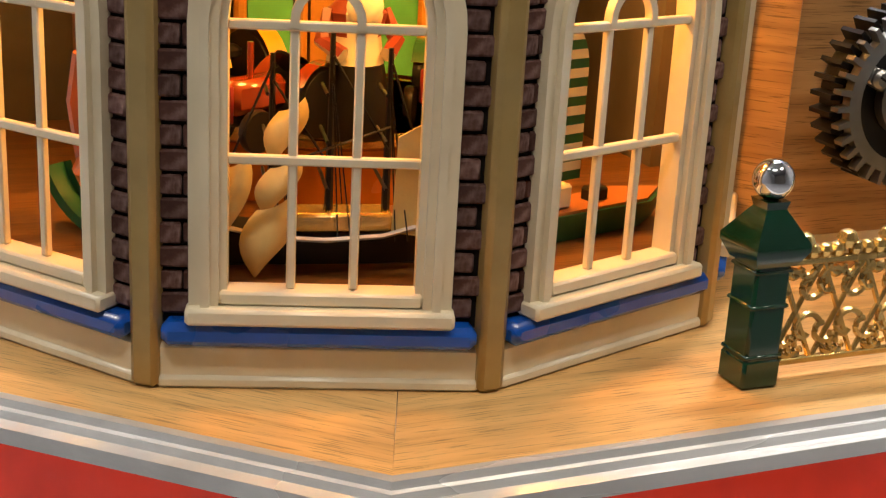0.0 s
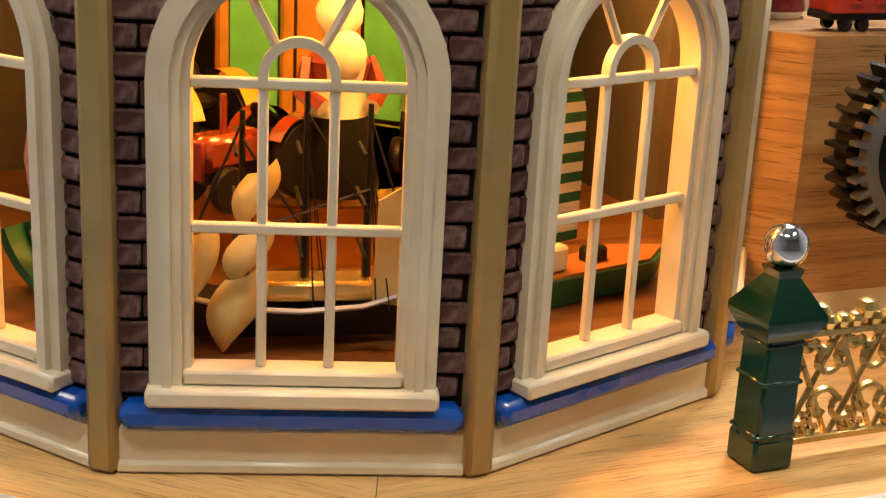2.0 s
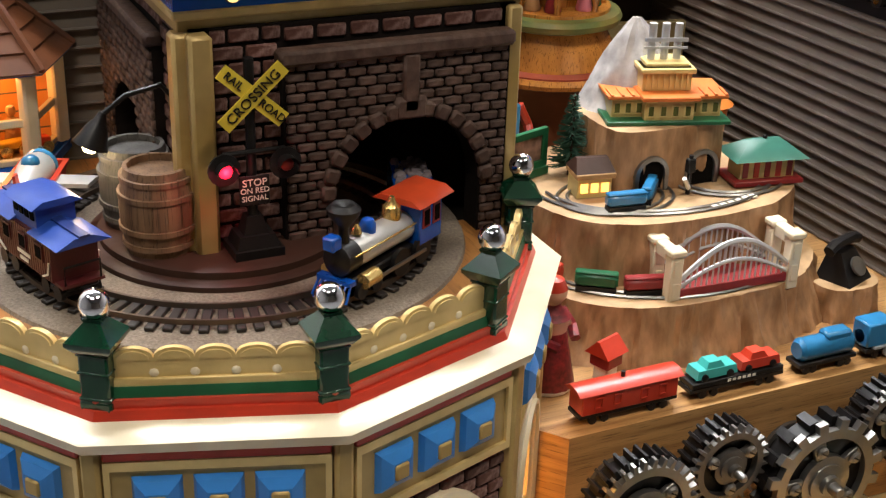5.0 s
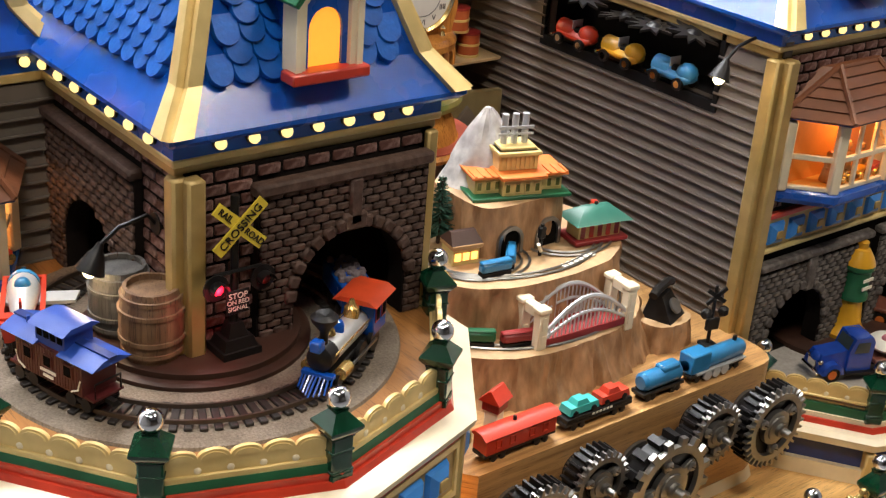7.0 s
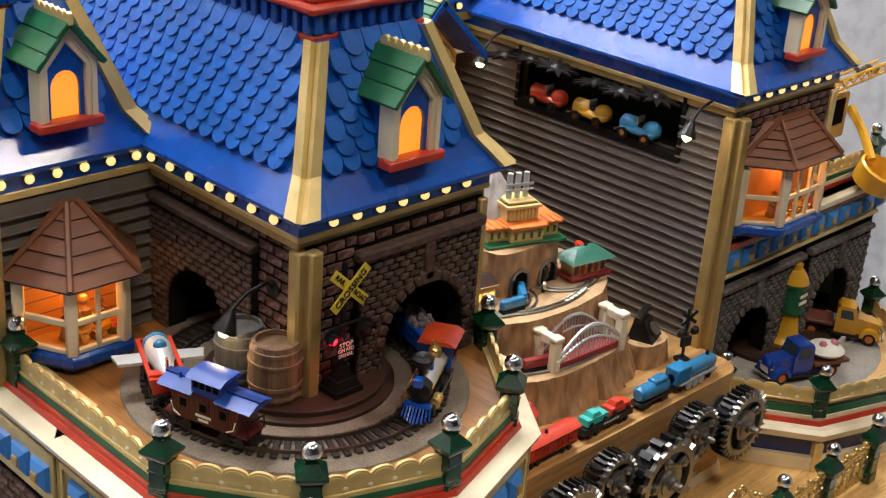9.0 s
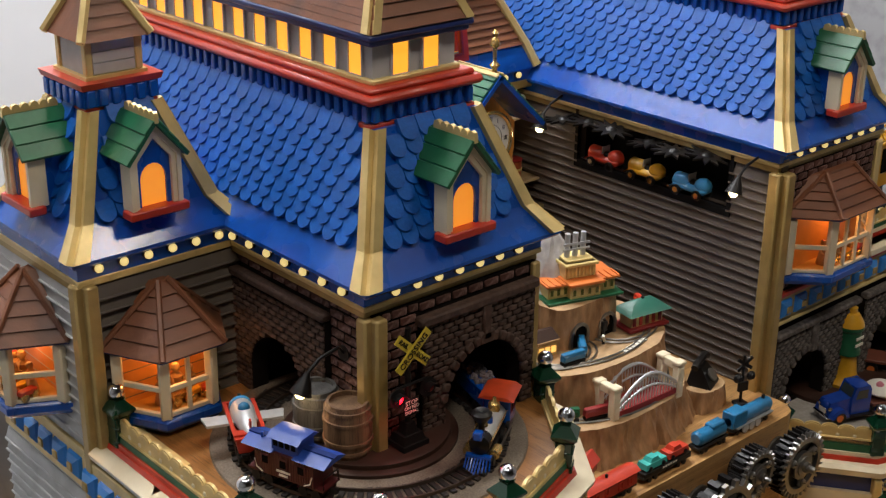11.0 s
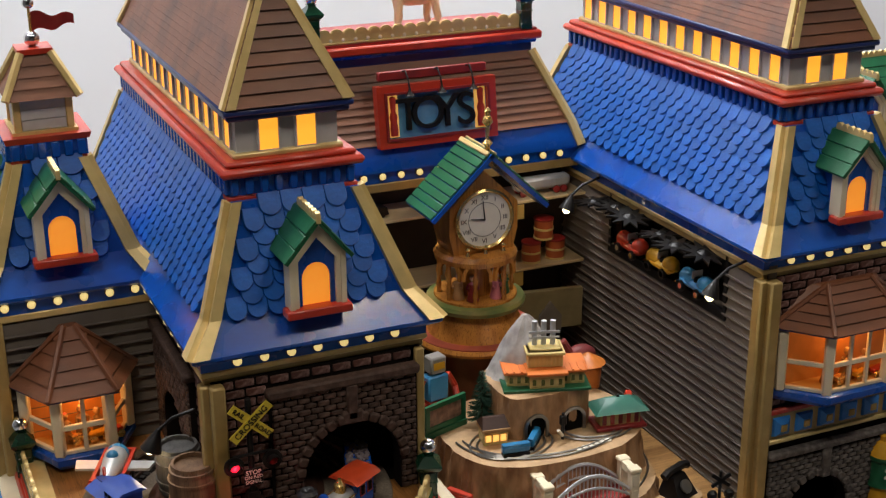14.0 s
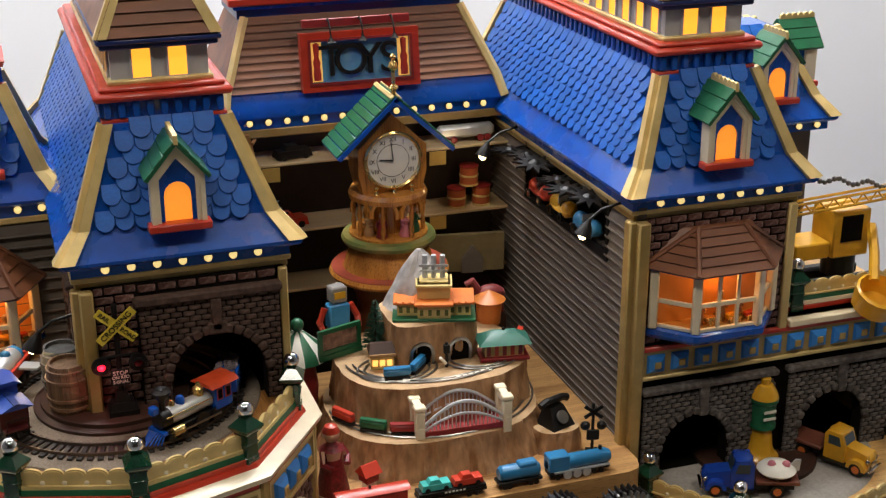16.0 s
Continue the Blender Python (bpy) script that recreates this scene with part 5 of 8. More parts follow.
def sailboat(x, y, z, rz):
    t = thing("toy_sailboat", x, y, z, rz, "toy boat with a green and white striped sail", "boat")
    part("hull", Shape().prism([(-0.3, -0.05), (0.2, -0.07), (0.34, 0), (0.2, 0.07), (-0.3, 0.05)], 0.0, 0.09, [(-0.32, -0.07), (0.22, -0.1), (0.4, 0), (0.22, 0.1), (-0.32, 0.07)]), GREENM, t)
    part("deck", Shape().prism([(-0.3, -0.06), (0.21, -0.09), (0.36, 0), (0.21, 0.09), (-0.3, 0.06)], 0.09, 0.10), mat("boat_deck", (0.45, 0.16, 0.05), 0.35), t)
    part("cabin", Shape().cbox(-0.14, 0, 0.14, 0.10, 0.09, 0.08, 0.01), WHITE, t)
    part("hatch", Shape().cbox(0.05, 0, 0.12, 0.08, 0.06, 0.05, 0.01), BLACK, t)
    part("mast", Shape().tube([(-0.16, 0, 0.1), (-0.16, 0, 0.75)], 0.008, 6), BLACK, t)
    n = 17
    for i in range(n):
        z0, z1 = 0.2 + 0.5 * i / n, 0.2 + 0.5 * (i + 1) / n
        wd = lambda q: 0.16 * math.sqrt(max(0.05, 1 - max(0, (q - 0.55) / 0.18) ** 2)) if q > 0.55 else 0.16
        part("sail_stripe", Shape().slab([(-0.25, z0), (-0.25 + 1.1 * wd(z0), z0), (-0.25 + 1.1 * wd(z1), z1), (-0.25, z1)], -0.05, -0.044), WHITE if i % 2 else GREENM, t)
    return t


sailboat(0.70, 0.66, 0.335, 18).scale = (1.3, 1.2, 1.25)


def tractor(x, y, z, rz, paint, label):
    t = thing("toy_tractor", x, y, z, rz, label, "tractor", "turntable toys")
    part("hood", Shape().box(-0.26, 0.0, -0.055, 0.055, 0.12, 0.24, 0.025), paint, t)
    part("grille", Shape().box(-0.275, -0.26, -0.05, 0.05, 0.1, 0.23, 0.008), DKRED, t)
    part("chassis", Shape().box(-0.24, 0.16, -0.03, 0.03, 0.08, 0.13, 0.01), BLACK, t)
    part("seat", Shape().ball((0.13, 0, 0.2), 0.05, 10, sz=0.5), BLACK, t)
    part("exhaust", Shape().tube([(-0.14, 0, 0.22), (-0.14, 0, 0.36)], 0.012, 8), paint, t)
    part("steering_wheel", Shape(pose(0.04, 0, 0.27, 0, 55, 0)).lathe([(0.05, -0.006), (0.056, 0), (0.05, 0.006), (0.045, 0)], 16), BLACK, t)
    for sx in (-1, 1):
        for u, r, w in ((0.12, 0.13, 0.05), (-0.2, 0.075, 0.035)):
            wh = part("wheel", Shape(pose(u, sx * 0.095, r, 90, 0, 0)).lathe([(r * 0.55, -w / 2), (r * 0.95, -w / 2), (r, -w / 4), (r, w / 4), (r * 0.95, w / 2), (r * 0.55, w / 2)], 20), BLACK, t)
            part("hub", Shape(pose(u, sx * 0.1, r, 90, 0, 0)).lathe([(r * 0.56, -w / 3), (r * 0.56, w / 3), (0, w / 3)], 14), YELLOW, wh)
        part("mudguard", Shape(pose(0.12, sx * 0.095, 0.13, 90, 0, 0)).lathe([(0.15, -0.03), (0.15, 0.03)], 10, a0=20, a1=150), paint, t)
    return t


tractor(-0.42, 1.22, 0.63, 30, mat("tractor_orange", (0.22, 0.03, 0.008), 0.2, coat=0.6), "glossy orange toy tractor on the turntable").scale = (1.15, 1.15, 1.15)
tractor(0.42, 1.52, 0.63, 60, mat("tractor_green", (0.02, 0.12, 0.05), 0.2, coat=0.6), "glossy dark green toy tractor on the turntable").scale = (1.15, 1.15, 1.15)
tractor(-0.62, 1.75, 0.63, -70, YELLOW, "glossy yellow toy tractor on the turntable").scale = (1.5, 1.5, 1.5)


def figure(name, x, y, z, rz, h, body, head, hat, label):
    """A small doll or statuette as one plain mesh each colour zone by height."""
    t = Shape(pose(x, y, z, 0, 0, rz))
    t.lathe([(0.20 * h, 0), (0.22 * h, 0.04 * h), (0.15 * h, 0.38 * h), (0.13 * h, 0.52 * h), (0.16 * h, 0.64 * h), (0.07 * h, 0.72 * h), (0.06 * h, 0.75 * h), (0.11 * h, 0.82 * h), (0.115 * h, 0.88 * h), (0.08 * h, 0.96 * h), (0.0, h)], 14)
    for sx in (-1, 1):
        t.tube([(sx * 0.14 * h, 0, 0.64 * h), (sx * 0.2 * h, -0.06 * h, 0.5 * h), (sx * 0.12 * h, -0.16 * h, 0.44 * h)], 0.045 * h, 6)
    if name == "shopkeeper_statuette":
        t.ball((0, -0.13 * h, 0.68 * h), 0.10 * h, 12, sy=0.6, sz=1.2)
    ob = part(name, t, body, None)
    me = ob.data
    low = {"shopkeeper_statuette": BLACK, "red_hood_doll": WHITE}.get(name, body)
    me.materials.append(head)
    me.materials.append(hat)
    me.materials.append(low)
    for p in me.polygons:
        zz = ((p.center.z / D) - z) / h
        if zz < (0.3 if low is BLACK else 0.1) and low != body:
            p.material_index = 3
        elif name == "shopkeeper_statuette" and (0.36 < zz < 0.46 or (zz > 0.55 and p.center.y / D < y - 0.10 * h)):
            p.material_index = 1
        elif zz > (0.88 if name == "red_hood_doll" else 0.93):
            p.material_index = 2
        elif zz > 0.74 or (name == "red_hood_doll" and 0.5 < zz < 0.6 and abs(p.normal.y) > 0.8):
            p.material_index = 1
    return tagged(ob, label, "doll")


figure("shopkeeper_statuette", -0.09, 1.25, 0.632, 0, 0.80, mat("statuette_maroon", (0.20, 0.03, 0.015), 0.4), DIAL, TAN, "bearded shopkeeper statuette in a dark red coat")
rk = thing("rocking_boat", -1.12, 1.0, 0.335, -54, "green rocking toy with a pale rider cushion", "toy")
part("rocker", Shape().lathe([(0.30, -0.06), (0.34, -0.06), (0.34, 0.06), (0.30, 0.06)], 20, a0=200, a1=340).at(Matrix.Identity(4)), GREENM, rk)
for o in rk.children:
    o.matrix_basis = pose(0, 0, 0.34 * D, 90, 0, 0)
part("seat", Shape().ball((0, 0, 0.25), 0.13, 12, sz=0.7, sx=1.3), mat("toy_orange", (0.6, 0.16, 0.02), 0.3), rk)
part("cushion", Shape().ball((0.05, -0.02, 0.4), 0.08, 12), TEAL, rk)
part("backrest", Shape().tube([(-0.12, 0, 0.28), (-0.16, 0, 0.5), (-0.12, 0, 0.68)], 0.05, 8), mat("toy_orange_dark", (0.45, 0.1, 0.02), 0.3), rk)

# ---- garden fence, gate ----
post_g = thing("garden_post", 0.965, -0.205, 0.0, 0, "tall dark green glossy garden post with chrome ball", "post", "garden posts")
post_parts(post_g, 0.735)
for x in (1.885, 2.797, 4.555, 5.497, 6.44):
    copy_thing(post_g, pose(x * D, -0.205 * D, 0))


def scroll(s, cx, cz, r, turn, a0):
    s.tube([(cx + r * (1 - 0.7 * k / 12) * math.cos(a0 + turn * k * 0.42), 0, cz + r * (1 - 0.7 * k / 12) * math.sin(a0 + turn * k * 0.42)) for k in range(13)], 0.013, 5)


def lace(x0, x1, h):
    t = thing("brass_fence", 0, -0.205, 0.0, 0, "brass filigree garden fence panel between green posts", "fence", "filigree fences")
    w, n = (x1 - x0 - 0.16), 4
    a = x0 + 0.08
    part("rail", Shape().box(a, a + w, -0.014, 0.014, 0.05, 0.075, 0.004), BRASS, t)
    part("rail", Shape().box(a, a + w, -0.014, 0.014, h - 0.02, h + 0.005, 0.004), BRASS, t)
    for i in range(n):
        c, b = a + w * (i + 0.5) / n, w / n / 2
        s = Shape()
        s.tube([(c - b, 0, 0.06), (c + b, 0, h - 0.01)], 0.011, 5).tube([(c + b, 0, 0.06), (c - b, 0, h - 0.01)], 0.011, 5)
        for sx in (-1, 1):
            for dz, sg in ((0.30, 1), (0.74, -1)):
                scroll(s, c + sx * b * 0.55, 0.06 + (h - 0.06) * dz, 0.072, sx * sg, 0.5)
            scroll(s, c + sx * b * 0.25, 0.06 + (h - 0.06) * 0.12, 0.05, sx, 1.5)
            scroll(s, c + sx * b * 0.25, 0.06 + (h - 0.06) * 0.90, 0.05, -sx, 1.5)
        part("scrollwork", s, BRASS, t, "brass scrollwork")
        f = Shape().ball((c, 0, h + 0.065), 0.04, 8)
        for sx in (-1, 1):
            f.ball((c + sx * 0.04, 0, h + 0.03), 0.032, 8)
        part("crest", f, BRASS, t)
        part("crest", Shape().ball((c + b, 0, h + 0.03), 0.03, 8), BRASS, t)


for x0, x1 in ((0.965, 1.885), (1.885, 2.797), (4.555, 5.497), (5.497, 6.44)):
    lace(x0, x1, 0.46)
gate = thing("brass_gate", MID, -0.205, 0.0, 0, "ornate brass double gate with curved tops", "gate")
for sx in (-1, 1):
    leaf = part("gate_leaf", Shape().box(*sorted((sx * 0.02, sx * 0.05)), -0.015, 0.015, 0.04, 1.05, 0.005).box(*sorted((sx * 0.72, sx * 0.75)), -0.015, 0.015, 0.04, 0.62, 0.005).box(*sorted((sx * 0.02, sx * 0.75)), -0.015, 0.015, 0.06, 0.09).box(*sorted((sx * 0.02, sx * 0.75)), -0.015, 0.015, 0.48, 0.51), BRASS, gate)
    part("top_rail", Shape().tube([(sx * (0.03 + 0.72 * k / 10), 0, 1.05 - 0.45 * (k / 10) ** 0.8 + 0.06 * math.sin(k)) for k in range(11)], 0.016, 6), BRASS, leaf)
    for k in range(8):
        part("bar", Shape().tube([(sx * (0.1 + k * 0.085), 0, 0.08), (sx * (0.1 + k * 0.085), 0, 0.5)], 0.009, 5), BRASS, leaf)
    s = Shape()
    for k, (u, z, r) in enumerate(((0.14, 0.62, 0.09), (0.32, 0.60, 0.08), (0.5, 0.58, 0.065), (0.15, 0.82, 0.08), (0.32, 0.76, 0.06), (0.12, 0.98, 0.05))):
        scroll(s, sx * u, z, r, sx * (1 if k % 2 else -1), 0.8 * k)
    part("scrollwork", s, BRASS, leaf)
    for k in range(7):
        part("knob", Shape().ball((sx * (0.06 + 0.1 * k), 0, 1.1 - 0.45 * ((k + 0.4) / 7) ** 0.8), 0.026, 8), BRASS, leaf)

# ---- oak block with the gear train ----
block = thing("gear_block", label="oak block with cream skirting carrying the gears", category="block")
bp = [(1.62, 1.30), (1.89, 0.96), (5.20, 0.96), (5.32, 1.0), (5.38, 1.08), (5.41, 1.2), (5.41, 2.0), (5.45, 4.4), (1.9, 4.4), (1.62, 2.9)]
part("body", Shape().prism(bp, 0.12, 1.26), OAKB, block)
me_ = facing(bp[0], bp[1])
ep = part("end_board", Shape().box(-0.217, 0.217, -0.008, 0.0, 0.12, 1.261), OAKB, block)
ep.matrix_basis = Matrix.LocRotScale(me_.translation * D, me_.to_quaternion(), None)
part("skirting", Shape().prism([(x + (-0.03 if x < 3 else 0.03), y - 0.03) for x, y in bp], 0.0, 0.12, [(x, y - 0.005) for x, y in bp]), CREAM, block)


def gear(x, z, r, teeth, y, square, metal, label, spokes=3):
    g = thing("gear", x, y, z, 0, label, "gear", "gear train")
    n = teeth
    th = 0.09 * r / 0.33

    def outline(rr, tt, ph=0.0):
        o = []
        for i in range(n):
            a = 2 * math.pi * i / n + ph
            q = 2 * math.pi / n
            for f, rad in ((0.0, rr - tt), (0.28, rr - tt), (0.36 if not square else 0.32, rr), (0.62 if not square else 0.7, rr), (0.72, rr - tt)):
                o.append((rad * math.cos(a + f * q), rad * math.sin(a + f * q)))
        return o
    ow, inr = outline(r, th * 0.55), []
    part("rim", Shape().ring(ow, [(0.70 * r * math.cos(math.atan2(b, a)), 0.70 * r * math.sin(math.atan2(b, a))) for a, b in ow], -0.03, 0.02), metal, g, "toothed metal rim")
    part("plate", Shape().slab(outline(r * 1.0, th * 0.5, 0.08), 0.03, 0.17), BLACK, g, "black toothed back gear")
    part("hub", Shape(pose(0, 0, 0, 90, 0, 0)).lathe([(0.42 * r, -0.02), (0.42 * r, 0.03), (0.3 * r, 0.035), (0.3 * r, 0.05), (0.16 * r, 0.06), (0.16 * r, 0.1), (0.0, 0.105)], 24), metal, g)
    for k in range(spokes):
        a = 2 * math.pi * k / spokes + 0.6
        part("spoke", Shape(pose(0, 0, 0, 0, -math.degrees(a), 0)).box(0.36 * r, 0.68 * r, -0.026, 0.02, -0.1 * r, 0.1 * r, 0.008), metal, g)
        sc = part("screw", Shape(pose(0.55 * r * math.cos(a), -0.03, 0.55 * r * math.sin(a), 90, 0, 0)).lathe([(0.045, 0), (0.045, 0.012), (0.03, 0.028), (0, 0.032)], 12), STEEL, g, "steel screw head")
        part("slot", Shape(pose(0.55 * r * math.cos(a), -0.06, 0.55 * r * math.sin(a), 0, 30, 0)).box(-0.026, 0.026, -0.002, 0.004, -0.005, 0.005), BLACK, sc)
    part("spacer", Shape(pose(0.0, 0.16, 0.0, -90, 0, 0)).lathe([(0.5 * r, 0), (0.5 * r, 0.12), (0.42 * r, 0.12), (0.42 * r, 0.92 - y - 0.16)], 24), BLACK, g)
    part("washer", Shape(pose(0.0, 0.92 - y, 0.0, -90, 0, 0)).lathe([(0.5 * r, 0), (0.5 * r, 0.03), (0, 0.03)], 28), GUN, g)
    for k in (0,):
        part("axle", Shape(pose(0, -0.06, 0, 90, 0, 0)).lathe([(0.1 * r, 0), (0.1 * r, 0.1), (0.07 * r, 0.12), (0, 0.12)], 12), STEEL, g)


gear(2.24, 0.85, 0.395, 32, 0.60, False, STEEL, "steel and black toothed gear with three screws")
gear(2.93, 0.97, 0.30, 26, 0.68, False, GUN, "small dark toothed gear with three screws")
gear(3.64, 0.75, 0.47, 16, 0.56, True, STEEL, "large steel gear with square teeth", 5)
gear(4.30, 0.98, 0.30, 26, 0.68, False, GUN, "small dark toothed gear with three screws")
gear(5.01, 0.86, 0.395, 32, 0.60, False, STEEL, "steel and black toothed gear with three screws")

# ---- little train on the block ----


def wheels(t, xs, r, yy, z=0.0, mat_=None):
    for u in xs:
        for sx in (-1, 1):
            part("wheel", Shape(pose(u, sx * yy, z + r, 90, 0, 0)).lathe([(r * 0.3, -0.012), (r, -0.012), (r, 0.012), (r * 0.3, 0.016)], 12), mat_ or BLACK, t)


def flat_chassis(t, ln, w, z=0.05):
    part("chassis", Shape().box(-ln / 2, ln / 2, -w, w, z, z + 0.035, 0.006), BLACK, t)
    wheels(t, (-ln * 0.36, -ln * 0.24, ln * 0.24, ln * 0.36), 0.03, w * 0.8)


def mini_car(name, x, y, z, rz, paint, label, k=1.0):
    t = thing(name, x, y, z, rz, label, "toy car", "toy cars")
    part("body", Shape().prism([(-0.13 * k, -0.055 * k), (0.13 * k, -0.055 * k), (0.13 * k, 0.055 * k), (-0.13 * k, 0.055 * k)], 0.015 * k, 0.065 * k, [(-0.12 * k, -0.05 * k), (0.12 * k, -0.05 * k), (0.12 * k, 0.05 * k), (-0.12 * k, 0.05 * k)]), paint, t)
    part("cabin", Shape().prism([(-0.07 * k, -0.045 * k), (0.05 * k, -0.045 * k), (0.05 * k, 0.045 * k), (-0.07 * k, 0.045 * k)], 0.065 * k, 0.1 * k, [(-0.05 * k, -0.035 * k), (0.025 * k, -0.035 * k), (0.025 * k, 0.035 * k), (-0.05 * k, 0.035 * k)]), paint, t)
    wheels(t, (-0.08 * k, 0.08 * k), 0.022 * k, 0.05 * k)
    return t


TY, TZ = 1.12, 1.262
cb = thing("red_caboose", 2.37, TY, TZ, 0, "small red toy caboose on the block", "train car", "small train")
flat_chassis(cb, 0.74, 0.075)
part("body", Shape().box(-0.36, 0.36, -0.085, 0.085, 0.08, 0.23, 0.008), RED, cb)
part("roof", Shape().prism([(-0.39, -0.1), (0.39, -0.1), (0.39, 0.1), (-0.39, 0.1)], 0.23, 0.265, [(-0.39, -0.04), (0.39, -0.04), (0.39, 0.04), (-0.39, 0.04)]), RED, cb)
for u in (-0.24, -0.1, 0.1, 0.24):
    part("window_frame", Shape().ring([(u - 0.03, 0.12), (u + 0.03, 0.12), (u + 0.03, 0.2), (u - 0.03, 0.2)], [(u - 0.02, 0.13), (u + 0.02, 0.13), (u + 0.02, 0.19), (u - 0.02, 0.19)], -0.095, -0.083), RED, cb)
part("chimney", Shape().tube([(-0.02, 0, 0.25), (-0.02, 0, 0.3)], 0.015, 8), BLACK, cb)
fc = thing("flat_car", 3.22, TY, TZ, 0, "black toy flat car carrying two cars", "train car", "small train")
flat_chassis(fc, 0.76, 0.075)
part("deck", Shape().box(-0.37, 0.37, -0.08, 0.08, 0.085, 0.125, 0.006), BLACK, fc)
for u in (-0.09, -0.05, -0.01, 0.03, 0.07, 0.11):
    part("mark", Shape().box(u, u + 0.025, -0.083, -0.079, 0.095, 0.115), WHITE, fc)
mini_car("toy_car", 3.05, TY, TZ + 0.125, 0, TEAL, "teal toy car on the flat car", 1.25)
mini_car("toy_car", 3.40, TY, TZ + 0.125, 0, RED, "red toy car on the flat car", 1.25)
td = thing("blue_tender", 3.98, TY, TZ, 0, "blue toy tank tender car", "train car", "small train")
flat_chassis(td, 0.5, 0.075)
part("tank", Shape(pose(0, 0, 0.16, 0, 90, 0)).lathe([(0.06, -0.23), (0.085, -0.2), (0.085, 0.2), (0.06, 0.23)], 14), TRBLUE, td)
part("dome", Shape().box(-0.02, 0.2, -0.06, 0.06, 0.2, 0.27, 0.02), TRBLUE, td)
lo = thing("blue_locomotive", 4.66, TY, TZ, 0, "streamlined blue toy locomotive on the block", "locomotive", "small train")
flat_chassis(lo, 0.7, 0.075)
part("boiler", Shape(pose(0, 0, 0.165, 0, 90, 0)).lathe([(0.05, -0.36), (0.085, -0.34), (0.085, 0.32), (0.06, 0.37), (0, 0.38)], 16), TRBLUE, lo)
part("cab", Shape().box(-0.36, -0.12, -0.085, 0.085, 0.1, 0.28, 0.012), TRBLUE, lo)
part("stack", Shape().tube([(0.26, 0, 0.24), (0.26, 0, 0.29)], 0.02, 8), BLACK, lo)
part("running_board", Shape().box(-0.3, 0.34, -0.1, 0.1, 0.09, 0.105), SILVERP, lo)
for u in (-0.15, -0.04, 0.07):
    for sx in (-1, 1):
        part("driving_wheel", Shape(pose(u, sx * 0.09, 0.055, 90, 0, 0)).lathe([(0.01, -0.01), (0.05, -0.01), (0.05, 0.01), (0.01, 0.012)], 14), SILVERP, lo)

# ---- mountain ----
mtn = thing("toy_mountain", -0.06, -0.02, 0.18, label="carved brown toy mountain with two track levels", category="mountain")


def rock(name, cx, cy, rx, ry, z0, z1, flare, amp, n=220, m=10, material=ROCK, top=ROCKTOP, seed=0.0, power=2.6):
    """A terrace of streaked rock with a flat top."""
    vs, fs = [], []
    for j in range(m + 1):
        v = j / m
        for i in range(n):
            a = 2 * math.pi * i / n
            c, s_ = math.cos(a), math.sin(a)
            k = (abs(c) ** power + abs(s_) ** power) ** (-1 / power)
            w = 1 + flare * (1 - v) ** 1.5
            d = amp * (noise.noise(Vector((a * 7 + seed, v * 1.2, seed))) + 0.7 * noise.noise(Vector((a * 26, v * 1.6 + seed, 3.0))) + 0.35 * noise.noise(Vector((a * 55, v * 3 + seed, 6.0)))) * (1 if v < 0.98 else 0.25)
            vs.append((cx + (rx * w * k + d) * c, cy + (ry * w * k + d) * s_, z0 + (z1 - z0) * v))
    for j in range(m):
        fs += [(j * n + i, j * n + (i + 1) % n, (j + 1) * n + (i + 1) % n, (j + 1) * n + i) for i in range(n)]
    part(name, Shape().add(vs, fs), material, mtn)
    part(name + "_top", Shape().add(vs[m * n:], [list(range(n))]), top, mtn)


rock("lower_rock", 3.52, 2.55, 1.18, 0.98, 1.07, 1.50, 0.13, 0.05)
rock("upper_rock", 3.60, 2.78, 1.08, 0.84, 1.48, 1.95, 0.05, 0.04, seed=5.0)
rock("hill", 3.62, 2.93, 0.50, 0.42, 1.94, 2.42, 0.03, 0.03, n=80, seed=9.0, power=5.0)
rock("spur", 4.74, 1.80, 0.26, 0.22, 1.07, 1.34, 0.12, 0.03, n=60, seed=2.0)
pk = Shape()
vs, n, m = [], 40, 10
for j in range(m + 1):
    v = j / m
    for i in range(n):
        a = 2 * math.pi * i / n
        r = 0.40 * (1 - v) ** 0.75 + 0.03
        d = 0.06 * noise.noise(Vector((a * 3, v * 3, 1.0))) * (1 - v * 0.5)
        vs.append((3.60 + (r + d) * math.cos(a), 3.14 + 0.8 * (r + d) * math.sin(a), 2.40 + 0.68 * v))
pk.add(vs, [(j * n + i, j * n + (i + 1) % n, (j + 1) * n + (i + 1) % n, (j + 1) * n + i) for j in range(m) for i in range(n)] + [[m * n + i for i in range(n)]])
part("peak", pk, GREYROCK, mtn, "grey and white streaked peak")
for x in (3.42, 3.86):
    part("tunnel_mouth", Shape(Matrix.Translation((x, 2.50, 1.955))).ring(arch(0.145, 0.13, 0, 10), arch(0.11, 0.13, 0, 10), -0.02, 0.06, closed=False), STEEL, mtn, "grey stone tunnel mouth")
    # flat black sheet painted as the shaded depth of the mouth
    part("tunnel_shade", Shape(Matrix.Translation((x, 2.50, 1.955))).slab(arch(0.11, 0.13, 0, 10), 0.0, 0.01), VOID, mtn)
rails = Shape()
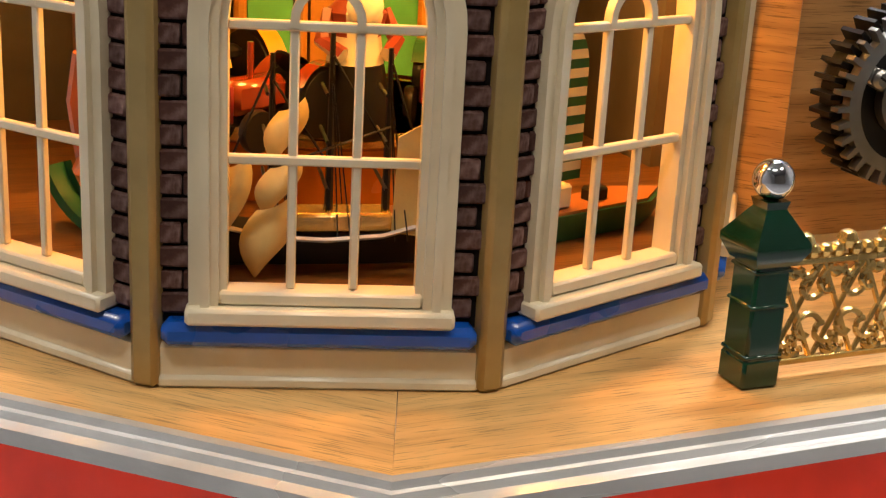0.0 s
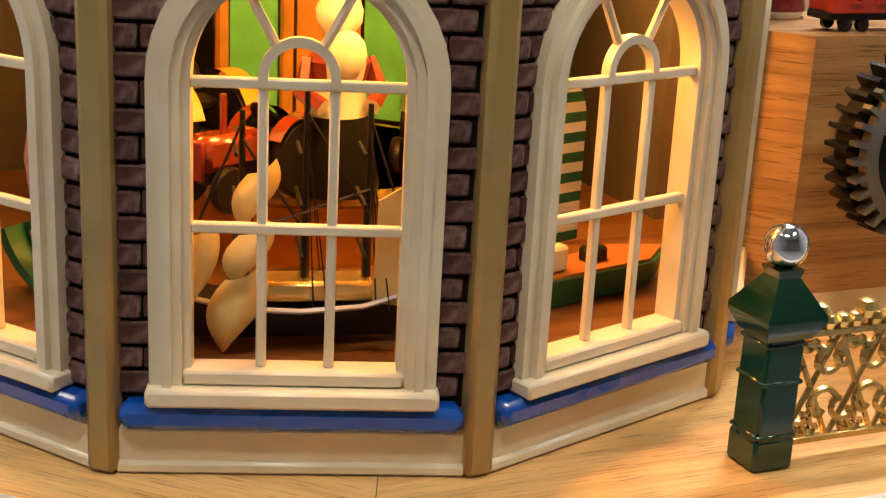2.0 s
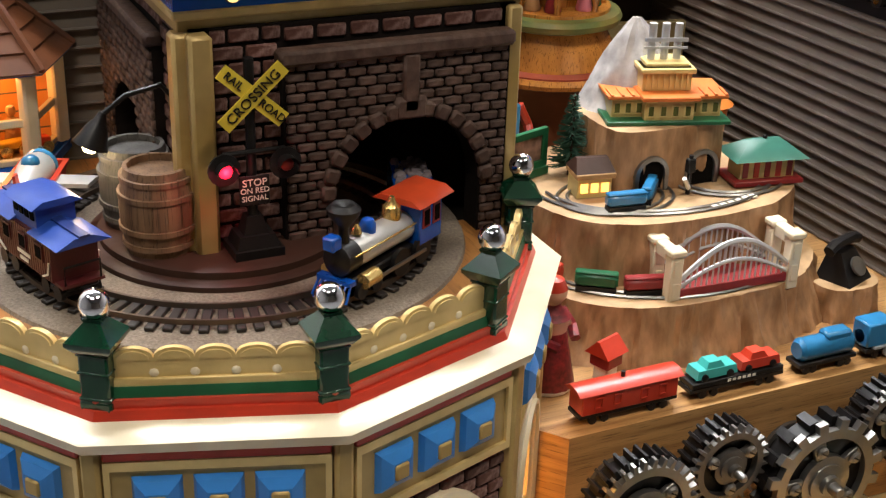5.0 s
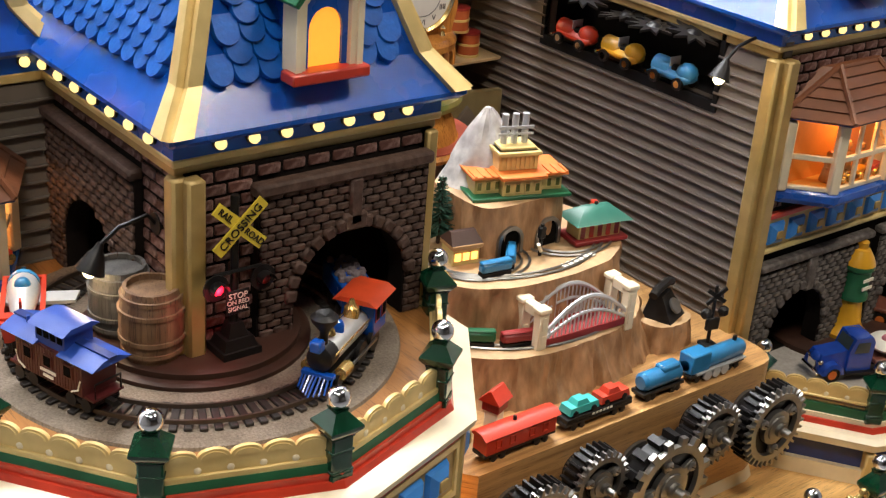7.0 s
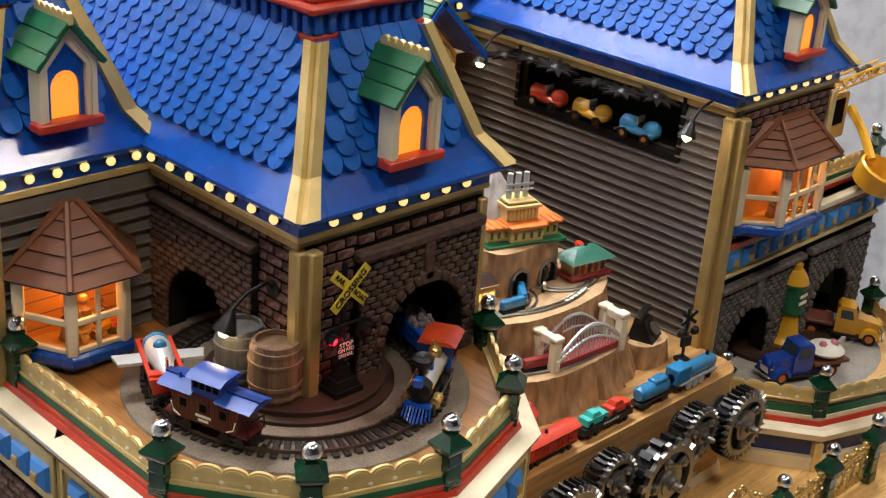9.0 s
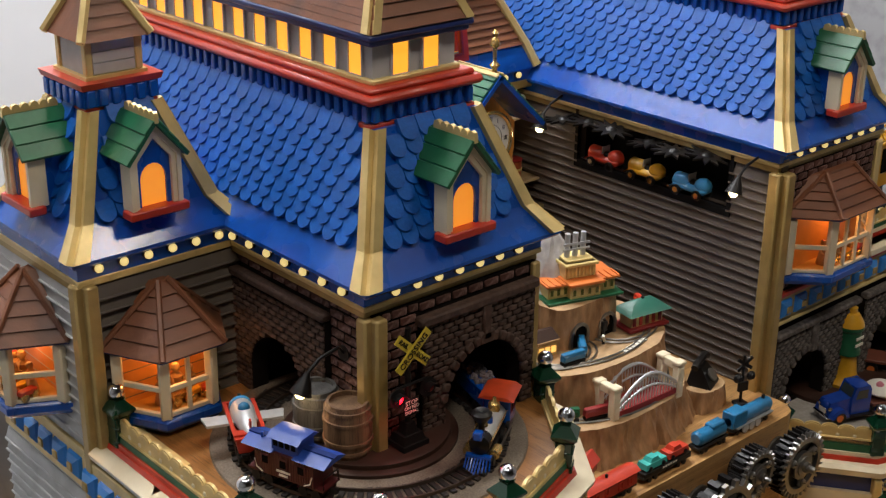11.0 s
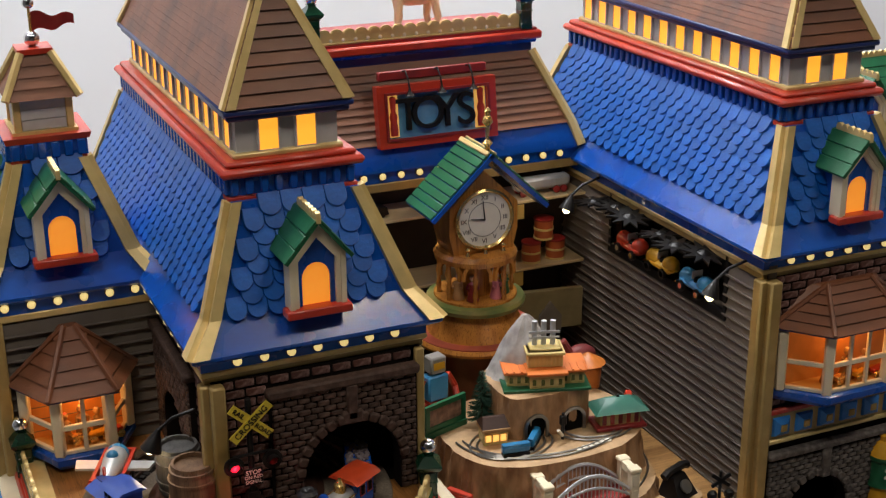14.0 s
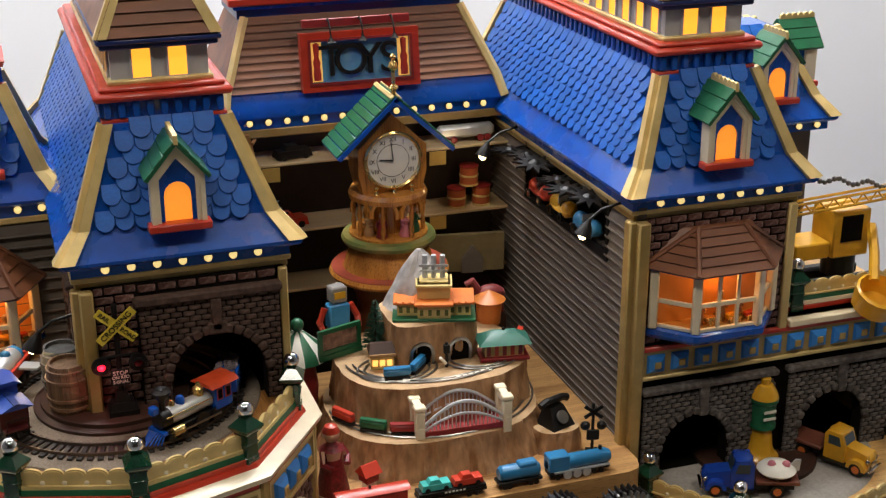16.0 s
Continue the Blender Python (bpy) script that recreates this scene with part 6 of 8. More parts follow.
for r in (0.95, 1.03):
    rails.tube([(3.60 + r * 0.96 * math.cos(a), 2.74 + r * 0.68 * math.sin(a), 1.965) for a in [math.pi * 1.0 + math.pi * 1.0 * k / 40 for k in range(41)]], 0.012, 4)
    rails.tube([(3.13 + (r - 0.58) * math.cos(a), 2.5 + (r - 0.58) * 0.75 * math.sin(a), 1.965) for a in [math.pi * 0.6 + math.pi * 1.4 * k / 30 for k in range(31)]], 0.012, 4)
    rails.tube([(4.12 + (r - 0.58) * math.cos(a), 2.5 + (r - 0.58) * 0.75 * math.sin(a), 1.965) for a in [math.pi * 1.0 + math.pi * 1.3 * k / 30 for k in range(31)]], 0.012, 4)
part("upper_track", rails, STEEL, mtn, "grey track rails")
rails2 = Shape()
for r in (1.10, 1.18):
    rails2.tube([(3.55 + r * math.cos(a), 2.6 + r * 0.82 * math.sin(a), 1.512) for a in [math.pi * 1.0 + math.pi * 1.0 * k / 40 for k in range(41)]], 0.012, 4)
part("lower_track", rails2, STEEL, mtn)
for k in range(6):
    part("tie", Shape(pose(3.70 + 0.075 * k, 2.08 + 0.012 * k, 1.962, 0, 0, 10)).cbox(0, 0, 0, 0.05, 0.07, 0.012), DIAL, mtn)

# bridge
br = thing("arch_bridge", 3.556, 1.66, 1.67, -3, "silver arched toy bridge with cream piers", "bridge")
br.scale = (0.9, 0.9, 0.95)
for sx in (-1, 1):
    for y in (0.0, 0.26):
        p = part("pier", Shape().box(sx * 0.54 - 0.055, sx * 0.54 + 0.055, y - 0.05, y + 0.05, -0.05, 0.36, 0.01), CREAM, br, "cream panelled pier")
        part("cap", Shape().box(sx * 0.54 - 0.07, sx * 0.54 + 0.07, y - 0.065, y + 0.065, 0.36, 0.41, 0.012), CREAM, p)
        for z in (0.02, 0.2):
            part("panel", Shape().box(sx * 0.54 - 0.03, sx * 0.54 + 0.03, y - 0.058, y - 0.048, z, z + 0.13, 0.004), CREAM, p)
    part("portal", Shape().box(sx * 0.54 - 0.05, sx * 0.54 + 0.05, 0.05, 0.21, 0.30, 0.40, 0.01), CREAM, br)
part("deck", Shape().box(-0.5, 0.5, -0.03, 0.29, 0.03, 0.075), DKRED, br, "dark red deck")
for y in (-0.02, 0.27):
    arc = [(-0.49 + 0.98 * k / 20, 0.16 + 0.25 * math.sin(math.pi * k / 20)) for k in range(21)]
    low = [(-0.49 + 0.98 * k / 20, 0.10 + 0.16 * math.sin(math.pi * k / 20)) for k in range(21)]
    part("upper_chord", Shape().tube([(u, y, z) for u, z in arc], 0.022, 6), SILVERP, br)
    part("lower_chord", Shape().tube([(u, y, z) for u, z in low], 0.016, 6), SILVERP, br)
    for k in range(1, 20):
        part("hanger", Shape().tube([(arc[k][0], y, 0.07), (arc[k][0], y, arc[k][1])], 0.008, 5), SILVERP, br)
    part("girder", Shape().box(-0.5, 0.5, y - 0.015, y + 0.015, 0.02, 0.09, 0.005), DKRED, br)

# power house
ph = thing("toy_power_house", 3.62, 2.84, 2.60, -18, "cream toy building with orange roofs on green base", "building")
ph.scale = (1.08, 1.08, 0.92)
part("base", Shape().box(-0.43, 0.43, -0.29, 0.22, 0.0, 0.035, 0.006), GREENM, ph, "green base")
for x0, x1, y0, z1 in ((-0.38, 0.38, -0.18, 0.19), (-0.17, 0.17, -0.26, 0.20)):
    part("wall", Shape().box(x0, x1, y0, 0.16, 0.035, z1), BUTTER, ph)
    n = int((x1 - x0) / 0.07)
    for i in range(n):
        u = x0 + (i + 0.5) * (x1 - x0) / n
        if not (y0 > -0.2 and abs(u) < 0.18):
            w_ = part("window", Shape().ring([(u - 0.026, 0.06), (u + 0.026, 0.06), (u + 0.026, 0.16), (u - 0.026, 0.16)], [(u - 0.018, 0.07), (u + 0.018, 0.07), (u + 0.018, 0.15), (u - 0.018, 0.15)], y0 - 0.008, y0), BUTTER, ph)
            part("pane", Shape().box(u - 0.018, u + 0.018, y0 - 0.003, y0 - 0.001, 0.07, 0.15), mat("olive_pane", (0.12, 0.13, 0.03), 0.2) if i == 0 else bpy.data.materials["olive_pane"], w_)
part("roof", Shape().box(-0.42, 0.42, -0.22, 0.18, 0.19, 0.22, 0.006), ORANGE, ph, "orange ribbed roof")
part("roof", Shape().box(-0.20, 0.20, -0.30, 0.0, 0.20, 0.235, 0.006), ORANGE, ph)
for i in range(12):
    u = -0.4 + i * 0.072
    if abs(u) > 0.2:
        part("rib", Shape().box(u, u + 0.02, -0.22, -0.05, 0.22, 0.232), ORANGE, ph)
part("tower", Shape().box(-0.17, 0.17, -0.14, 0.14, 0.22, 0.42), BUTTER, ph)
for i in range(8):
    u = -0.14 + i * 0.04
    part("column", Shape().box(u - 0.008, u + 0.008, -0.155, -0.14, 0.25, 0.38), BUTTER, ph)
part("cornice", Shape().box(-0.19, 0.19, -0.17, 0.15, 0.38, 0.42, 0.006), BUTTER, ph)
part("parapet", Shape().box(-0.15, 0.15, -0.12, 0.12, 0.42, 0.45, 0.006), BUTTER, ph)
for u in (-0.09, 0.0, 0.09):
    part("chimney", Shape().tube([(u, 0, 0.44), (u, 0, 0.74)], 0.028, 10), SILVERP, ph)
part("sign_bar", Shape().box(-0.15, 0.15, -0.04, -0.03, 0.60, 0.63).box(-0.15, 0.15, -0.04, -0.03, 0.54, 0.56), SILVERP, ph)
st = thing("toy_station", 4.29, 2.40, 2.14, -10, "small toy station with green hip roof", "building")
part("platform", Shape().box(-0.28, 0.28, -0.16, 0.16, 0, 0.04, 0.006), DKRED, st)
part("wall", Shape().box(-0.22, 0.22, -0.10, 0.10, 0.04, 0.2), BUTTER, st)
for i in range(5):
    u = -0.18 + i * 0.09
    part("door" if i == 2 else "window", Shape().box(u - 0.022, u + 0.022, -0.108, -0.1, 0.05, 0.17), RED if i % 2 else DKRED, st)
part("roof", Shape().prism([(-0.30, -0.18), (0.30, -0.18), (0.30, 0.18), (-0.30, 0.18)], 0.2, 0.32, [(-0.13, -0.02), (0.13, -0.02), (0.13, 0.02), (-0.13, 0.02)]), mat("station_green", (0.03, 0.14, 0.10), 0.4), st, "green hip roof")
part("vent", Shape().ball((0, 0, 0.33), 0.02, 8), BLACK, st)
ct = thing("toy_cottage", 2.93, 2.62, 2.135, -10, "tiny lit toy shop with brown roof", "building")
part("wall", Shape().box(-0.13, 0.13, -0.10, 0.10, 0, 0.18), BUTTER, ct)
for u in (-0.08, 0.0, 0.08):
    part("window", Shape().box(u - 0.028, u + 0.028, -0.108, -0.1, 0.04, 0.11), glow("cottage_window", (1.0, 0.5, 0.1), 2.0) if u == -0.08 else bpy.data.materials["cottage_window"], ct, "lit window")
part("awning", Shape().box(-0.15, 0.15, -0.13, 0.11, 0.15, 0.19, 0.006), TAN, ct)
part("roof", Shape().prism([(-0.15, -0.12), (0.15, -0.12), (0.15, 0.12), (-0.15, 0.12)], 0.19, 0.28, [(-0.12, -0.02), (0.12, -0.02), (0.12, 0.02), (-0.12, 0.02)]), CHOC, ct)


def tiny_train(cars, z, path):
    for k, (paint, lab, kind, h) in enumerate(cars):
        x, y, rz = path[k]
        t = thing(kind, x, y, z, rz, lab, "train car", "mountain trains")
        part("body", Shape().box(-0.15, 0.15, -0.045, 0.045, 0.035, h, 0.02), paint, t)
        part("roof", Shape().box(-0.15, 0.15, -0.035, 0.035, h - 0.01, h + 0.015, 0.01), paint, t)
        part("skirt", Shape().box(-0.14, 0.14, -0.04, 0.04, 0.0, 0.035), BLACK, t)


tiny_train([(TRBLUE, "tiny blue passenger car on the mountain", "tiny_passenger_car", 0.12), (TRBLUE, "tiny blue locomotive at the tunnel", "tiny_locomotive", 0.12), (RED, "tiny red train car by the station", "tiny_train_car", 0.12)], 2.15, [(2.99, 2.22, -8), (3.26, 2.34, 48), (4.60, 2.66, 65)])
tiny_train([(GREENM, "tiny green train car on the lower track", "tiny_train_car", 0.13), (DKRED, "tiny dark red train car by the bridge", "tiny_train_car", 0.12), (RED, "tiny red train car in the side tunnel", "tiny_train_car", 0.13)], 1.695, [(2.64, 1.97, -34), (2.93, 1.80, -16), (2.39, 2.28, -60)])
tree = thing("bottle_brush_tree", 2.97, 2.98, 2.135, 0, "dark green frosted bottle brush tree", "tree")
part("trunk", Shape().tube([(0, 0, 0), (0, 0, 0.62)], 0.018, 6), CHOC, tree)
nd = Shape()
tr = random.Random(7)
for k in range(420):
    z = 0.08 + 0.54 * tr.random() ** 1.2
    r = 0.17 * (1 - (z - 0.05) / 0.62) + 0.02
    a = tr.uniform(0, 6.283)
    nd.tube([(0, 0, z), (r * math.cos(a), r * math.sin(a), z + tr.uniform(-0.02, 0.03))], 0.009, 3, 0.003)
part("needles", nd, PINE, tree)
sg = thing("mountain_signal", 3.60, 2.34, 2.135, 0, "black toy crossing signal with white arm", "signal")
part("post", Shape().tube([(0, 0, 0), (0, 0, 0.3)], 0.018, 6), BLACK, sg)
part("box", Shape().cbox(0, 0, 0.22, 0.07, 0.05, 0.11, 0.01), BLACK, sg)
part("arm", Shape().tube([(-0.02, -0.03, 0.06), (-0.10, -0.08, 0.16)], 0.018, 6), WHITE, sg)

# toys round the mountain
figure("red_hood_doll", 2.08, 1.60, 1.262, 25, 0.82, mat("plaid_red", (0.20, 0.015, 0.02), 0.5, vary=0.5, scale=300), BEIGE, RED, "porcelain doll in a red hood and plaid dress")
mb_ = thing("red_letter_box", 2.43, 1.45, 1.262, 20, "small red roofed toy well", "toy house")
part("stand", Shape().box(-0.06, 0.06, -0.06, 0.06, 0, 0.16, 0.01), WHITE, mb_)
part("house", Shape().box(-0.08, 0.08, -0.08, 0.08, 0.16, 0.26, 0.01), DKRED, mb_)
part("roof", Shape().prism([(-0.11, -0.1), (0.11, -0.1), (0.11, 0.1), (-0.11, 0.1)], 0.26, 0.36, [(-0.1, -0.01), (0.1, -0.01), (0.1, 0.01), (-0.1, 0.01)]), RED, mb_)
tel = thing("black_telephone", 4.68, 1.80, 1.52, 20, "black toy telephone with round dial", "telephone")
part("body", Shape().prism([(-0.16, -0.17), (0.16, -0.17), (0.16, 0.12), (-0.16, 0.12)], 0.0, 0.22, [(-0.10, -0.03), (0.10, -0.03), (0.10, 0.08), (-0.10, 0.08)]), BLACK, tel)
part("dial", Shape(pose(0, -0.12, 0.12, 52, 0, 0)).lathe([(0.075, 0), (0.075, 0.02), (0.0, 0.025)], 20), STEEL, tel)
part("receiver", Shape().tube([(-0.2, 0.02, 0.25), (-0.12, 0.02, 0.28), (0.12, 0.02, 0.28), (0.2, 0.02, 0.25)], 0.045, 8), BLACK, tel)
xs = thing("crossing_signal", 4.99, 1.46, 1.262, -15, "small black railway crossing signal", "signal")
part("base", Shape().cbox(0, 0, 0.02, 0.14, 0.14, 0.04, 0.01), BLACK, xs)
part("post", Shape().tube([(0, 0, 0), (0, 0, 0.62)], 0.018, 8), BLACK, xs)
for r in (-35, 35):
    part("cross_arm", Shape(pose(0, -0.02, 0.52, 0, r, 0)).box(-0.12, 0.12, -0.008, 0.008, -0.02, 0.02), BLACK, xs)
part("box", Shape().cbox(0, -0.02, 0.24, 0.14, 0.04, 0.12, 0.01), BLACK, xs)
for sx in (-1, 1):
    part("lamp", Shape(pose(sx * 0.09, -0.02, 0.36, 90, 0, 0)).lathe([(0.055, 0), (0.055, 0.02), (0.03, 0.05), (0, 0.05)], 14), BLACK, xs)

# ---- train terrace: loop, platform, train ----
loop = thing("train_loop", O[0], O[1], 2.55, 0, "round gravel track bed with dark rails and sleepers", "railway")
part("bed", Shape().lathe([(0.70, 0.0), (0.70, 0.03), (1.36, 0.03), (1.40, 0.02), (1.41, 0.0)], 72), ROAD, loop, "grey brown gravel bed")
SL = Shape().box(-0.15, 0.15, -0.026, 0.026, 0.03, 0.055, 0.006).data("sleeper")
SL.materials.append(mat("sleeper_black", (0.018, 0.013, 0.011), 0.55, rand=0.3))
for k in range(84):
    a = 2 * math.pi * k / 84
    piece("sleeper", SL, loop, (1.1 * math.cos(a), 1.1 * math.sin(a), 0), Euler((0, 0, a + rng.uniform(-.02, .02))).to_quaternion(), (rng.uniform(.94, 1.06), 1, 1))
RAILM = mat("rail_dark", (0.10, 0.075, 0.06), 0.4, metal=0.7)
for r in (1.01, 1.19):
    part("rail", Shape().lathe([(r - 0.012, 0.055), (r - 0.008, 0.082), (r + 0.008, 0.082), (r + 0.012, 0.055)], 96), RAILM, loop)
plat = thing("round_platform", O[0], O[1], 2.58, 0, "round dark brown stepped platform", "platform")
part("step", Shape().lathe([(0.79, 0.0), (0.79, 0.03), (0.76, 0.045), (0, 0.045)], 56), CHOC, plat)
part("top", Shape().lathe([(0.72, 0.045), (0.72, 0.085), (0.69, 0.10), (0, 0.10)], 56), CHOC, plat)
PZ = 2.68


def barrel(x, y, label, wd, kk):
    t = thing("barrel", x, y, PZ, 0, label, "barrel", "barrels")
    pr = lambda z: 0.155 * kk * (1 + 0.18 * math.sin(math.pi * z / (0.42 * kk)))
    n = 16
    for i in range(n):
        s = Shape()
        a0, a1 = 360 * i / n + 0.8, 360 * (i + 1) / n - 0.8
        s.lathe([(pr(0.42 * kk * k / 8), 0.42 * kk * k / 8) for k in range(9)] + [(pr(0.42 * kk) - 0.025, 0.42 * kk), (pr(0.36 * kk) - 0.03, 0.36 * kk)], 2, (0, 0, 0), a0, a1)
        part("stave", s, wd, t)
    part("core", Shape().lathe([(pr(0) - 0.01, 0.005)] + [(pr(0.36 * kk * k / 6) - 0.008, 0.36 * kk * k / 6) for k in range(7)] + [(0, 0.36 * kk)], 24), wd, t)
    for z in (0.05, 0.13, 0.29, 0.37):
        part("hoop", Shape().lathe([(pr(z * kk) + 0.002, z * kk - 0.016), (pr(z * kk) + 0.012, z * kk - 0.014), (pr(z * kk) + 0.012, z * kk + 0.014), (pr(z * kk) + 0.002, z * kk + 0.016)], 24), wd, t)


barrel(-0.44, 1.64, "brown wooden barrel with four hoops", BARREL, 1.16)
barrel(-0.47, 2.04, "grey weathered barrel with four hoops", BARRELG, 1.12)

sig = thing("railroad_crossing_sign", 0.02, 1.40, PZ, 0, "black crossing signal with yellow crossbuck and red lamp", "signal")
part("base", Shape().prism([(-0.14, -0.12), (0.14, -0.12), (0.14, 0.12), (-0.14, 0.12)], 0, 0.05).prism([(-0.12, -0.1), (0.12, -0.1), (0.12, 0.1), (-0.12, 0.1)], 0.05, 0.12, [(-0.1, -0.08), (0.1, -0.08), (0.1, 0.08), (-0.1, 0.08)]).prism([(-0.07, -0.06), (0.07, -0.06), (0.07, 0.06), (-0.07, 0.06)], 0.12, 0.22, [(-0.045, -0.04), (0.045, -0.04), (0.045, 0.04), (-0.045, 0.04)]), BLACK, sig, "stepped black base")
part("post", Shape().tube([(0, 0, 0.2), (0, 0, 1.10)], 0.028, 10), BLACK, sig)
for r, words in ((42, ("RAIL", "ROAD")), (-42, ("CROS", "SING"))):
    mm = pose(0, -0.06 - (0.012 if r < 0 else 0), 0.91, 0, r, 0)
    arm = part("crossbuck_arm", Shape(mm).box(-0.225, 0.225, -0.006, 0.006, -0.044, 0.044), SIGNY, sig, "yellow crossbuck arm")
    for u, wtxt in ((-0.137, words[0]), (0.137, words[1])) if r > 0 else ((0, "CROSSING"),):
        letters("lettering", wtxt, 0.062 if r > 0 else 0.078, BLACK, arm, mm @ pose(u, -0.010, 0, 90, 0, 0), 0.006)
part("lamp_bar", Shape().tube([(-0.2, -0.05, 0.50), (-0.17, -0.05, 0.60), (0.17, -0.05, 0.60), (0.2, -0.05, 0.50)], 0.014, 6), BLACK, sig)
for sx in (-1, 1):
    bd = part("lamp_backing", Shape(pose(sx * 0.17, -0.06, 0.52, 90, 0, 0)).lathe([(0.09, 0), (0.09, 0.012), (0.05, 0.015), (0.05, 0.03), (0, 0.03)], 18), BLACK, sig)
    part("lamp_hood", Shape(pose(sx * 0.17, -0.075, 0.52, 90, 0, 0)).lathe([(0.052, 0.0), (0.056, 0.08)], 12, a0=0, a1=180), BLACK, bd)
    part("lens", Shape().ball((sx * 0.17, -0.095, 0.52), 0.038, 12, sy=0.5), REDLAMP if sx < 0 else DKRED, bd, "lit red lens" if sx < 0 else "unlit red lens")
bulb_light("signal_lamp", (0.02 - 0.17, 1.26, PZ + 0.52), 0.03, (1.0, 0.05, 0.1), 0.004)
pl = part("stop_plate", Shape().box(-0.085, 0.085, -0.05, -0.04, 0.29, 0.46, 0.004), BLACK, sig, "black plate with white words")
for z, wtxt in ((0.42, "STOP"), (0.375, "ON RED"), (0.33, "SIGNAL")):
    letters("lettering", wtxt, 0.058 if wtxt == "STOP" else 0.044, WHITE, pl, pose(0, -0.053, z, 90, 0, 0), 0.004)


def goose_lamp(x, y, z, dx, dy, label, lit=True):
    """A black gooseneck lamp on a wall: arm out and down to a bell shade."""
    t = thing("gooseneck_lamp", x, y, z, 0, label, "lamp", "gooseneck lamps")
    d = Vector((dx, dy, 0))
    n = d.normalized()
    part("wall_plate", Shape().tube([-n * 0.005, n * 0.03], 0.075, 16), BLACK, t)
    part("arm", Shape().tube([n * 0.02, n * 0.08 + Vector((0, 0, 0.07)), d * 0.55 + Vector((0, 0, 0.03)), d * 0.8 + Vector((0, 0, -0.06))], 0.016, 8), BLACK, t)
    ax = (n * 0.45 + Vector((0, 0, -1))).normalized()
    m = Matrix.Translation(d * 0.8 + Vector((0, 0, -0.05))) @ ax.to_track_quat("Z", "Y").to_matrix().to_4x4()
    part("shade", Shape(m).lathe([(0.02, 0), (0.035, 0.05), (0.055, 0.08), (0.10, 0.20), (0.095, 0.20), (0.05, 0.085), (0.0, 0.06)], 20), BLACK, t, "black bell shade")
    if lit:
        part("bulb", Shape(m).ball((0, 0, 0.195), 0.05, 12), LAMPGLOW, t, "lit bulb")
        p = Vector((x, y, z)) + m @ Vector((0, 0, 0.26))
        bulb_light("lamp_light", p, 0.045, (1.0, 0.72, 0.38), 0.006)


goose_lamp(bxl, 1.83, 3.95, -0.55, -0.05, "black gooseneck lamp lit on the grey siding")
goose_lamp(bxl, 4.80, 4.0, -0.62, -0.15, "black gooseneck lamp lit on the grey siding")
goose_lamp(axl, 1.90, 3.45, -0.5, 0.0, "black gooseneck lamp lit on the brick wall")


def on_loop(deg, r=1.1, z=2.632):
    a = radians(deg)
    return (O[0] + r * math.cos(a), O[1] + r * math.sin(a), z, deg - 90)


def bogies(t, ln, w=0.10, r=0.045):
    part("underframe", Shape().box(-ln / 2, ln / 2, -0.09, 0.09, 0.07, 0.105, 0.006), BLACK, t)
    for sx in (-1, 1):
        b = part("bogie", Shape().box(sx * ln * 0.32 - 0.11, sx * ln * 0.32 + 0.11, -0.11, 0.11, 0.03, 0.075, 0.012), BLACK, t)
        for u in (-0.065, 0.065):
            for sy in (-1, 1):
                part("wheel", Shape(pose(sx * ln * 0.32 + u, sy * w, r, 90, 0, 0)).lathe([(0.012, -0.014), (r, -0.014), (r, 0.014), (0.012, 0.02)], 14), BLACK, b)
    for sx in (-1, 1):
        part("coupler", Shape().box(*sorted((sx * ln / 2, sx * (ln / 2 + 0.07))), -0.02, 0.02, 0.05, 0.085), BLACK, t)


# the engine faces +x in its own frame and runs clockwise
x, y, z, rz = on_loop(-58)
eng = thing("steam_locomotive", x, y, z, rz, "silver and black steam locomotive with orange cab roof", "locomotive", "terrace train")
part("frame", Shape().box(-0.42, 0.36, -0.085, 0.085, 0.07, 0.12, 0.01), BLACK, eng)
part("boiler", Shape(pose(-0.02, 0, 0.215, 0, 90, 0)).lathe([(0.07, -0.2), (0.085, -0.2), (0.085, 0.28), (0.07, 0.3)], 20), SILVERP, eng, "silver boiler")
part("smokebox", Shape(pose(0.30, 0, 0.215, 0, 90, 0)).lathe([(0.09, -0.04), (0.09, 0.07), (0.075, 0.085), (0, 0.095)], 20), BLACK, eng)
part("stack", Shape().lathe([(0.028, 0), (0.03, 0.10), (0.085, 0.17), (0.09, 0.2), (0.06, 0.225), (0.03, 0.22), (0.0, 0.2)], 18, (0.31, 0, 0.29)), BLACK, eng, "black balloon stack")
part("headlamp", Shape().box(0.37, 0.45, -0.04, 0.04, 0.29, 0.37, 0.012), BLUE, eng, "blue headlamp box")
part("bell", Shape().lathe([(0.03, 0), (0.025, 0.03), (0.012, 0.05), (0, 0.055)], 12, (0.2, 0, 0.31)), BRASS, eng)
part("sand_dome", Shape().lathe([(0.045, 0), (0.045, 0.05), (0.03, 0.075), (0, 0.085)], 14, (0.10, 0, 0.285)), BLUE, eng, "blue sand dome")
part("steam_dome", Shape().lathe([(0.05, 0), (0.055, 0.03), (0.05, 0.075), (0.025, 0.1), (0.015, 0.13), (0, 0.13)], 14, (-0.12, 0, 0.285)), BRASS, eng, "brass steam dome")
cab = part("cab", Shape().box(-0.44, -0.22, -0.12, 0.12, 0.11, 0.36, 0.008), BLUE, eng, "dark blue cab")
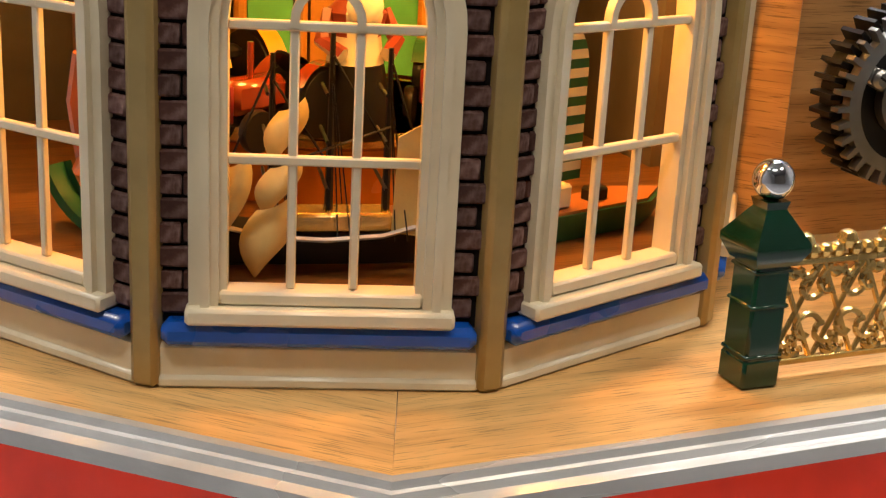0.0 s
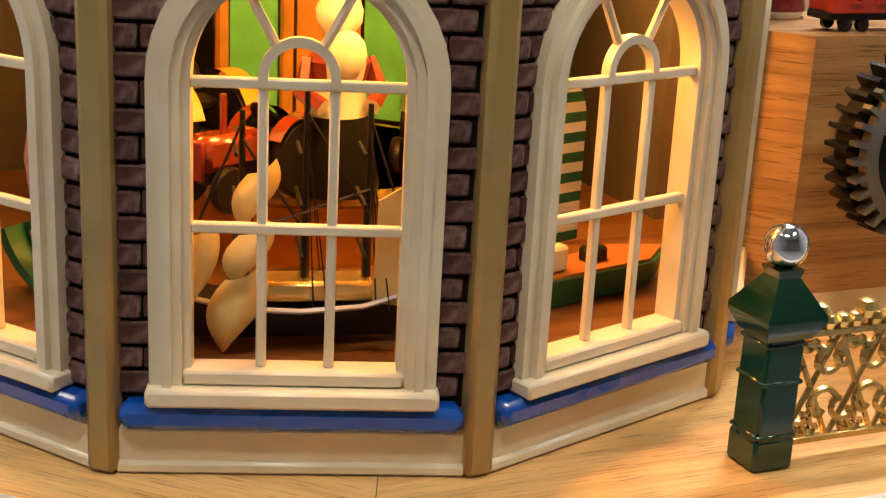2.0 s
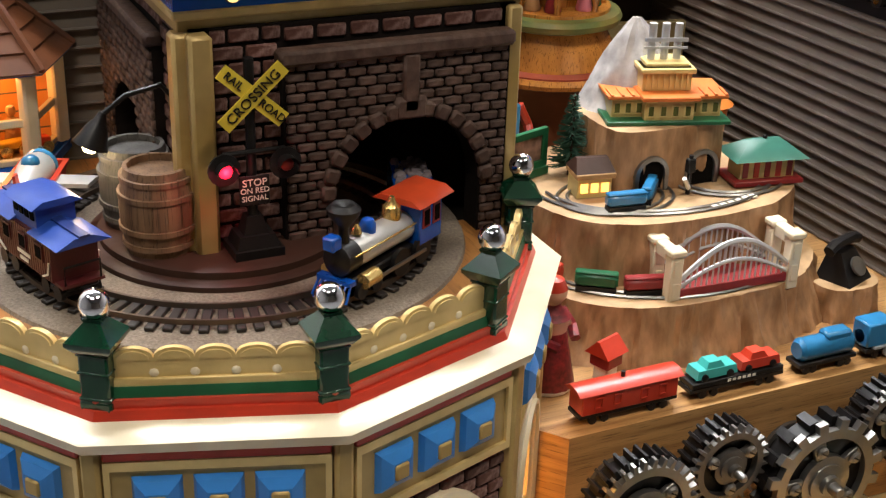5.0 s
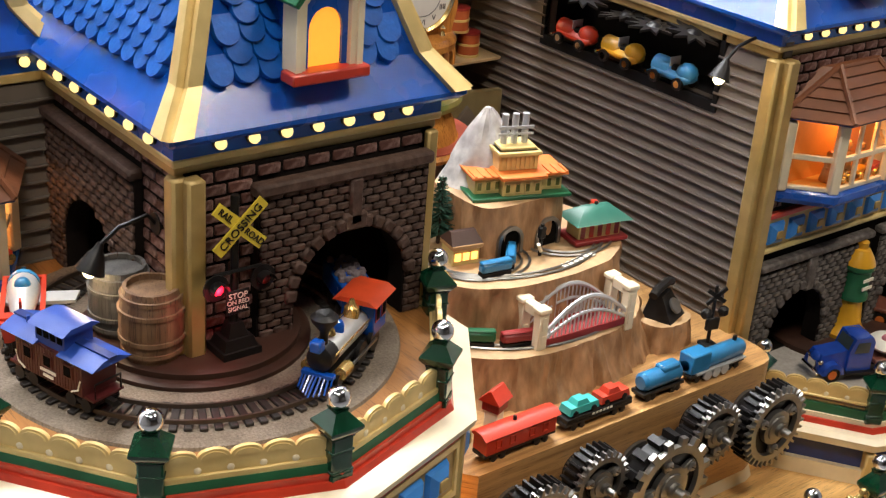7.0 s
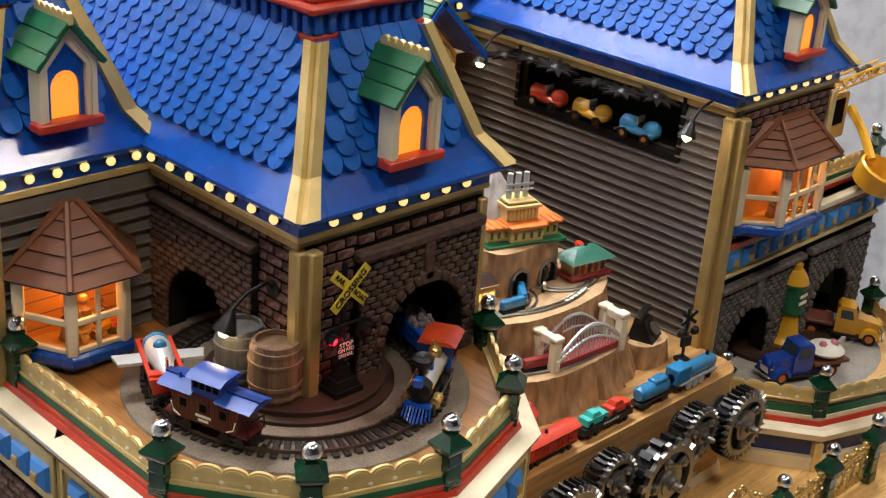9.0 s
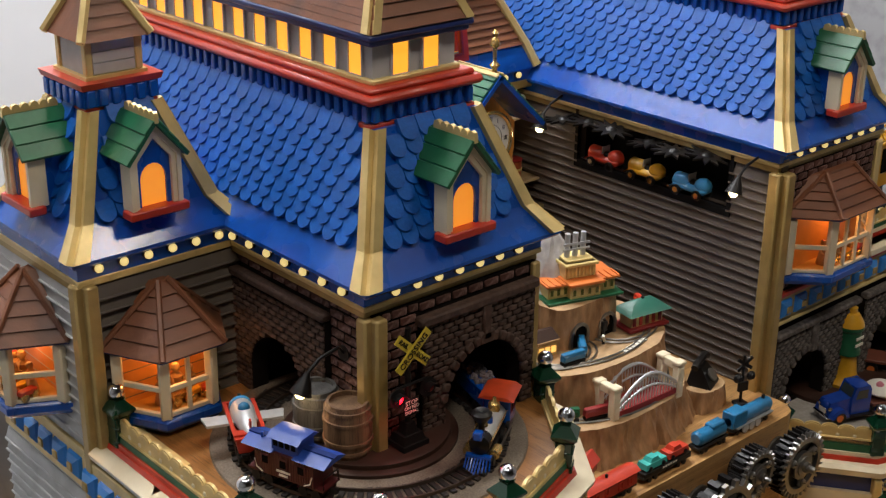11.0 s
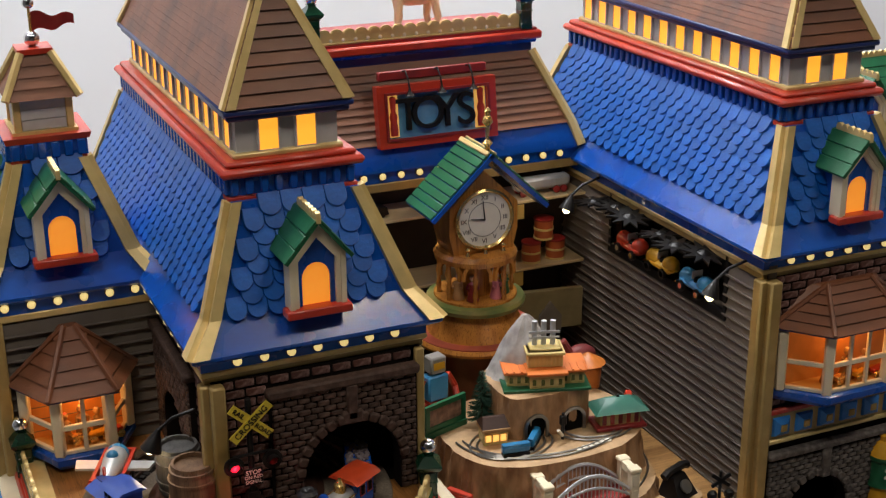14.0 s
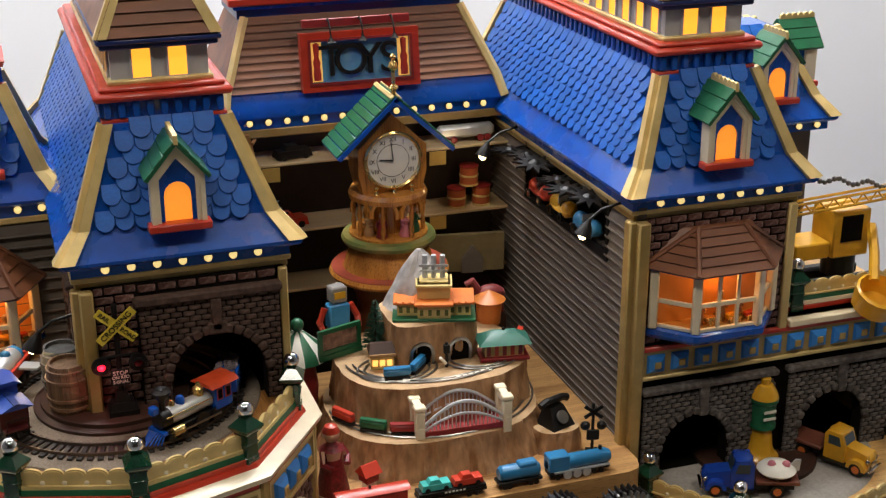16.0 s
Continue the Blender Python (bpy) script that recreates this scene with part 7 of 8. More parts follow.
for sy in (-1, 1):
    for u in (-0.38, -0.28):
        w_ = part("cab_window", Shape().box(u - 0.035, u + 0.035, sy * 0.122 - 0.004, sy * 0.122 + 0.004, 0.21, 0.33), DKRED, cab)
        part("opening", Shape().box(u - 0.024, u + 0.024, sy * 0.126 - 0.003, sy * 0.126 + 0.003, 0.225, 0.315), VOID, w_)
part("cab_roof", Shape().prism([(-0.50, -0.16), (-0.16, -0.16), (-0.16, 0.16), (-0.50, 0.16)], 0.36, 0.395, [(-0.50, -0.10), (-0.16, -0.10), (-0.16, 0.10), (-0.50, 0.10)]), mat("cab_roof_orange", (0.62, 0.07, 0.02), 0.35), eng, "orange red cab roof")
cow = part("cowcatcher", Shape().box(0.35, 0.40, -0.11, 0.11, 0.10, 0.125), BLUE, eng, "blue slatted cowcatcher")
for k in range(9):
    v = -0.10 + 0.2 * k / 8
    part("slat", Shape().tube([(0.38, v, 0.115), (0.53 - abs(v) * 0.9, v * 1.1, 0.02)], 0.008, 5), BLUE, cow)
for sy in (-1, 1):
    for u, r in ((-0.26, 0.078), (-0.06, 0.078), (0.17, 0.045), (0.30, 0.045)):
        wl = part("wheel", Shape(pose(u, sy * 0.105, r, 90, 0, 0)).lathe([(r * 0.75, -0.014), (r, -0.014), (r, 0.014), (r * 0.75, 0.014)], 20), BLACK, eng)
        part("spokes", Shape(pose(u, sy * 0.105, r, 90, 0, 0)).lathe([(r * 0.78, -0.008), (r * 0.78, 0.008), (0, 0.01)], 16), DKRED, wl)
    part("side_rod", Shape().box(-0.28, 0.2, sy * 0.125 - 0.006, sy * 0.125 + 0.006, 0.07, 0.088), STEEL, eng)
    part("cylinder", Shape(pose(0.24, sy * 0.115, 0.10, 0, 90, 0)).lathe([(0.045, -0.06), (0.045, 0.06), (0, 0.06)], 12), BRASS, eng)
    part("handrail", Shape().tube([(-0.22, sy * 0.095, 0.25), (0.34, sy * 0.095, 0.25)], 0.006, 5), BRASS, eng)


def tub(name, deg, paint, label, ln=0.66):
    x, y, z, rz = on_loop(deg)
    t = thing(name, x, y, z, rz, label, "train car", "terrace train")
    bogies(t, ln)
    a, b = ln / 2, 0.13
    o = [(-a, -b), (a, -b), (a, b), (-a, b)]
    i = [(-a + 0.02, -b + 0.02), (a - 0.02, -b + 0.02), (a - 0.02, b - 0.02), (-a + 0.02, b - 0.02)]
    part("floor", Shape().prism([(u * 0.93, v * 0.85) for u, v in o], 0.105, 0.125), paint, t)
    for k in range(4):
        j = (k + 1) % 4
        lo_, hi_ = [(u * 0.93, v * 0.85) for u, v in o], o
        s = Shape().add([(*lo_[k], 0.105), (*lo_[j], 0.105), (*hi_[j], 0.25), (*hi_[k], 0.25), (*[v * 0.9 for v in lo_[k]], 0.12), (*[v * 0.9 for v in lo_[j]], 0.12), (*i[j], 0.25), (*i[k], 0.25)], [(0, 1, 2, 3), (4, 7, 6, 5), (3, 2, 6, 7)])
        part("side", s, paint, t)
    for k in range(4):
        j = (k + 1) % 4
        big = [(-a - .012, -b - .012), (a + .012, -b - .012), (a + .012, b + .012), (-a - .012, b + .012)]
        part("rim", Shape().prism([big[k], big[j], i[j], i[k]], 0.245, 0.262), paint, t)
    return t


x, y, z, rz = on_loop(-16)
ten = thing("coal_tender", x, y, z, rz, "blue coal tender with grey load", "train car", "terrace train")
bogies(ten, 0.5)
part("tank", Shape().box(-0.26, 0.26, -0.12, 0.12, 0.10, 0.27, 0.012), BLUE, ten)
cs = Shape()
for k in range(60):
    cs.ball((rng.uniform(-0.22, 0.22), rng.uniform(-0.09, 0.09), 0.27 + rng.uniform(0, 0.02)), rng.uniform(0.02, 0.032), 6)
tagged(part("coal", cs, mat("coal_grey", (0.16, 0.13, 0.14), 0.7), ten), kind="stuff")

x, y, z, rz = on_loop(197)
cbs = thing("caboose", x, y, z, rz, "maroon wooden caboose with bright blue roof and cupola", "train car", "terrace train")
bogies(cbs, 0.74)
bodyc = part("body", Shape().box(-0.30, 0.30, -0.125, 0.125, 0.105, 0.33), MAROON, cbs)
for k in range(24):
    for sy in (-1, 1):
        part("board", Shape().box(-0.30 + k * 0.025, -0.30 + k * 0.025 + 0.019, sy * 0.129 - 0.004, sy * 0.129 + 0.004, 0.11, 0.325), MAROON, bodyc)
for sy in (-1, 1):
    for u in (-0.18, 0.0, 0.18):
        wn_ = part("window", Shape().box(u - 0.042, u + 0.042, sy * 0.136 - 0.005, sy * 0.136 + 0.005, 0.20, 0.29), MAROON, cbs)
        part("pane", Shape().box(u - 0.03, u + 0.03, sy * 0.141 - 0.003, sy * 0.141 + 0.003, 0.212, 0.278), VOID, wn_)
    for u0, u1, z0 in ((-0.07, 0.07, 0.165), (-0.045, 0.045, 0.13)):
        part("mark", Shape().box(u0, u1, sy * 0.136 - 0.002, sy * 0.136 + 0.002, z0, z0 + 0.02), WHITE, cbs, "white lettering bar")
    for sx in (-1, 1):
        part("grab_rail", Shape().tube([(sx * 0.29, sy * 0.14, 0.22), (sx * 0.27, sy * 0.14, 0.15), (sx * 0.21, sy * 0.14, 0.12)], 0.006, 5), WHITE, cbs)
part("platform", Shape().box(-0.38, 0.38, -0.12, 0.12, 0.095, 0.112), MAROON, cbs)
for sx in (-1, 1):
    part("end_rail", Shape().tube([(sx * 0.375, -0.1, 0.11), (sx * 0.375, -0.1, 0.21), (sx * 0.375, 0.1, 0.21), (sx * 0.375, 0.1, 0.11)], 0.007, 5), BLACK, cbs)
    part("roof", Shape().prism([(*sorted((sx * 0.10, sx * 0.42)),)[:0] or (sx * 0.10, -0.155), (sx * 0.42, -0.155), (sx * 0.42, 0.155), (sx * 0.10, 0.155)][::sx], 0.33, 0.375, [(sx * 0.10, -0.05), (sx * 0.42, -0.05), (sx * 0.42, 0.05), (sx * 0.10, 0.05)][::sx]), CABBLUE, cbs, "bright blue roof")
    part("roof_walk", Shape().box(*sorted((sx * 0.12, sx * 0.43)), -0.03, 0.03, 0.376, 0.388), NAVY, cbs)
cu = part("cupola", Shape().box(-0.13, 0.13, -0.11, 0.11, 0.33, 0.46), CABBLUE, cbs)
for sy in (-1, 1):
    for u in (-0.09, -0.03, 0.03, 0.09):
        part("pane", Shape().box(u - 0.02, u + 0.02, sy * 0.112 - 0.004, sy * 0.112 + 0.004, 0.385, 0.44), VOID, cu)
part("cupola_roof", Shape().prism([(-0.16, -0.145), (0.16, -0.145), (0.16, 0.145), (-0.16, 0.145)], 0.46, 0.495, [(-0.16, -0.08), (0.16, -0.08), (0.16, 0.08), (-0.16, 0.08)]), CABBLUE, cbs, "bright blue cupola roof")
part("chimney", Shape().tube([(0.28, 0.04, 0.36), (0.28, 0.04, 0.42)], 0.012, 6), CABBLUE, cbs)

gon = tub("red_gondola", 156, RED, "glossy red gondola carrying a toy aeroplane")
x, y, z, rz = on_loop(156)
pln = thing("toy_aeroplane", x, y, z + 0.16, rz, "silver and red toy aeroplane with pilot hump", "aeroplane")
part("fuselage", Shape(pose(0, 0, 0.10, 0, 90, 0)).lathe([(0.03, -0.30), (0.07, -0.2), (0.10, 0.0), (0.11, 0.14), (0.09, 0.22), (0.0, 0.24)], 18), SILVERP, pln)
part("wing", Shape().prism([(-0.02, -0.33), (0.12, -0.36), (0.14, 0.36), (-0.02, 0.33)], 0.06, 0.085), SILVERP, pln)
part("tailplane", Shape().prism([(-0.30, -0.14), (-0.22, -0.13), (-0.22, 0.13), (-0.30, 0.14)], 0.10, 0.12), RED, pln)
part("fin", Shape().slab([(-0.30, 0.10), (-0.2, 0.10), (-0.26, 0.24), (-0.31, 0.24)], -0.008, 0.008), RED, pln)
part("cockpit", Shape().ball((0.03, 0, 0.19), 0.055, 12, sz=0.9), TRBLUE, pln)
part("nose", Shape(pose(0.2, 0, 0.10, 0, 90, 0)).lathe([(0.10, 0), (0.105, 0.03), (0.06, 0.07), (0, 0.075)], 18), TOYBLUE, pln)
part("propeller", Shape().box(0.265, 0.275, -0.015, 0.015, 0.0, 0.2), GUN, pln)

# ---- bay windows ----
LITROOM = glow("lit_orange_room", (1.0, 0.24, 0.02), 0.10, (0.55, 0.20, 0.04))


def bay_window(m, wall, front, depth, z0, ze, zt, label, grid=1, ridge=0.05):
    """A three-sided bay: blue base, cream posts, lit toys, brown plank roof. m: x along the wall, -y outward."""
    t = thing("bay_window", label=label, category="bay window", group="bay windows")
    t.matrix_basis = Matrix.LocRotScale(m.translation * D, m.to_quaternion(), None)
    P = [(-wall, 0.0), (-front, -depth), (front, -depth), (wall, 0.0)]
    grow = lambda d: [(-wall - d, 0.0), (-front - d * 0.6, -depth - d), (front + d * 0.6, -depth - d), (wall + d, 0.0)]
    part("base", Shape().prism(grow(0.03), z0 - 0.05, z0, grow(0.07)).prism(grow(0.07), z0, z0 + 0.06, grow(0.07)).prism(grow(0.05), z0 + 0.06, z0 + 0.08, grow(0.03)), BLUE, t, "glossy blue base")
    part("floor", Shape().prism(grow(-0.02), z0 + 0.08, z0 + 0.1), HONEY, t)
    for i, (x, y) in enumerate(P):
        yy = y if 0 < i < 3 else -0.05
        part("post", Shape(pose(x, yy, 0, 0, 0, (-25, -25, 25, 25)[i])).box(-0.05, 0.05, -0.04, 0.05, z0 + 0.07, ze, 0.015), CREAM, t, "cream post")
    for p, q in zip(P, P[1:]):
        mm = facing(p, q)
        w = math.dist(p, q) / 2 - 0.04
        zm = z0 + 0.08 + (ze - z0 - 0.08) * 0.48
        part("transom", Shape(mm).box(-w, w, -0.02, 0.02, zm - 0.025, zm + 0.025, 0.006), CREAM, t)
        part("frame_rail", Shape(mm).box(-w, w, -0.015, 0.03, z0 + 0.08, z0 + 0.12, 0.006), CREAM, t)
        for g_ in range(grid if p[1] == q[1] else 0):
            u = -w + 2 * w * (g_ + 1) / (grid + 1)
            part("mullion", Shape(mm).box(u - 0.02, u + 0.02, -0.018, 0.02, z0 + 0.1, ze, 0.006), CREAM, t)
    part("room", Shape().box(-wall + 0.02, wall - 0.02, -0.02, -0.008, z0 + 0.09, ze), LITROOM, t, "glowing orange backing")
    part("head", Shape().prism(grow(0.0), ze, ze + 0.05), NAVY, t)
    g0, apex = grow(0.13), [(-ridge, -0.06), (ridge, -0.06)]
    e = [(*v, ze + 0.04) for v in g0]
    a = [(-ridge, -0.10, zt), (ridge, -0.10, zt)]
    part("eave", Shape().prism(g0, ze + 0.03, ze + 0.055), NAVY, t)
    roof = part("roof", Shape().add(e + a + [(-ridge * 1.5, 0, zt), (ridge * 1.5, 0, zt)], [(0, 1, 4), (1, 2, 5, 4), (2, 3, 5), (0, 4, 6), (3, 7, 5), (4, 5, 7, 6), (0, 3, 2, 1)]), BROWN, t, "brown plank roof")
    for (b0, b1, t0, t1) in ((e[0], e[1], a[0], a[0]), (e[1], e[2], a[0], a[1]), (e[2], e[3], a[1], a[1])):
        b0, b1, t0, t1 = (Vector(v) for v in (b0, b1, t0, t1))
        nn = (b1 - b0).cross((t0 + t1) / 2 - b0).normalized() * 0.022
        for k in range(5):
            v0, v1 = k / 5, (k + 0.9) / 5
            A_, B_, C_, D_ = b0.lerp(t0, v0), b1.lerp(t1, v0), b1.lerp(t1, v1), b0.lerp(t0, v1)
            part("plank", Shape().add([A_ + nn, B_ + nn, C_ + nn * 0.3, D_ + nn * 0.3, A_, B_, C_, D_], [(0, 1, 2, 3), (0, 4, 5, 1), (1, 5, 6, 2), (3, 2, 6, 7), (0, 3, 7, 4)]), BROWN, roof)
    for b, t_ in ((e[1], a[0]), (e[2], a[1]), (e[0], a[0]), (e[3], a[1])):
        part("hip", Shape().tube([Vector(b) + Vector((0, -0.01, 0.02)), Vector(t_) + Vector((0, -0.01, 0.02))], 0.028, 6), BROWN, roof)
    if ridge > 0.1:
        part("hip", Shape().tube([a[0], a[1]], 0.028, 6), BROWN, roof)
    # toys on show
    for k, u in enumerate((-0.5, 0.05, 0.55)):
        x = u * front * 1.2
        figure("toy_bear", *[(m @ Vector((x, -depth * 0.45, z0 + 0.1)))[i] for i in range(3)], 20 * k, 0.30 if k != 1 else 0.36, TAN, TAN, (RED, TAN, BEIGE)[k], "small tan toy bear in the lit bay window")
        tr_ = thing("toy_wagon", *[(m @ Vector((x + 0.12, -depth * 0.68, z0 + 0.1)))[i] for i in range(3)], 15, "small brass toy wagon in the lit window", "toy")
        part("body", Shape().box(-0.09, 0.09, -0.04, 0.04, 0.05, 0.10, 0.008), (BRASS, YELLOW, RED)[k], tr_)
        wheels(tr_, (-0.06, 0.06), 0.04, 0.045, 0, BRASS)
    p = m @ Vector((0, -depth * 0.5, ze - 0.06))
    bulb_light("bay_lamp", p, 0.11, (1.0, 0.42, 0.10), 0.012)
    return t


bay_window(Matrix.Translation((-1.12, wy - 0.04, 0)), 0.48, 0.24, 0.44, 2.64, 3.29, 3.86, "grey-wall bay window with brown roof and orange light")
bay_window(Matrix.Translation((wx - 0.04, 4.42, 0)) @ Matrix.Rotation(radians(-90), 4, "Z"), 0.48, 0.24, 0.44, 2.64, 3.29, 3.86, "side bay window with brown roof and orange light")
bay_window(Matrix.Translation((6.39, by - 0.01, 0)), 0.73, 0.38, 0.36, 2.60, 3.33, 3.77, "wide bay window with brown roof and toy display", 2, 0.28)

# ---- clock tower ----
ck = thing("clock_tower", 3.57, 4.42, 0.13, 0, "carved honey wood tower clock with green gabled roof", "clock")
part("column", Shape().lathe([(0.5, 1.25), (0.45, 1.4), (0.40, 2.0), (0.5, 2.36)], 28), mat("column_dark", (0.16, 0.05, 0.02), 0.35), ck)
part("base_ring", Shape().lathe([(0.60, 2.34), (0.72, 2.38), (0.74, 2.42), (0.72, 2.46), (0.6, 2.47)], 40), CLOCKWOOD, ck)
part("track_ring", Shape().lathe([(0.71, 2.46), (0.71, 2.475), (0.57, 2.475), (0.57, 2.46)], 40), mat("ring_red", (0.35, 0.06, 0.03), 0.4), ck)
part("drum", Shape().lathe([(0.56, 2.46), (0.52, 2.62), (0.44, 2.76)], 36), CLOCKWOOD, ck)
part("gallery", Shape().lathe([(0.44, 2.76), (0.56, 2.80), (0.58, 2.85), (0.56, 2.89), (0.50, 2.90), (0, 2.90)], 40), mat("gallery_green", (0.12, 0.15, 0.04), 0.35, dark=(0.3, 0.22, 0.06)), ck, "green gold gallery ring")
part("stage", Shape().lathe([(0.48, 2.90), (0.48, 2.925), (0, 2.925)], 36), CLOCKWOOD, ck)
for a in (20, 65, 115, 160, 200, 245, 295, 340):
    x, y = 0.42 * math.cos(radians(a)), 0.42 * math.sin(radians(a))
    part("baluster", Shape().lathe([(0.03, 2.92), (0.022, 2.97), (0.034, 3.02), (0.02, 3.1), (0.034, 3.2), (0.02, 3.28), (0.034, 3.36), (0.022, 3.42)], 8, (x, y, 0)), CLOCKWOOD, ck)
part("core", Shape().lathe([(0.2, 2.92), (0.2, 3.42)], 20), CLOCKWOOD, ck)
part("arcade", Shape().lathe([(0.47, 3.36), (0.48, 3.42), (0.45, 3.47), (0.0, 3.47)], 36), CLOCKWOOD, ck)
for k in range(4):
    part("arch", Shape(pose(0, 0, 0, 0, 0, -45 + 45 * k - 22)).ring(arch(0.17, 3.26, 3.2, 10), arch(0.13, 3.26, 3.2, 10), -0.45, -0.41, closed=False), CLOCKWOOD, ck)
part("case", Shape().slab([(-0.36, 3.45), (0.36, 3.45), (0.42, 3.7), (0.42, 4.02), (0.0, 4.42), (-0.42, 4.02), (-0.42, 3.7)], -0.22, 0.22), CLOCKWOOD, ck, "honey wood case")
fp = pose(0, -0.225, 3.86, 90, 0, 0)
part("bezel", Shape(fp).lathe([(0.345, 0), (0.36, 0.03), (0.335, 0.05), (0.315, 0.03), (0.315, 0)], 48), BRASS, ck, "brass bezel")
dial = part("dial", Shape(fp).lathe([(0.32, 0.0), (0.32, 0.015), (0, 0.015)], 48), DIAL, ck, "white dial")
part("chapter_ring", Shape(fp).lathe([(0.20, 0.016), (0.20, 0.019), (0.195, 0.019), (0.195, 0.016)], 40), BLACK, dial)
for k, rn in enumerate(("XII", "I", "II", "III", "IIII", "V", "VI", "VII", "VIII", "IX", "X", "XI")):
    a = radians(90 - 30 * k)
    letters("numeral", rn, 0.075, BLACK, dial, fp @ pose(0.255 * math.cos(a), 0.255 * math.sin(a), 0.018, 0, 0, 0), 0.003)
for ang, ln, w in ((96, 0.23, 0.008), (172, 0.17, 0.011)):
    a = radians(ang)
    part("hand_pointer", Shape(fp).tube([(0, 0, 0.026), (ln * math.cos(a), ln * math.sin(a), 0.026)], w, 5, w * 0.5), BLACK, dial)
for x in (-0.22, 0, 0.22):
    part("drop_finial", Shape().lathe([(0.0, 0), (0.03, 0.03), (0.015, 0.07), (0.035, 0.1), (0.0, 0.13)], 10, (x, -0.27, 3.44)), BRASS, ck)
for sx in (-1, 1):
    m = pose(0, 0, 4.66, 0, sx * 43, 0)
    rf_ = part("roof_slope", Shape(m).box(*sorted((0, sx * 0.98)), -0.42, 0.30, -0.05, 0.0), BLUE, ck, "blue roof edge")
    for k in range(9):
        u0, u1 = 0.01 + k * 0.108, 0.108 + k * 0.108
        part("roof_plank", Shape(m).box(*sorted((sx * u0, sx * u1)), -0.40, 0.32, 0.0, 0.03 - 0.001 * k, 0.006), GREENM, rf_)
    part("ridge_trim", Shape(m).box(*sorted((0, sx * 0.06)), -0.41, 0.32, 0.02, 0.045, 0.01), PALEGOLD, rf_)
part("finial", Shape().lathe([(0.03, 4.6), (0.03, 4.72), (0.06, 4.76), (0.02, 4.8), (0.025, 4.95), (0.06, 4.99), (0.045, 5.05), (0.02, 5.07), (0.04, 5.12), (0, 5.16)], 14, (0, -0.30, 0)), BRASS, ck)
for k, (a, c1_, lab) in enumerate(((-70, PINK, "clock dancer figure in a pink dress"), (-35, GREENM, "clock dancer figure in green"), (-120, DKRED, "clock dancer figure in red"), (-150, TAN, "clock dancer figure in brown"))):
    x, y = 0.33 * math.cos(radians(a)), 0.33 * math.sin(radians(a))
    figure("clock_figurine", 3.57 + x, 4.42 + y, 3.056, a + 90, 0.32, c1_, BEIGE, TAN, lab)

# ---- sign on the brown roof ----
tilt = math.degrees(math.atan2(ty - ey - 0.16, tz - zr0))
sgn = thing("toys_sign", 3.535, 5.40, 4.60, 0, "red framed blue sign reading TOYS with lamps", "sign")
ms_ = pose(0, 0, 0, -8, 0, 0)
# board blue is lightened to carry the glow of the sign lamps
part("board", Shape(ms_).box(-0.73, 0.73, -0.04, 0.03, 0.0, 0.68, 0.01), mat("lit_sign_blue", (0.10, 0.30, 0.50), 0.35, dark=(0.25, 0.42, 0.58)), sgn, "blue board, lightened as if lit by its lamps")
part("frame", Shape(ms_).ring([(-0.75, -0.02), (0.75, -0.02), (0.75, 0.70), (-0.75, 0.70)], [(-0.64, 0.08), (0.64, 0.08), (0.64, 0.60), (-0.64, 0.60)], -0.10, 0.03), RED, sgn, "red frame")
part("frame_edge", Shape(ms_).ring([(-0.66, 0.06), (0.66, 0.06), (0.66, 0.62), (-0.66, 0.62)], [(-0.63, 0.09), (0.63, 0.09), (0.63, 0.59), (-0.63, 0.59)], -0.12, -0.09), DKRED, sgn)
for k, ch in enumerate("TOYS"):
    letters("letter", ch, 0.54, BLACK, sgn, ms_ @ pose(-0.37 + 0.245 * k, -0.075, 0.33, 90, 0, 0), 0.05)
for sx in (-1, 1):
    sol = part("toy_soldier", Shape(ms_).lathe([(0.045, 0.12), (0.05, 0.2), (0.04, 0.28), (0.05, 0.34), (0.03, 0.40), (0.035, 0.46), (0.04, 0.56), (0, 0.58)], 10, (sx * 0.555, -0.07, 0)), RED, sgn, "red and gold soldier shape")
    part("panel", Shape(ms_).box(sx * 0.555 - 0.07, sx * 0.555 + 0.07, -0.05, -0.042, 0.1, 0.58), glow("sign_amber", (1.0, 0.5, 0.1), 0.8) if sx < 0 else bpy.data.materials["sign_amber"], sgn)
part("lamp_rail", Shape(ms_).box(-0.70, 0.66, -0.06, 0.02, 0.76, 0.86, 0.01), DKRED, sgn)
for x in (-0.4, 0.0, 0.4):
    part("lamp_arm", Shape(ms_).tube([(x, -0.03, 0.84), (x, -0.14, 0.86), (x, -0.22, 0.76), (x, -0.24, 0.66)], 0.012, 6), BLACK, sgn)
    part("lamp_shade", Shape(ms_).lathe([(0.015, 0.08), (0.02, 0.05), (0.06, 0.0), (0.055, 0.0), (0.0, 0.04)], 12, (x, -0.24, 0.58)), BLACK, sgn)
rr = thing("roof_horse", MID, 6.35, 5.68, 0, "pale carved horse standing on the sign roof", "statue")
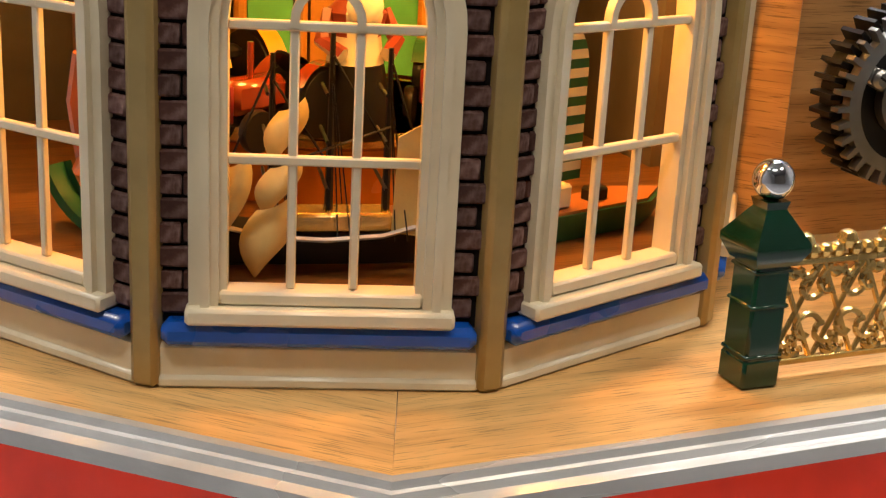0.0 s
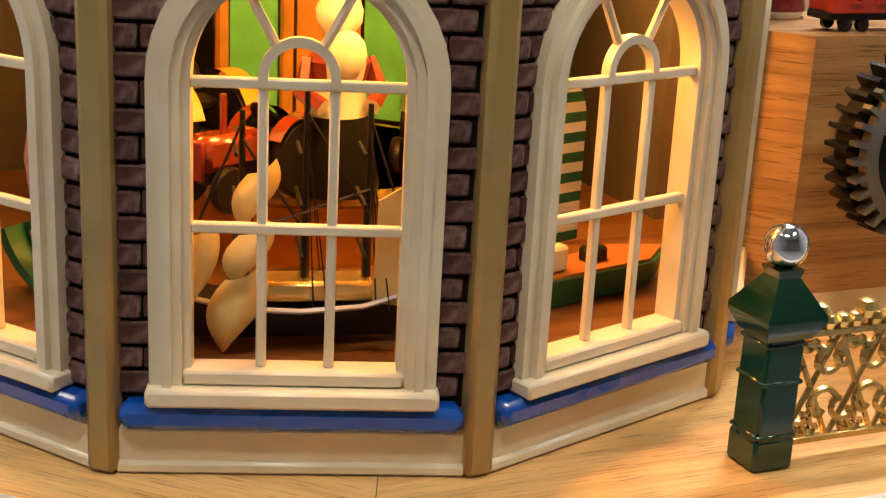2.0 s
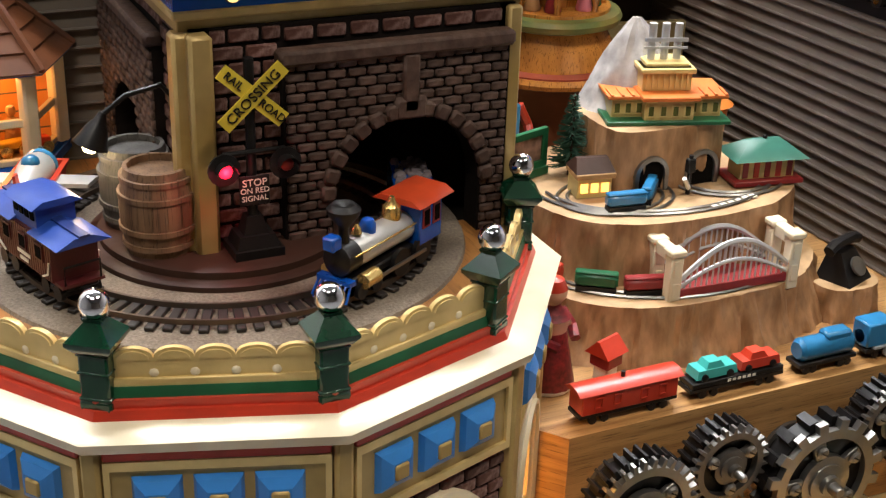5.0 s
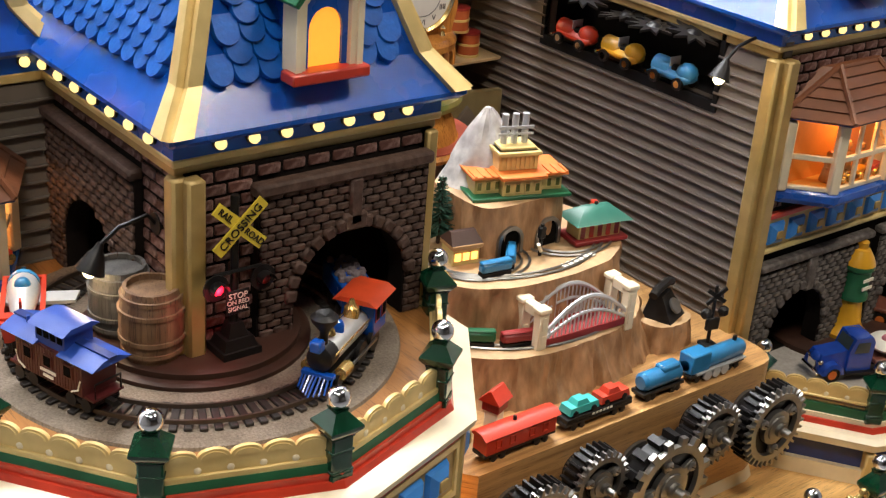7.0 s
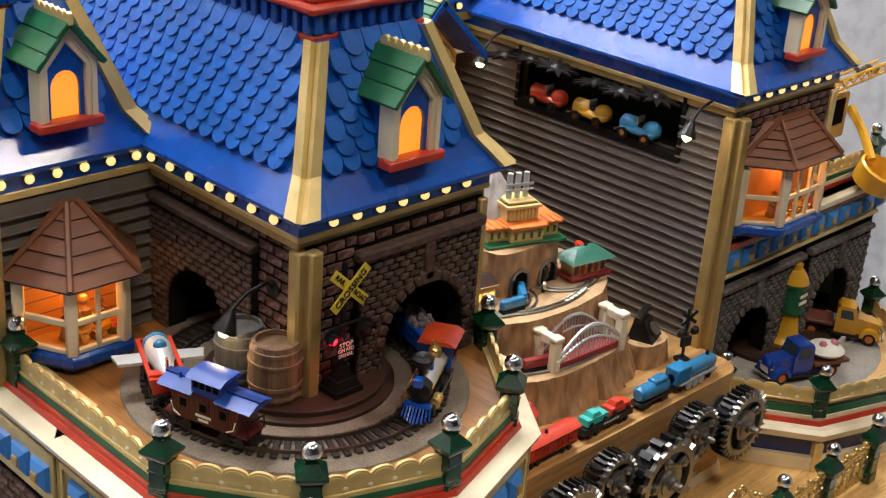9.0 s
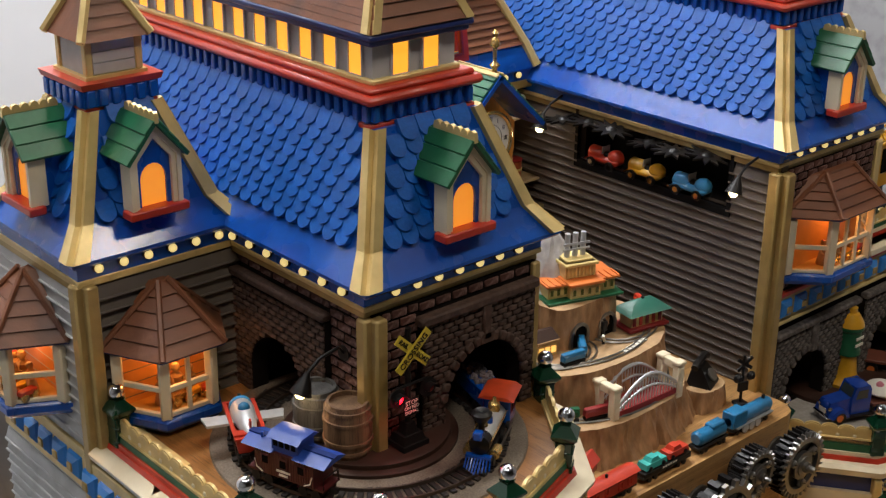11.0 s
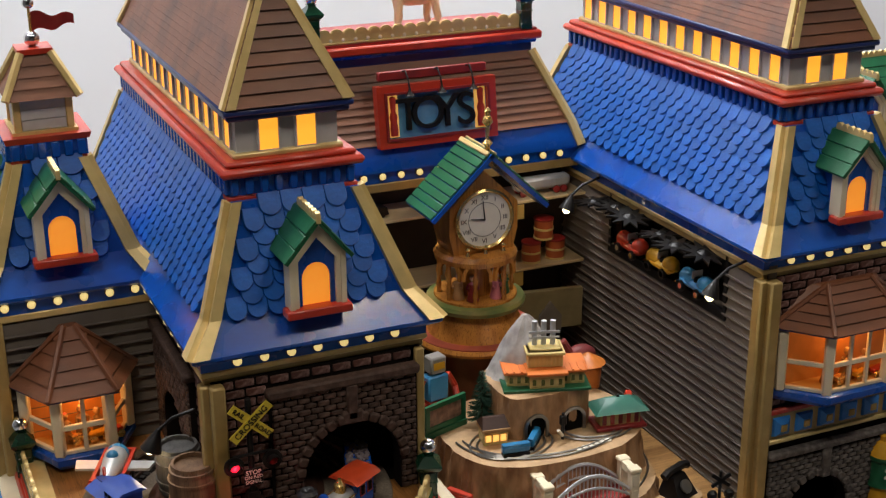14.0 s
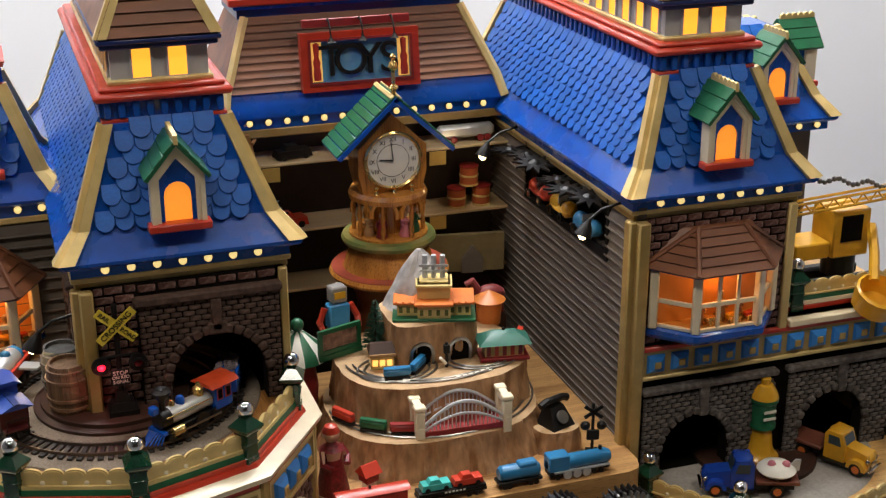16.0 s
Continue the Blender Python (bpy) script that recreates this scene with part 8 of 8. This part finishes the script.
part("body", Shape().ball((0, 0, 0.5), 0.2, 14, sx=1.7, sz=0.8).tube([(-0.22, -0.08, 0.45), (-0.25, -0.08, 0.2), (-0.22, -0.08, 0)], 0.06, 8, 0.035).tube([(-0.2, 0.08, 0.45), (-0.16, 0.08, 0.2), (-0.2, 0.08, 0)], 0.06, 8, 0.035).tube([(0.22, -0.08, 0.45), (0.28, -0.08, 0.2), (0.24, -0.08, 0)], 0.06, 8, 0.035).tube([(0.22, 0.08, 0.45), (0.2, 0.08, 0.2), (0.24, 0.08, 0)], 0.06, 8, 0.035).tube([(-0.3, 0, 0.55), (-0.42, 0, 0.8), (-0.5, 0, 0.78)], 0.09, 8, 0.05), CREAM, rr)

# ---- shelves behind ----
for x, y, c_ in ((2.05, 5.38, TAN), (4.15, 5.38, BEIGE)):
    figure("shelf_doll", x, y, 3.78 if c_ is TAN else 2.90, 0, 0.55, c_, BEIGE, SAIL, "soft toy in a straw hat on the shelf" if c_ is TAN else "blue dressed soft doll on the shelf")
can = thing("drum_tin", 4.78, 5.35, 2.90, 0, "orange printed toy tin on the shelf", "tin", "toy tins")
part("can", Shape().lathe([(0.12, 0), (0.12, 0.26), (0, 0.26)], 18), mat("tin_orange", (0.42, 0.10, 0.03), 0.35), can)
for z in (0.0, 0.12, 0.24):
    part("band", Shape().lathe([(0.125, z), (0.128, z + 0.025), (0.1, z + 0.03)], 18), BUTTER if z < 0.2 else DKRED, can)
for x, z in ((5.12, 2.90), (4.95, 3.185)):
    copy_thing(can, pose(x * D, 5.35 * D, z * D))
mini_car("toy_roadster", 2.62, 5.35, 3.78, 10, BLACK, "black toy roadster on the shelf", 1.8)
mini_car("toy_racer", 2.5, 5.3, 2.90, 10, RED, "red toy racing car on the shelf", 2.0)
sg2 = thing("toy_coach", 4.9, 5.35, 3.78, 0, "silver toy coach on the shelf", "toy")
part("body", Shape().box(-0.38, 0.38, -0.08, 0.08, 0.06, 0.22, 0.04), SILVERP, sg2)
wheels(sg2, (-0.28, -0.18, 0.18, 0.28), 0.045, 0.075, 0, DKRED)
for x, z in ((4.45, 3.56), (4.45, 2.69), (2.3, 3.56)):
    tg = thing("shelf_tag", x, 5.14, z, 0, "small yellow card tag hung on the shelf", "tag", "shelf tags")
    part("card", Shape().box(-0.11, 0.11, -0.01, 0.0, 0, 0.18), mat("card_yellow", (0.5, 0.33, 0.08), 0.6) if z == 3.56 and x > 3 else bpy.data.materials["card_yellow"], tg)
dh = thing("toy_shop_front", 4.85, 5.0, 2.10, -10, "olive toy house front with pointed gable", "toy house")
part("wall", Shape().box(-0.55, 0.45, 0.0, 0.08, 0.0, 0.52, 0.01), mat("olive_wall", (0.26, 0.21, 0.10), 0.5), dh)
part("gable", Shape().slab([(-0.12, 0.0), (0.16, 0.0), (0.16, 0.2), (0.02, 0.38), (-0.12, 0.2)], -0.05, 0.0), mat("grey_gable", (0.2, 0.17, 0.14), 0.5), dh)
rb = thing("toy_robot", 2.68, 3.55, 2.05, 10, "blue and red tin toy robot", "robot")
part("torso", Shape().box(-0.13, 0.13, -0.08, 0.08, 0.2, 0.5, 0.02), TOYBLUE, rb)
part("head", Shape().box(-0.10, 0.10, -0.08, 0.08, 0.52, 0.72, 0.02), mat("robot_grey", (0.3, 0.28, 0.26), 0.4), rb)
for sx in (-1, 1):
    part("arm", Shape().tube([(sx * 0.16, 0, 0.46), (sx * 0.24, -0.02, 0.3), (sx * 0.22, -0.1, 0.2)], 0.04, 8), RED, rb)
    part("leg", Shape().box(sx * 0.07 - 0.05, sx * 0.07 + 0.05, -0.07, 0.07, 0.0, 0.2, 0.015), RED, rb)
part("face", Shape().box(-0.07, 0.07, -0.09, -0.08, 0.58, 0.66), YELLOW, rb)
bb = thing("green_billboard", 2.56, 3.02, 2.135, 18, "green framed toy billboard", "billboard")
part("frame", Shape().ring([(-0.28, 0.06), (0.28, 0.06), (0.28, 0.36), (-0.28, 0.36)], [(-0.23, 0.11), (0.23, 0.11), (0.23, 0.31), (-0.23, 0.31)], -0.02, 0.02), GREENM, bb)
part("panel", Shape().box(-0.24, 0.24, 0.0, 0.01, 0.1, 0.32), mat("poster_mixed", (0.25, 0.14, 0.10), 0.5, vary=0.6, scale=120), bb)
part("foot", Shape().box(-0.28, 0.28, -0.04, 0.04, 0, 0.06), GREENM, bb)
ca = thing("toy_carousel", 2.12, 3.20, 1.26, 0, "red and green toy carousel with striped top", "carousel")
part("base", Shape().lathe([(0.28, 0), (0.30, 0.1), (0.26, 0.25), (0.0, 0.26)], 24), mat("carousel_gold", (0.5, 0.22, 0.03), 0.35), ca)
part("body", Shape().lathe([(0.2, 0.26), (0.22, 0.5), (0.18, 0.8)], 20), DKRED, ca)
for k in range(12):
    part("canopy_gore", Shape().lathe([(0.34, 0.85), (0.30, 0.95), (0.08, 1.15), (0.0, 1.18)], 2, (0, 0, 0), 30 * k, 30 * k + 30), GREENM if k % 2 else WHITE, ca)
part("knob", Shape().ball((0, 0, 1.24), 0.08, 12), GREENM, ca)
og = thing("orange_spinning_top", 4.50, 3.40, 2.10, 0, "orange tin cone toy", "toy")
part("cone", Shape().lathe([(0.14, 0), (0.16, 0.28), (0.20, 0.3), (0.0, 0.42)], 20), mat("cone_orange", (0.6, 0.18, 0.03), 0.4), og)
part("stem", Shape().tube([(0, 0, -0.84), (0, 0, 0.02)], 0.05, 8), CHOC, og)
rh = thing("red_rocking_horse", 4.72, 3.95, 1.26, 0, "red toy horse on a stand", "toy")
part("stand", Shape().box(-0.2, 0.2, -0.1, 0.1, 0, 0.7, 0.02), CHOC, rh)
part("body", Shape().ball((0, 0, 0.95), 0.13, 12, sx=1.6).tube([(-0.15, 0, 1.0), (-0.24, 0, 1.16), (-0.32, 0, 1.12)], 0.06, 8, 0.04).tube([(-0.12, 0, 0.9), (-0.14, 0, 0.7)], 0.035, 6).tube([(0.14, 0, 0.9), (0.16, 0, 0.7)], 0.035, 6), mat("horse_red", (0.28, 0.05, 0.05), 0.5), rh)

# ---- cars in the wall opening ----
def pedal_car(y, paint, label):
    t = thing("pedal_car", bxl - 0.02, y, HOLE[2] + 0.0, 90, label, "toy car", "pedal cars")
    part("body", Shape().box(-0.24, 0.24, -0.10, 0.10, 0.06, 0.16, 0.04), paint, t)
    part("hood", Shape(pose(0.12, 0, 0.15, 0, 90, 0)).lathe([(0.06, -0.12), (0.09, -0.08), (0.09, 0.1), (0.04, 0.14)], 14), paint, t)
    part("tail", Shape().ball((-0.16, 0, 0.16), 0.10, 12, sx=1.1, sz=0.9), paint, t)
    part("seat", Shape().ball((-0.04, 0, 0.17), 0.07, 10, sz=0.5), BLACK, t)
    part("windshield", Shape().box(0.0, 0.012, -0.07, 0.07, 0.18, 0.27, 0.004), SILVERP, t)
    part("bumper", Shape().tube([(0.27, -0.1, 0.07), (0.28, 0, 0.07), (0.27, 0.1, 0.07)], 0.012, 6), CHROME, t)
    for u in (-0.15, 0.15):
        for sy in (-1, 1):
            w_ = part("wheel", Shape(pose(u, sy * 0.105, 0.06, 90, 0, 0)).lathe([(0.03, -0.018), (0.06, -0.018), (0.06, 0.018), (0.03, 0.018)], 16), BLACK, t)
            part("hub", Shape(pose(u, sy * 0.108, 0.06, 90, 0, 0)).lathe([(0.034, -0.018), (0.034, 0.018), (0, 0.02)], 12), CHROME, w_)


pedal_car(4.05, RED, "red pedal car toy on the wall ledge")
pedal_car(3.40, YELLOW, "yellow pedal car toy on the wall ledge")
pedal_car(2.72, TOYBLUE, "blue pedal car toy on the wall ledge")


def spiky(parent, x, y, z, r, turn, tip):
    """A black plate with long pointed teeth round a holed hub, hung nearly flat."""
    n = 11
    out = [((r if i % 2 else r * 0.5) * math.cos(math.pi * i / n + turn), (r if i % 2 else r * 0.5) * math.sin(math.pi * i / n + turn)) for i in range(2 * n)]
    inn = [(r * 0.3 * math.cos(math.pi * i / n + turn), r * 0.3 * math.sin(math.pi * i / n + turn)) for i in range(2 * n)]
    pl = part("star_plate", Shape(pose(x, y, z, 90 + tip, 0, 0)).ring(out, inn, -0.012, 0.012), BLACK, parent)
    part("hub", Shape(pose(x, y, z, tip, 0, 0)).lathe([(0.0, -0.02), (r * 0.32, -0.02), (r * 0.32, 0.0), (r * 0.12, 0.04), (0.0, 0.04)], 14), BLACK, pl)


ft = thing("black_star_mobile", bxl, 3.4, 3.90, 0, "black openwork star shaped plates hung before the opening", "ornament")
for k, y in enumerate((-0.95, -0.55, -0.1, 0.4, 0.85, 1.2)):
    spiky(ft, -0.14 - 0.10 * (k % 2), y, -0.03 * (k % 3), 0.27, 0.3 * k, 10 - 8 * (k % 3))
    part("hanger", Shape().tube([(0.0, y, -0.02), (-0.14 - 0.10 * (k % 2), y, -0.03 * (k % 3))], 0.012, 5), BLACK, ft)
lf = thing("black_star_mobile", axr, 4.5, 3.62, 0, "black openwork star shaped plates on the tower side", "ornament")
for k, (x, y, z) in enumerate(((0.24, 0.3, 0.0), (0.36, -0.1, -0.2), (0.30, 0.65, -0.22), (0.22, -0.45, 0.02))):
    spiky(lf, x, y, z, 0.32, 0.4 * k, 14 - 9 * (k % 3))
    part("hanger", Shape().tube([(0.0, y, z), (x, y, z)], 0.012, 5), BLACK, lf)

# ---- truck terrace ----
pump = thing("gas_pump", 7.13, 1.44, 0.82, 0, "round green and yellow vintage gas pump", "gas pump")
pump.scale = (1.1, 1.1, 1.1)
part("foot", Shape().lathe([(0.19, 0), (0.20, 0.04), (0.16, 0.08), (0.13, 0.14), (0.105, 0.34), (0.11, 0.38)], 20), YELLOW, pump)
part("cylinder", Shape().lathe([(0.14, 0.38), (0.14, 0.42), (0.125, 0.44), (0.13, 0.66), (0.15, 0.68), (0.15, 0.72)], 20), GREENM, pump, "green cylinder")
part("top", Shape().lathe([(0.15, 0.72), (0.13, 0.78), (0.08, 0.86), (0.05, 0.87), (0.055, 0.93), (0, 0.95)], 20), YELLOW, pump, "yellow dome")
for z in (0.5, 0.58):
    part("mark", Shape().box(-0.07, 0.07, -0.137, -0.127, z, z + 0.03), WHITE, pump)


def truck(x, y, rz, paint, label, load=False, k=1.0):
    t = thing("toy_truck", x, y, 0.752, rz, label, "truck", "toy trucks")
    sl_ = lambda pts, y0, y1: Shape(pose(0, 0, 0)).slab([(u * k, v * k) for u, v in pts], y0 * k, y1 * k)
    part("hood", sl_([(0.14, 0.10), (0.44, 0.10), (0.45, 0.22), (0.42, 0.27), (0.14, 0.31)], -0.10, 0.10), paint, t)
    part("nose", Shape().ball((0.42 * k, 0, 0.19 * k), 0.10 * k, 14, sx=0.5, sz=0.85), paint, t)
    part("cab", sl_([(-0.10, 0.10), (0.16, 0.10), (0.16, 0.30), (0.11, 0.44), (-0.07, 0.45), (-0.10, 0.40)], -0.135, 0.135), paint, t)
    part("roof", Shape().ball((0.015 * k, 0, 0.43 * k), 0.12 * k, 14, sx=0.95, sz=0.35, sy=1.1), WHITE if "white" in label else paint, t)
    gl = bpy.data.materials.get("truck_glass") or mat("truck_glass", (0.05, 0.07, 0.08), 0.08)
    for sy in (-1, 1):
        part("side_window", sl_([(-0.05, 0.29), (0.11, 0.29), (0.08, 0.40), (-0.05, 0.40)], sy * 0.137 - 0.003, sy * 0.137 + 0.003), gl, t)
        for u, r in ((0.32, 0.085), (-0.36, 0.085)):
            w_ = part("wheel", Shape(pose(u * k, sy * 0.135 * k, r * k, 90, 0, 0)).lathe([(0.045 * k, -0.03 * k), (0.08 * k, -0.03 * k), (0.085 * k, 0), (0.08 * k, 0.03 * k), (0.045 * k, 0.03 * k)], 20), BLACK, t, "black tyre")
            part("hub", Shape(pose(u * k, sy * 0.14 * k, r * k, 90, 0, 0)).lathe([(0.047 * k, -0.026 * k), (0.047 * k, 0.026 * k), (0, 0.03 * k)], 14), ORANGE, w_)
        part("fender", Shape(pose(0.32 * k, sy * 0.13 * k, 0.09 * k, 90, 0, 0)).lathe([(0.075 * k, -0.05 * k), (0.12 * k, -0.045 * k), (0.12 * k, 0.045 * k), (0.075 * k, 0.05 * k)], 12, a0=0, a1=180), paint, t)
        part("running_board", Shape().box(-0.14 * k, 0.2 * k, sy * 0.15 * k - 0.03, sy * 0.15 * k + 0.03, 0.08 * k, 0.1 * k), BLACK, t)
        part("headlight", Shape().ball((0.43 * k, sy * 0.10 * k, 0.2 * k), 0.03 * k, 10), CHROME, t)
    part("windscreen", Shape().add([(0.163 * k, -0.11 * k, 0.315 * k), (0.163 * k, 0.11 * k, 0.315 * k), (0.123 * k, 0.10 * k, 0.42 * k), (0.123 * k, -0.10 * k, 0.42 * k)], [(0, 1, 2, 3)]), gl, t)
    part("grille", Shape().box(0.455 * k, 0.47 * k, -0.07 * k, 0.07 * k, 0.12 * k, 0.2 * k, 0.006), CHROME, t)
    part("bumper", Shape().box(0.46 * k, 0.49 * k, -0.15 * k, 0.15 * k, 0.08 * k, 0.115 * k, 0.008), CHROME, t)
    part("chassis", Shape().box(-0.56 * k, 0.42 * k, -0.08 * k, 0.08 * k, 0.07 * k, 0.12 * k), BLACK, t)
    part("bed", Shape().box(-0.60 * k, -0.12 * k, -0.17 * k, 0.17 * k, 0.17 * k, 0.215 * k, 0.008), mat("bed_brown", (0.16, 0.05, 0.03), 0.45) if "bed_brown" not in bpy.data.materials else bpy.data.materials["bed_brown"], t, "brown plank bed")
    if load:
        mm = Matrix.LocRotScale(Vector(t.matrix_basis.translation), t.matrix_basis.to_quaternion(), None)
        c = mm @ (Vector((-0.36 * k, 0, 0.215 * k)) * D) / D
        s_ = thing("toy_spaceship", *c, rz, "white and silver toy spaceship on the truck bed", "toy")
        part("hull", Shape().lathe([(0.06, 0), (0.2, 0.05), (0.22, 0.08), (0.18, 0.12), (0.06, 0.15), (0, 0.15)], 20), WHITE, s_)
        for u in (-0.1, 0.06):
            part("dome", Shape().ball((u, 0.02, 0.14), 0.05, 10), PINK, s_)
        part("fin", Shape().slab([(-0.25, 0.06), (-0.12, 0.08), (-0.2, 0.2), (-0.26, 0.2)], -0.01, 0.01), SILVERP, s_)
    return t


truck(6.62, 0.95, 158, mat("truck_blue", (0.015, 0.065, 0.40), 0.25, coat=0.5), "dark blue toy flatbed truck with orange hubs", True, 1.0)
truck(7.98, 1.15, -62, YELLOW, "bright yellow toy truck leaving the garage arch", False, 1.0)

# ---- upper terrace of the garage side ----
ptr = [(7.60, 1.72), (9.0, 1.72)]
for x, y in ptr:
    copy_thing(post_t, pose(x * D, y * D, 2.50 * D))
scallop("scalloped_fence", ptr[0], ptr[1], 2.70, 7, LABF)
for z0, z1, me in ((2.50, 2.56, RED), (2.56, 2.62, CREAM), (2.62, 2.68, GREENM)):
    part("step", Shape().box(bxr + 0.05, 9.05, 1.68, 1.80, z0, z1, 0.008), me, towB)
ex = thing("toy_crane", 8.55, 2.3, 2.50, 0, "orange yellow toy excavator crane with lattice boom", "crane")
part("track", Shape().box(-0.5, 0.4, -0.28, -0.12, 0.0, 0.16, 0.04), BLACK, ex)
part("track", Shape().box(-0.5, 0.4, 0.12, 0.28, 0.0, 0.16, 0.04), BLACK, ex)
part("cab", Shape().box(-0.28, 0.22, -0.26, 0.2, 0.42, 1.0, 0.02), YELLOW, ex)
part("cab_window", Shape().box(-0.18, 0.10, -0.272, -0.262, 0.62, 0.94), VOID, ex)
part("turntable", Shape().lathe([(0.2, 0.14), (0.2, 0.42)], 18), BLACK, ex)
part("counterweight", Shape().box(-0.75, -0.28, -0.22, 0.2, 0.42, 0.62, 0.02), YELLOW, ex)
bo = Shape()
for dy in (-0.06, 0.06):
    for dz in (0.0, 0.12):
        bo.tube([(-0.85, dy - 0.25, 1.05 + dz), (0.9, dy - 0.25, 1.15 + dz)], 0.018, 5)
for k in range(18):
    u = -0.85 + 1.75 * k / 18
    bo.tube([(u, -0.31, 1.05 + 0.1 * k / 18 + (0.12 if k % 2 else 0)), (u + 0.1, -0.31, 1.06 + 0.1 * k / 18 + (0 if k % 2 else 0.12))], 0.012, 4)
part("boom", bo, YELLOW, ex, "yellow lattice boom")
ch_ = Shape()
for k in range(26):
    ch_.ball((-0.8 + 0.065 * k, -0.25, 1.48 - 0.012 * k + 0.03 * math.sin(k)), 0.035, 6)
part("chain", ch_, GUN, ex)
part("dipper", Shape().tube([(0.2, -0.3, 0.8), (0.05, -0.6, 0.6), (-0.1, -0.85, 0.35)], 0.06, 6), YELLOW, ex)
part("bucket", Shape(pose(-0.12, -0.88, 0.0, 25, 0, 0)).lathe([(0.12, 0), (0.26, 0.08), (0.28, 0.32), (0.25, 0.34), (0.2, 0.12), (0, 0.1)], 14), YELLOW, ex, "yellow bucket")
rw = thing("far_wing", label="blue roofed corner wing beyond the garage tower", category="house")
part("wall", Shape().box(7.5, 9.1, 3.9, 5.6, 2.3, 4.1), GREY, rw)
mansard(rw, 8.31, 7.35, 9.3, 3.62, 5.5, 4.15, 5.22, 0.62, 7, 7, left=False)
dormer(rw, 8.4, 3.68, 4.42)
dormer(rw, 9.3, 4.55, 4.42, 90)
part("fascia", Shape().box(7.5, 9.2, 3.69, 5.4, 3.98, 4.12), BLUE, rw)
bulbs(rw, [7.7 + i * 0.265 for i in range(6)], 3.69, 4.055)
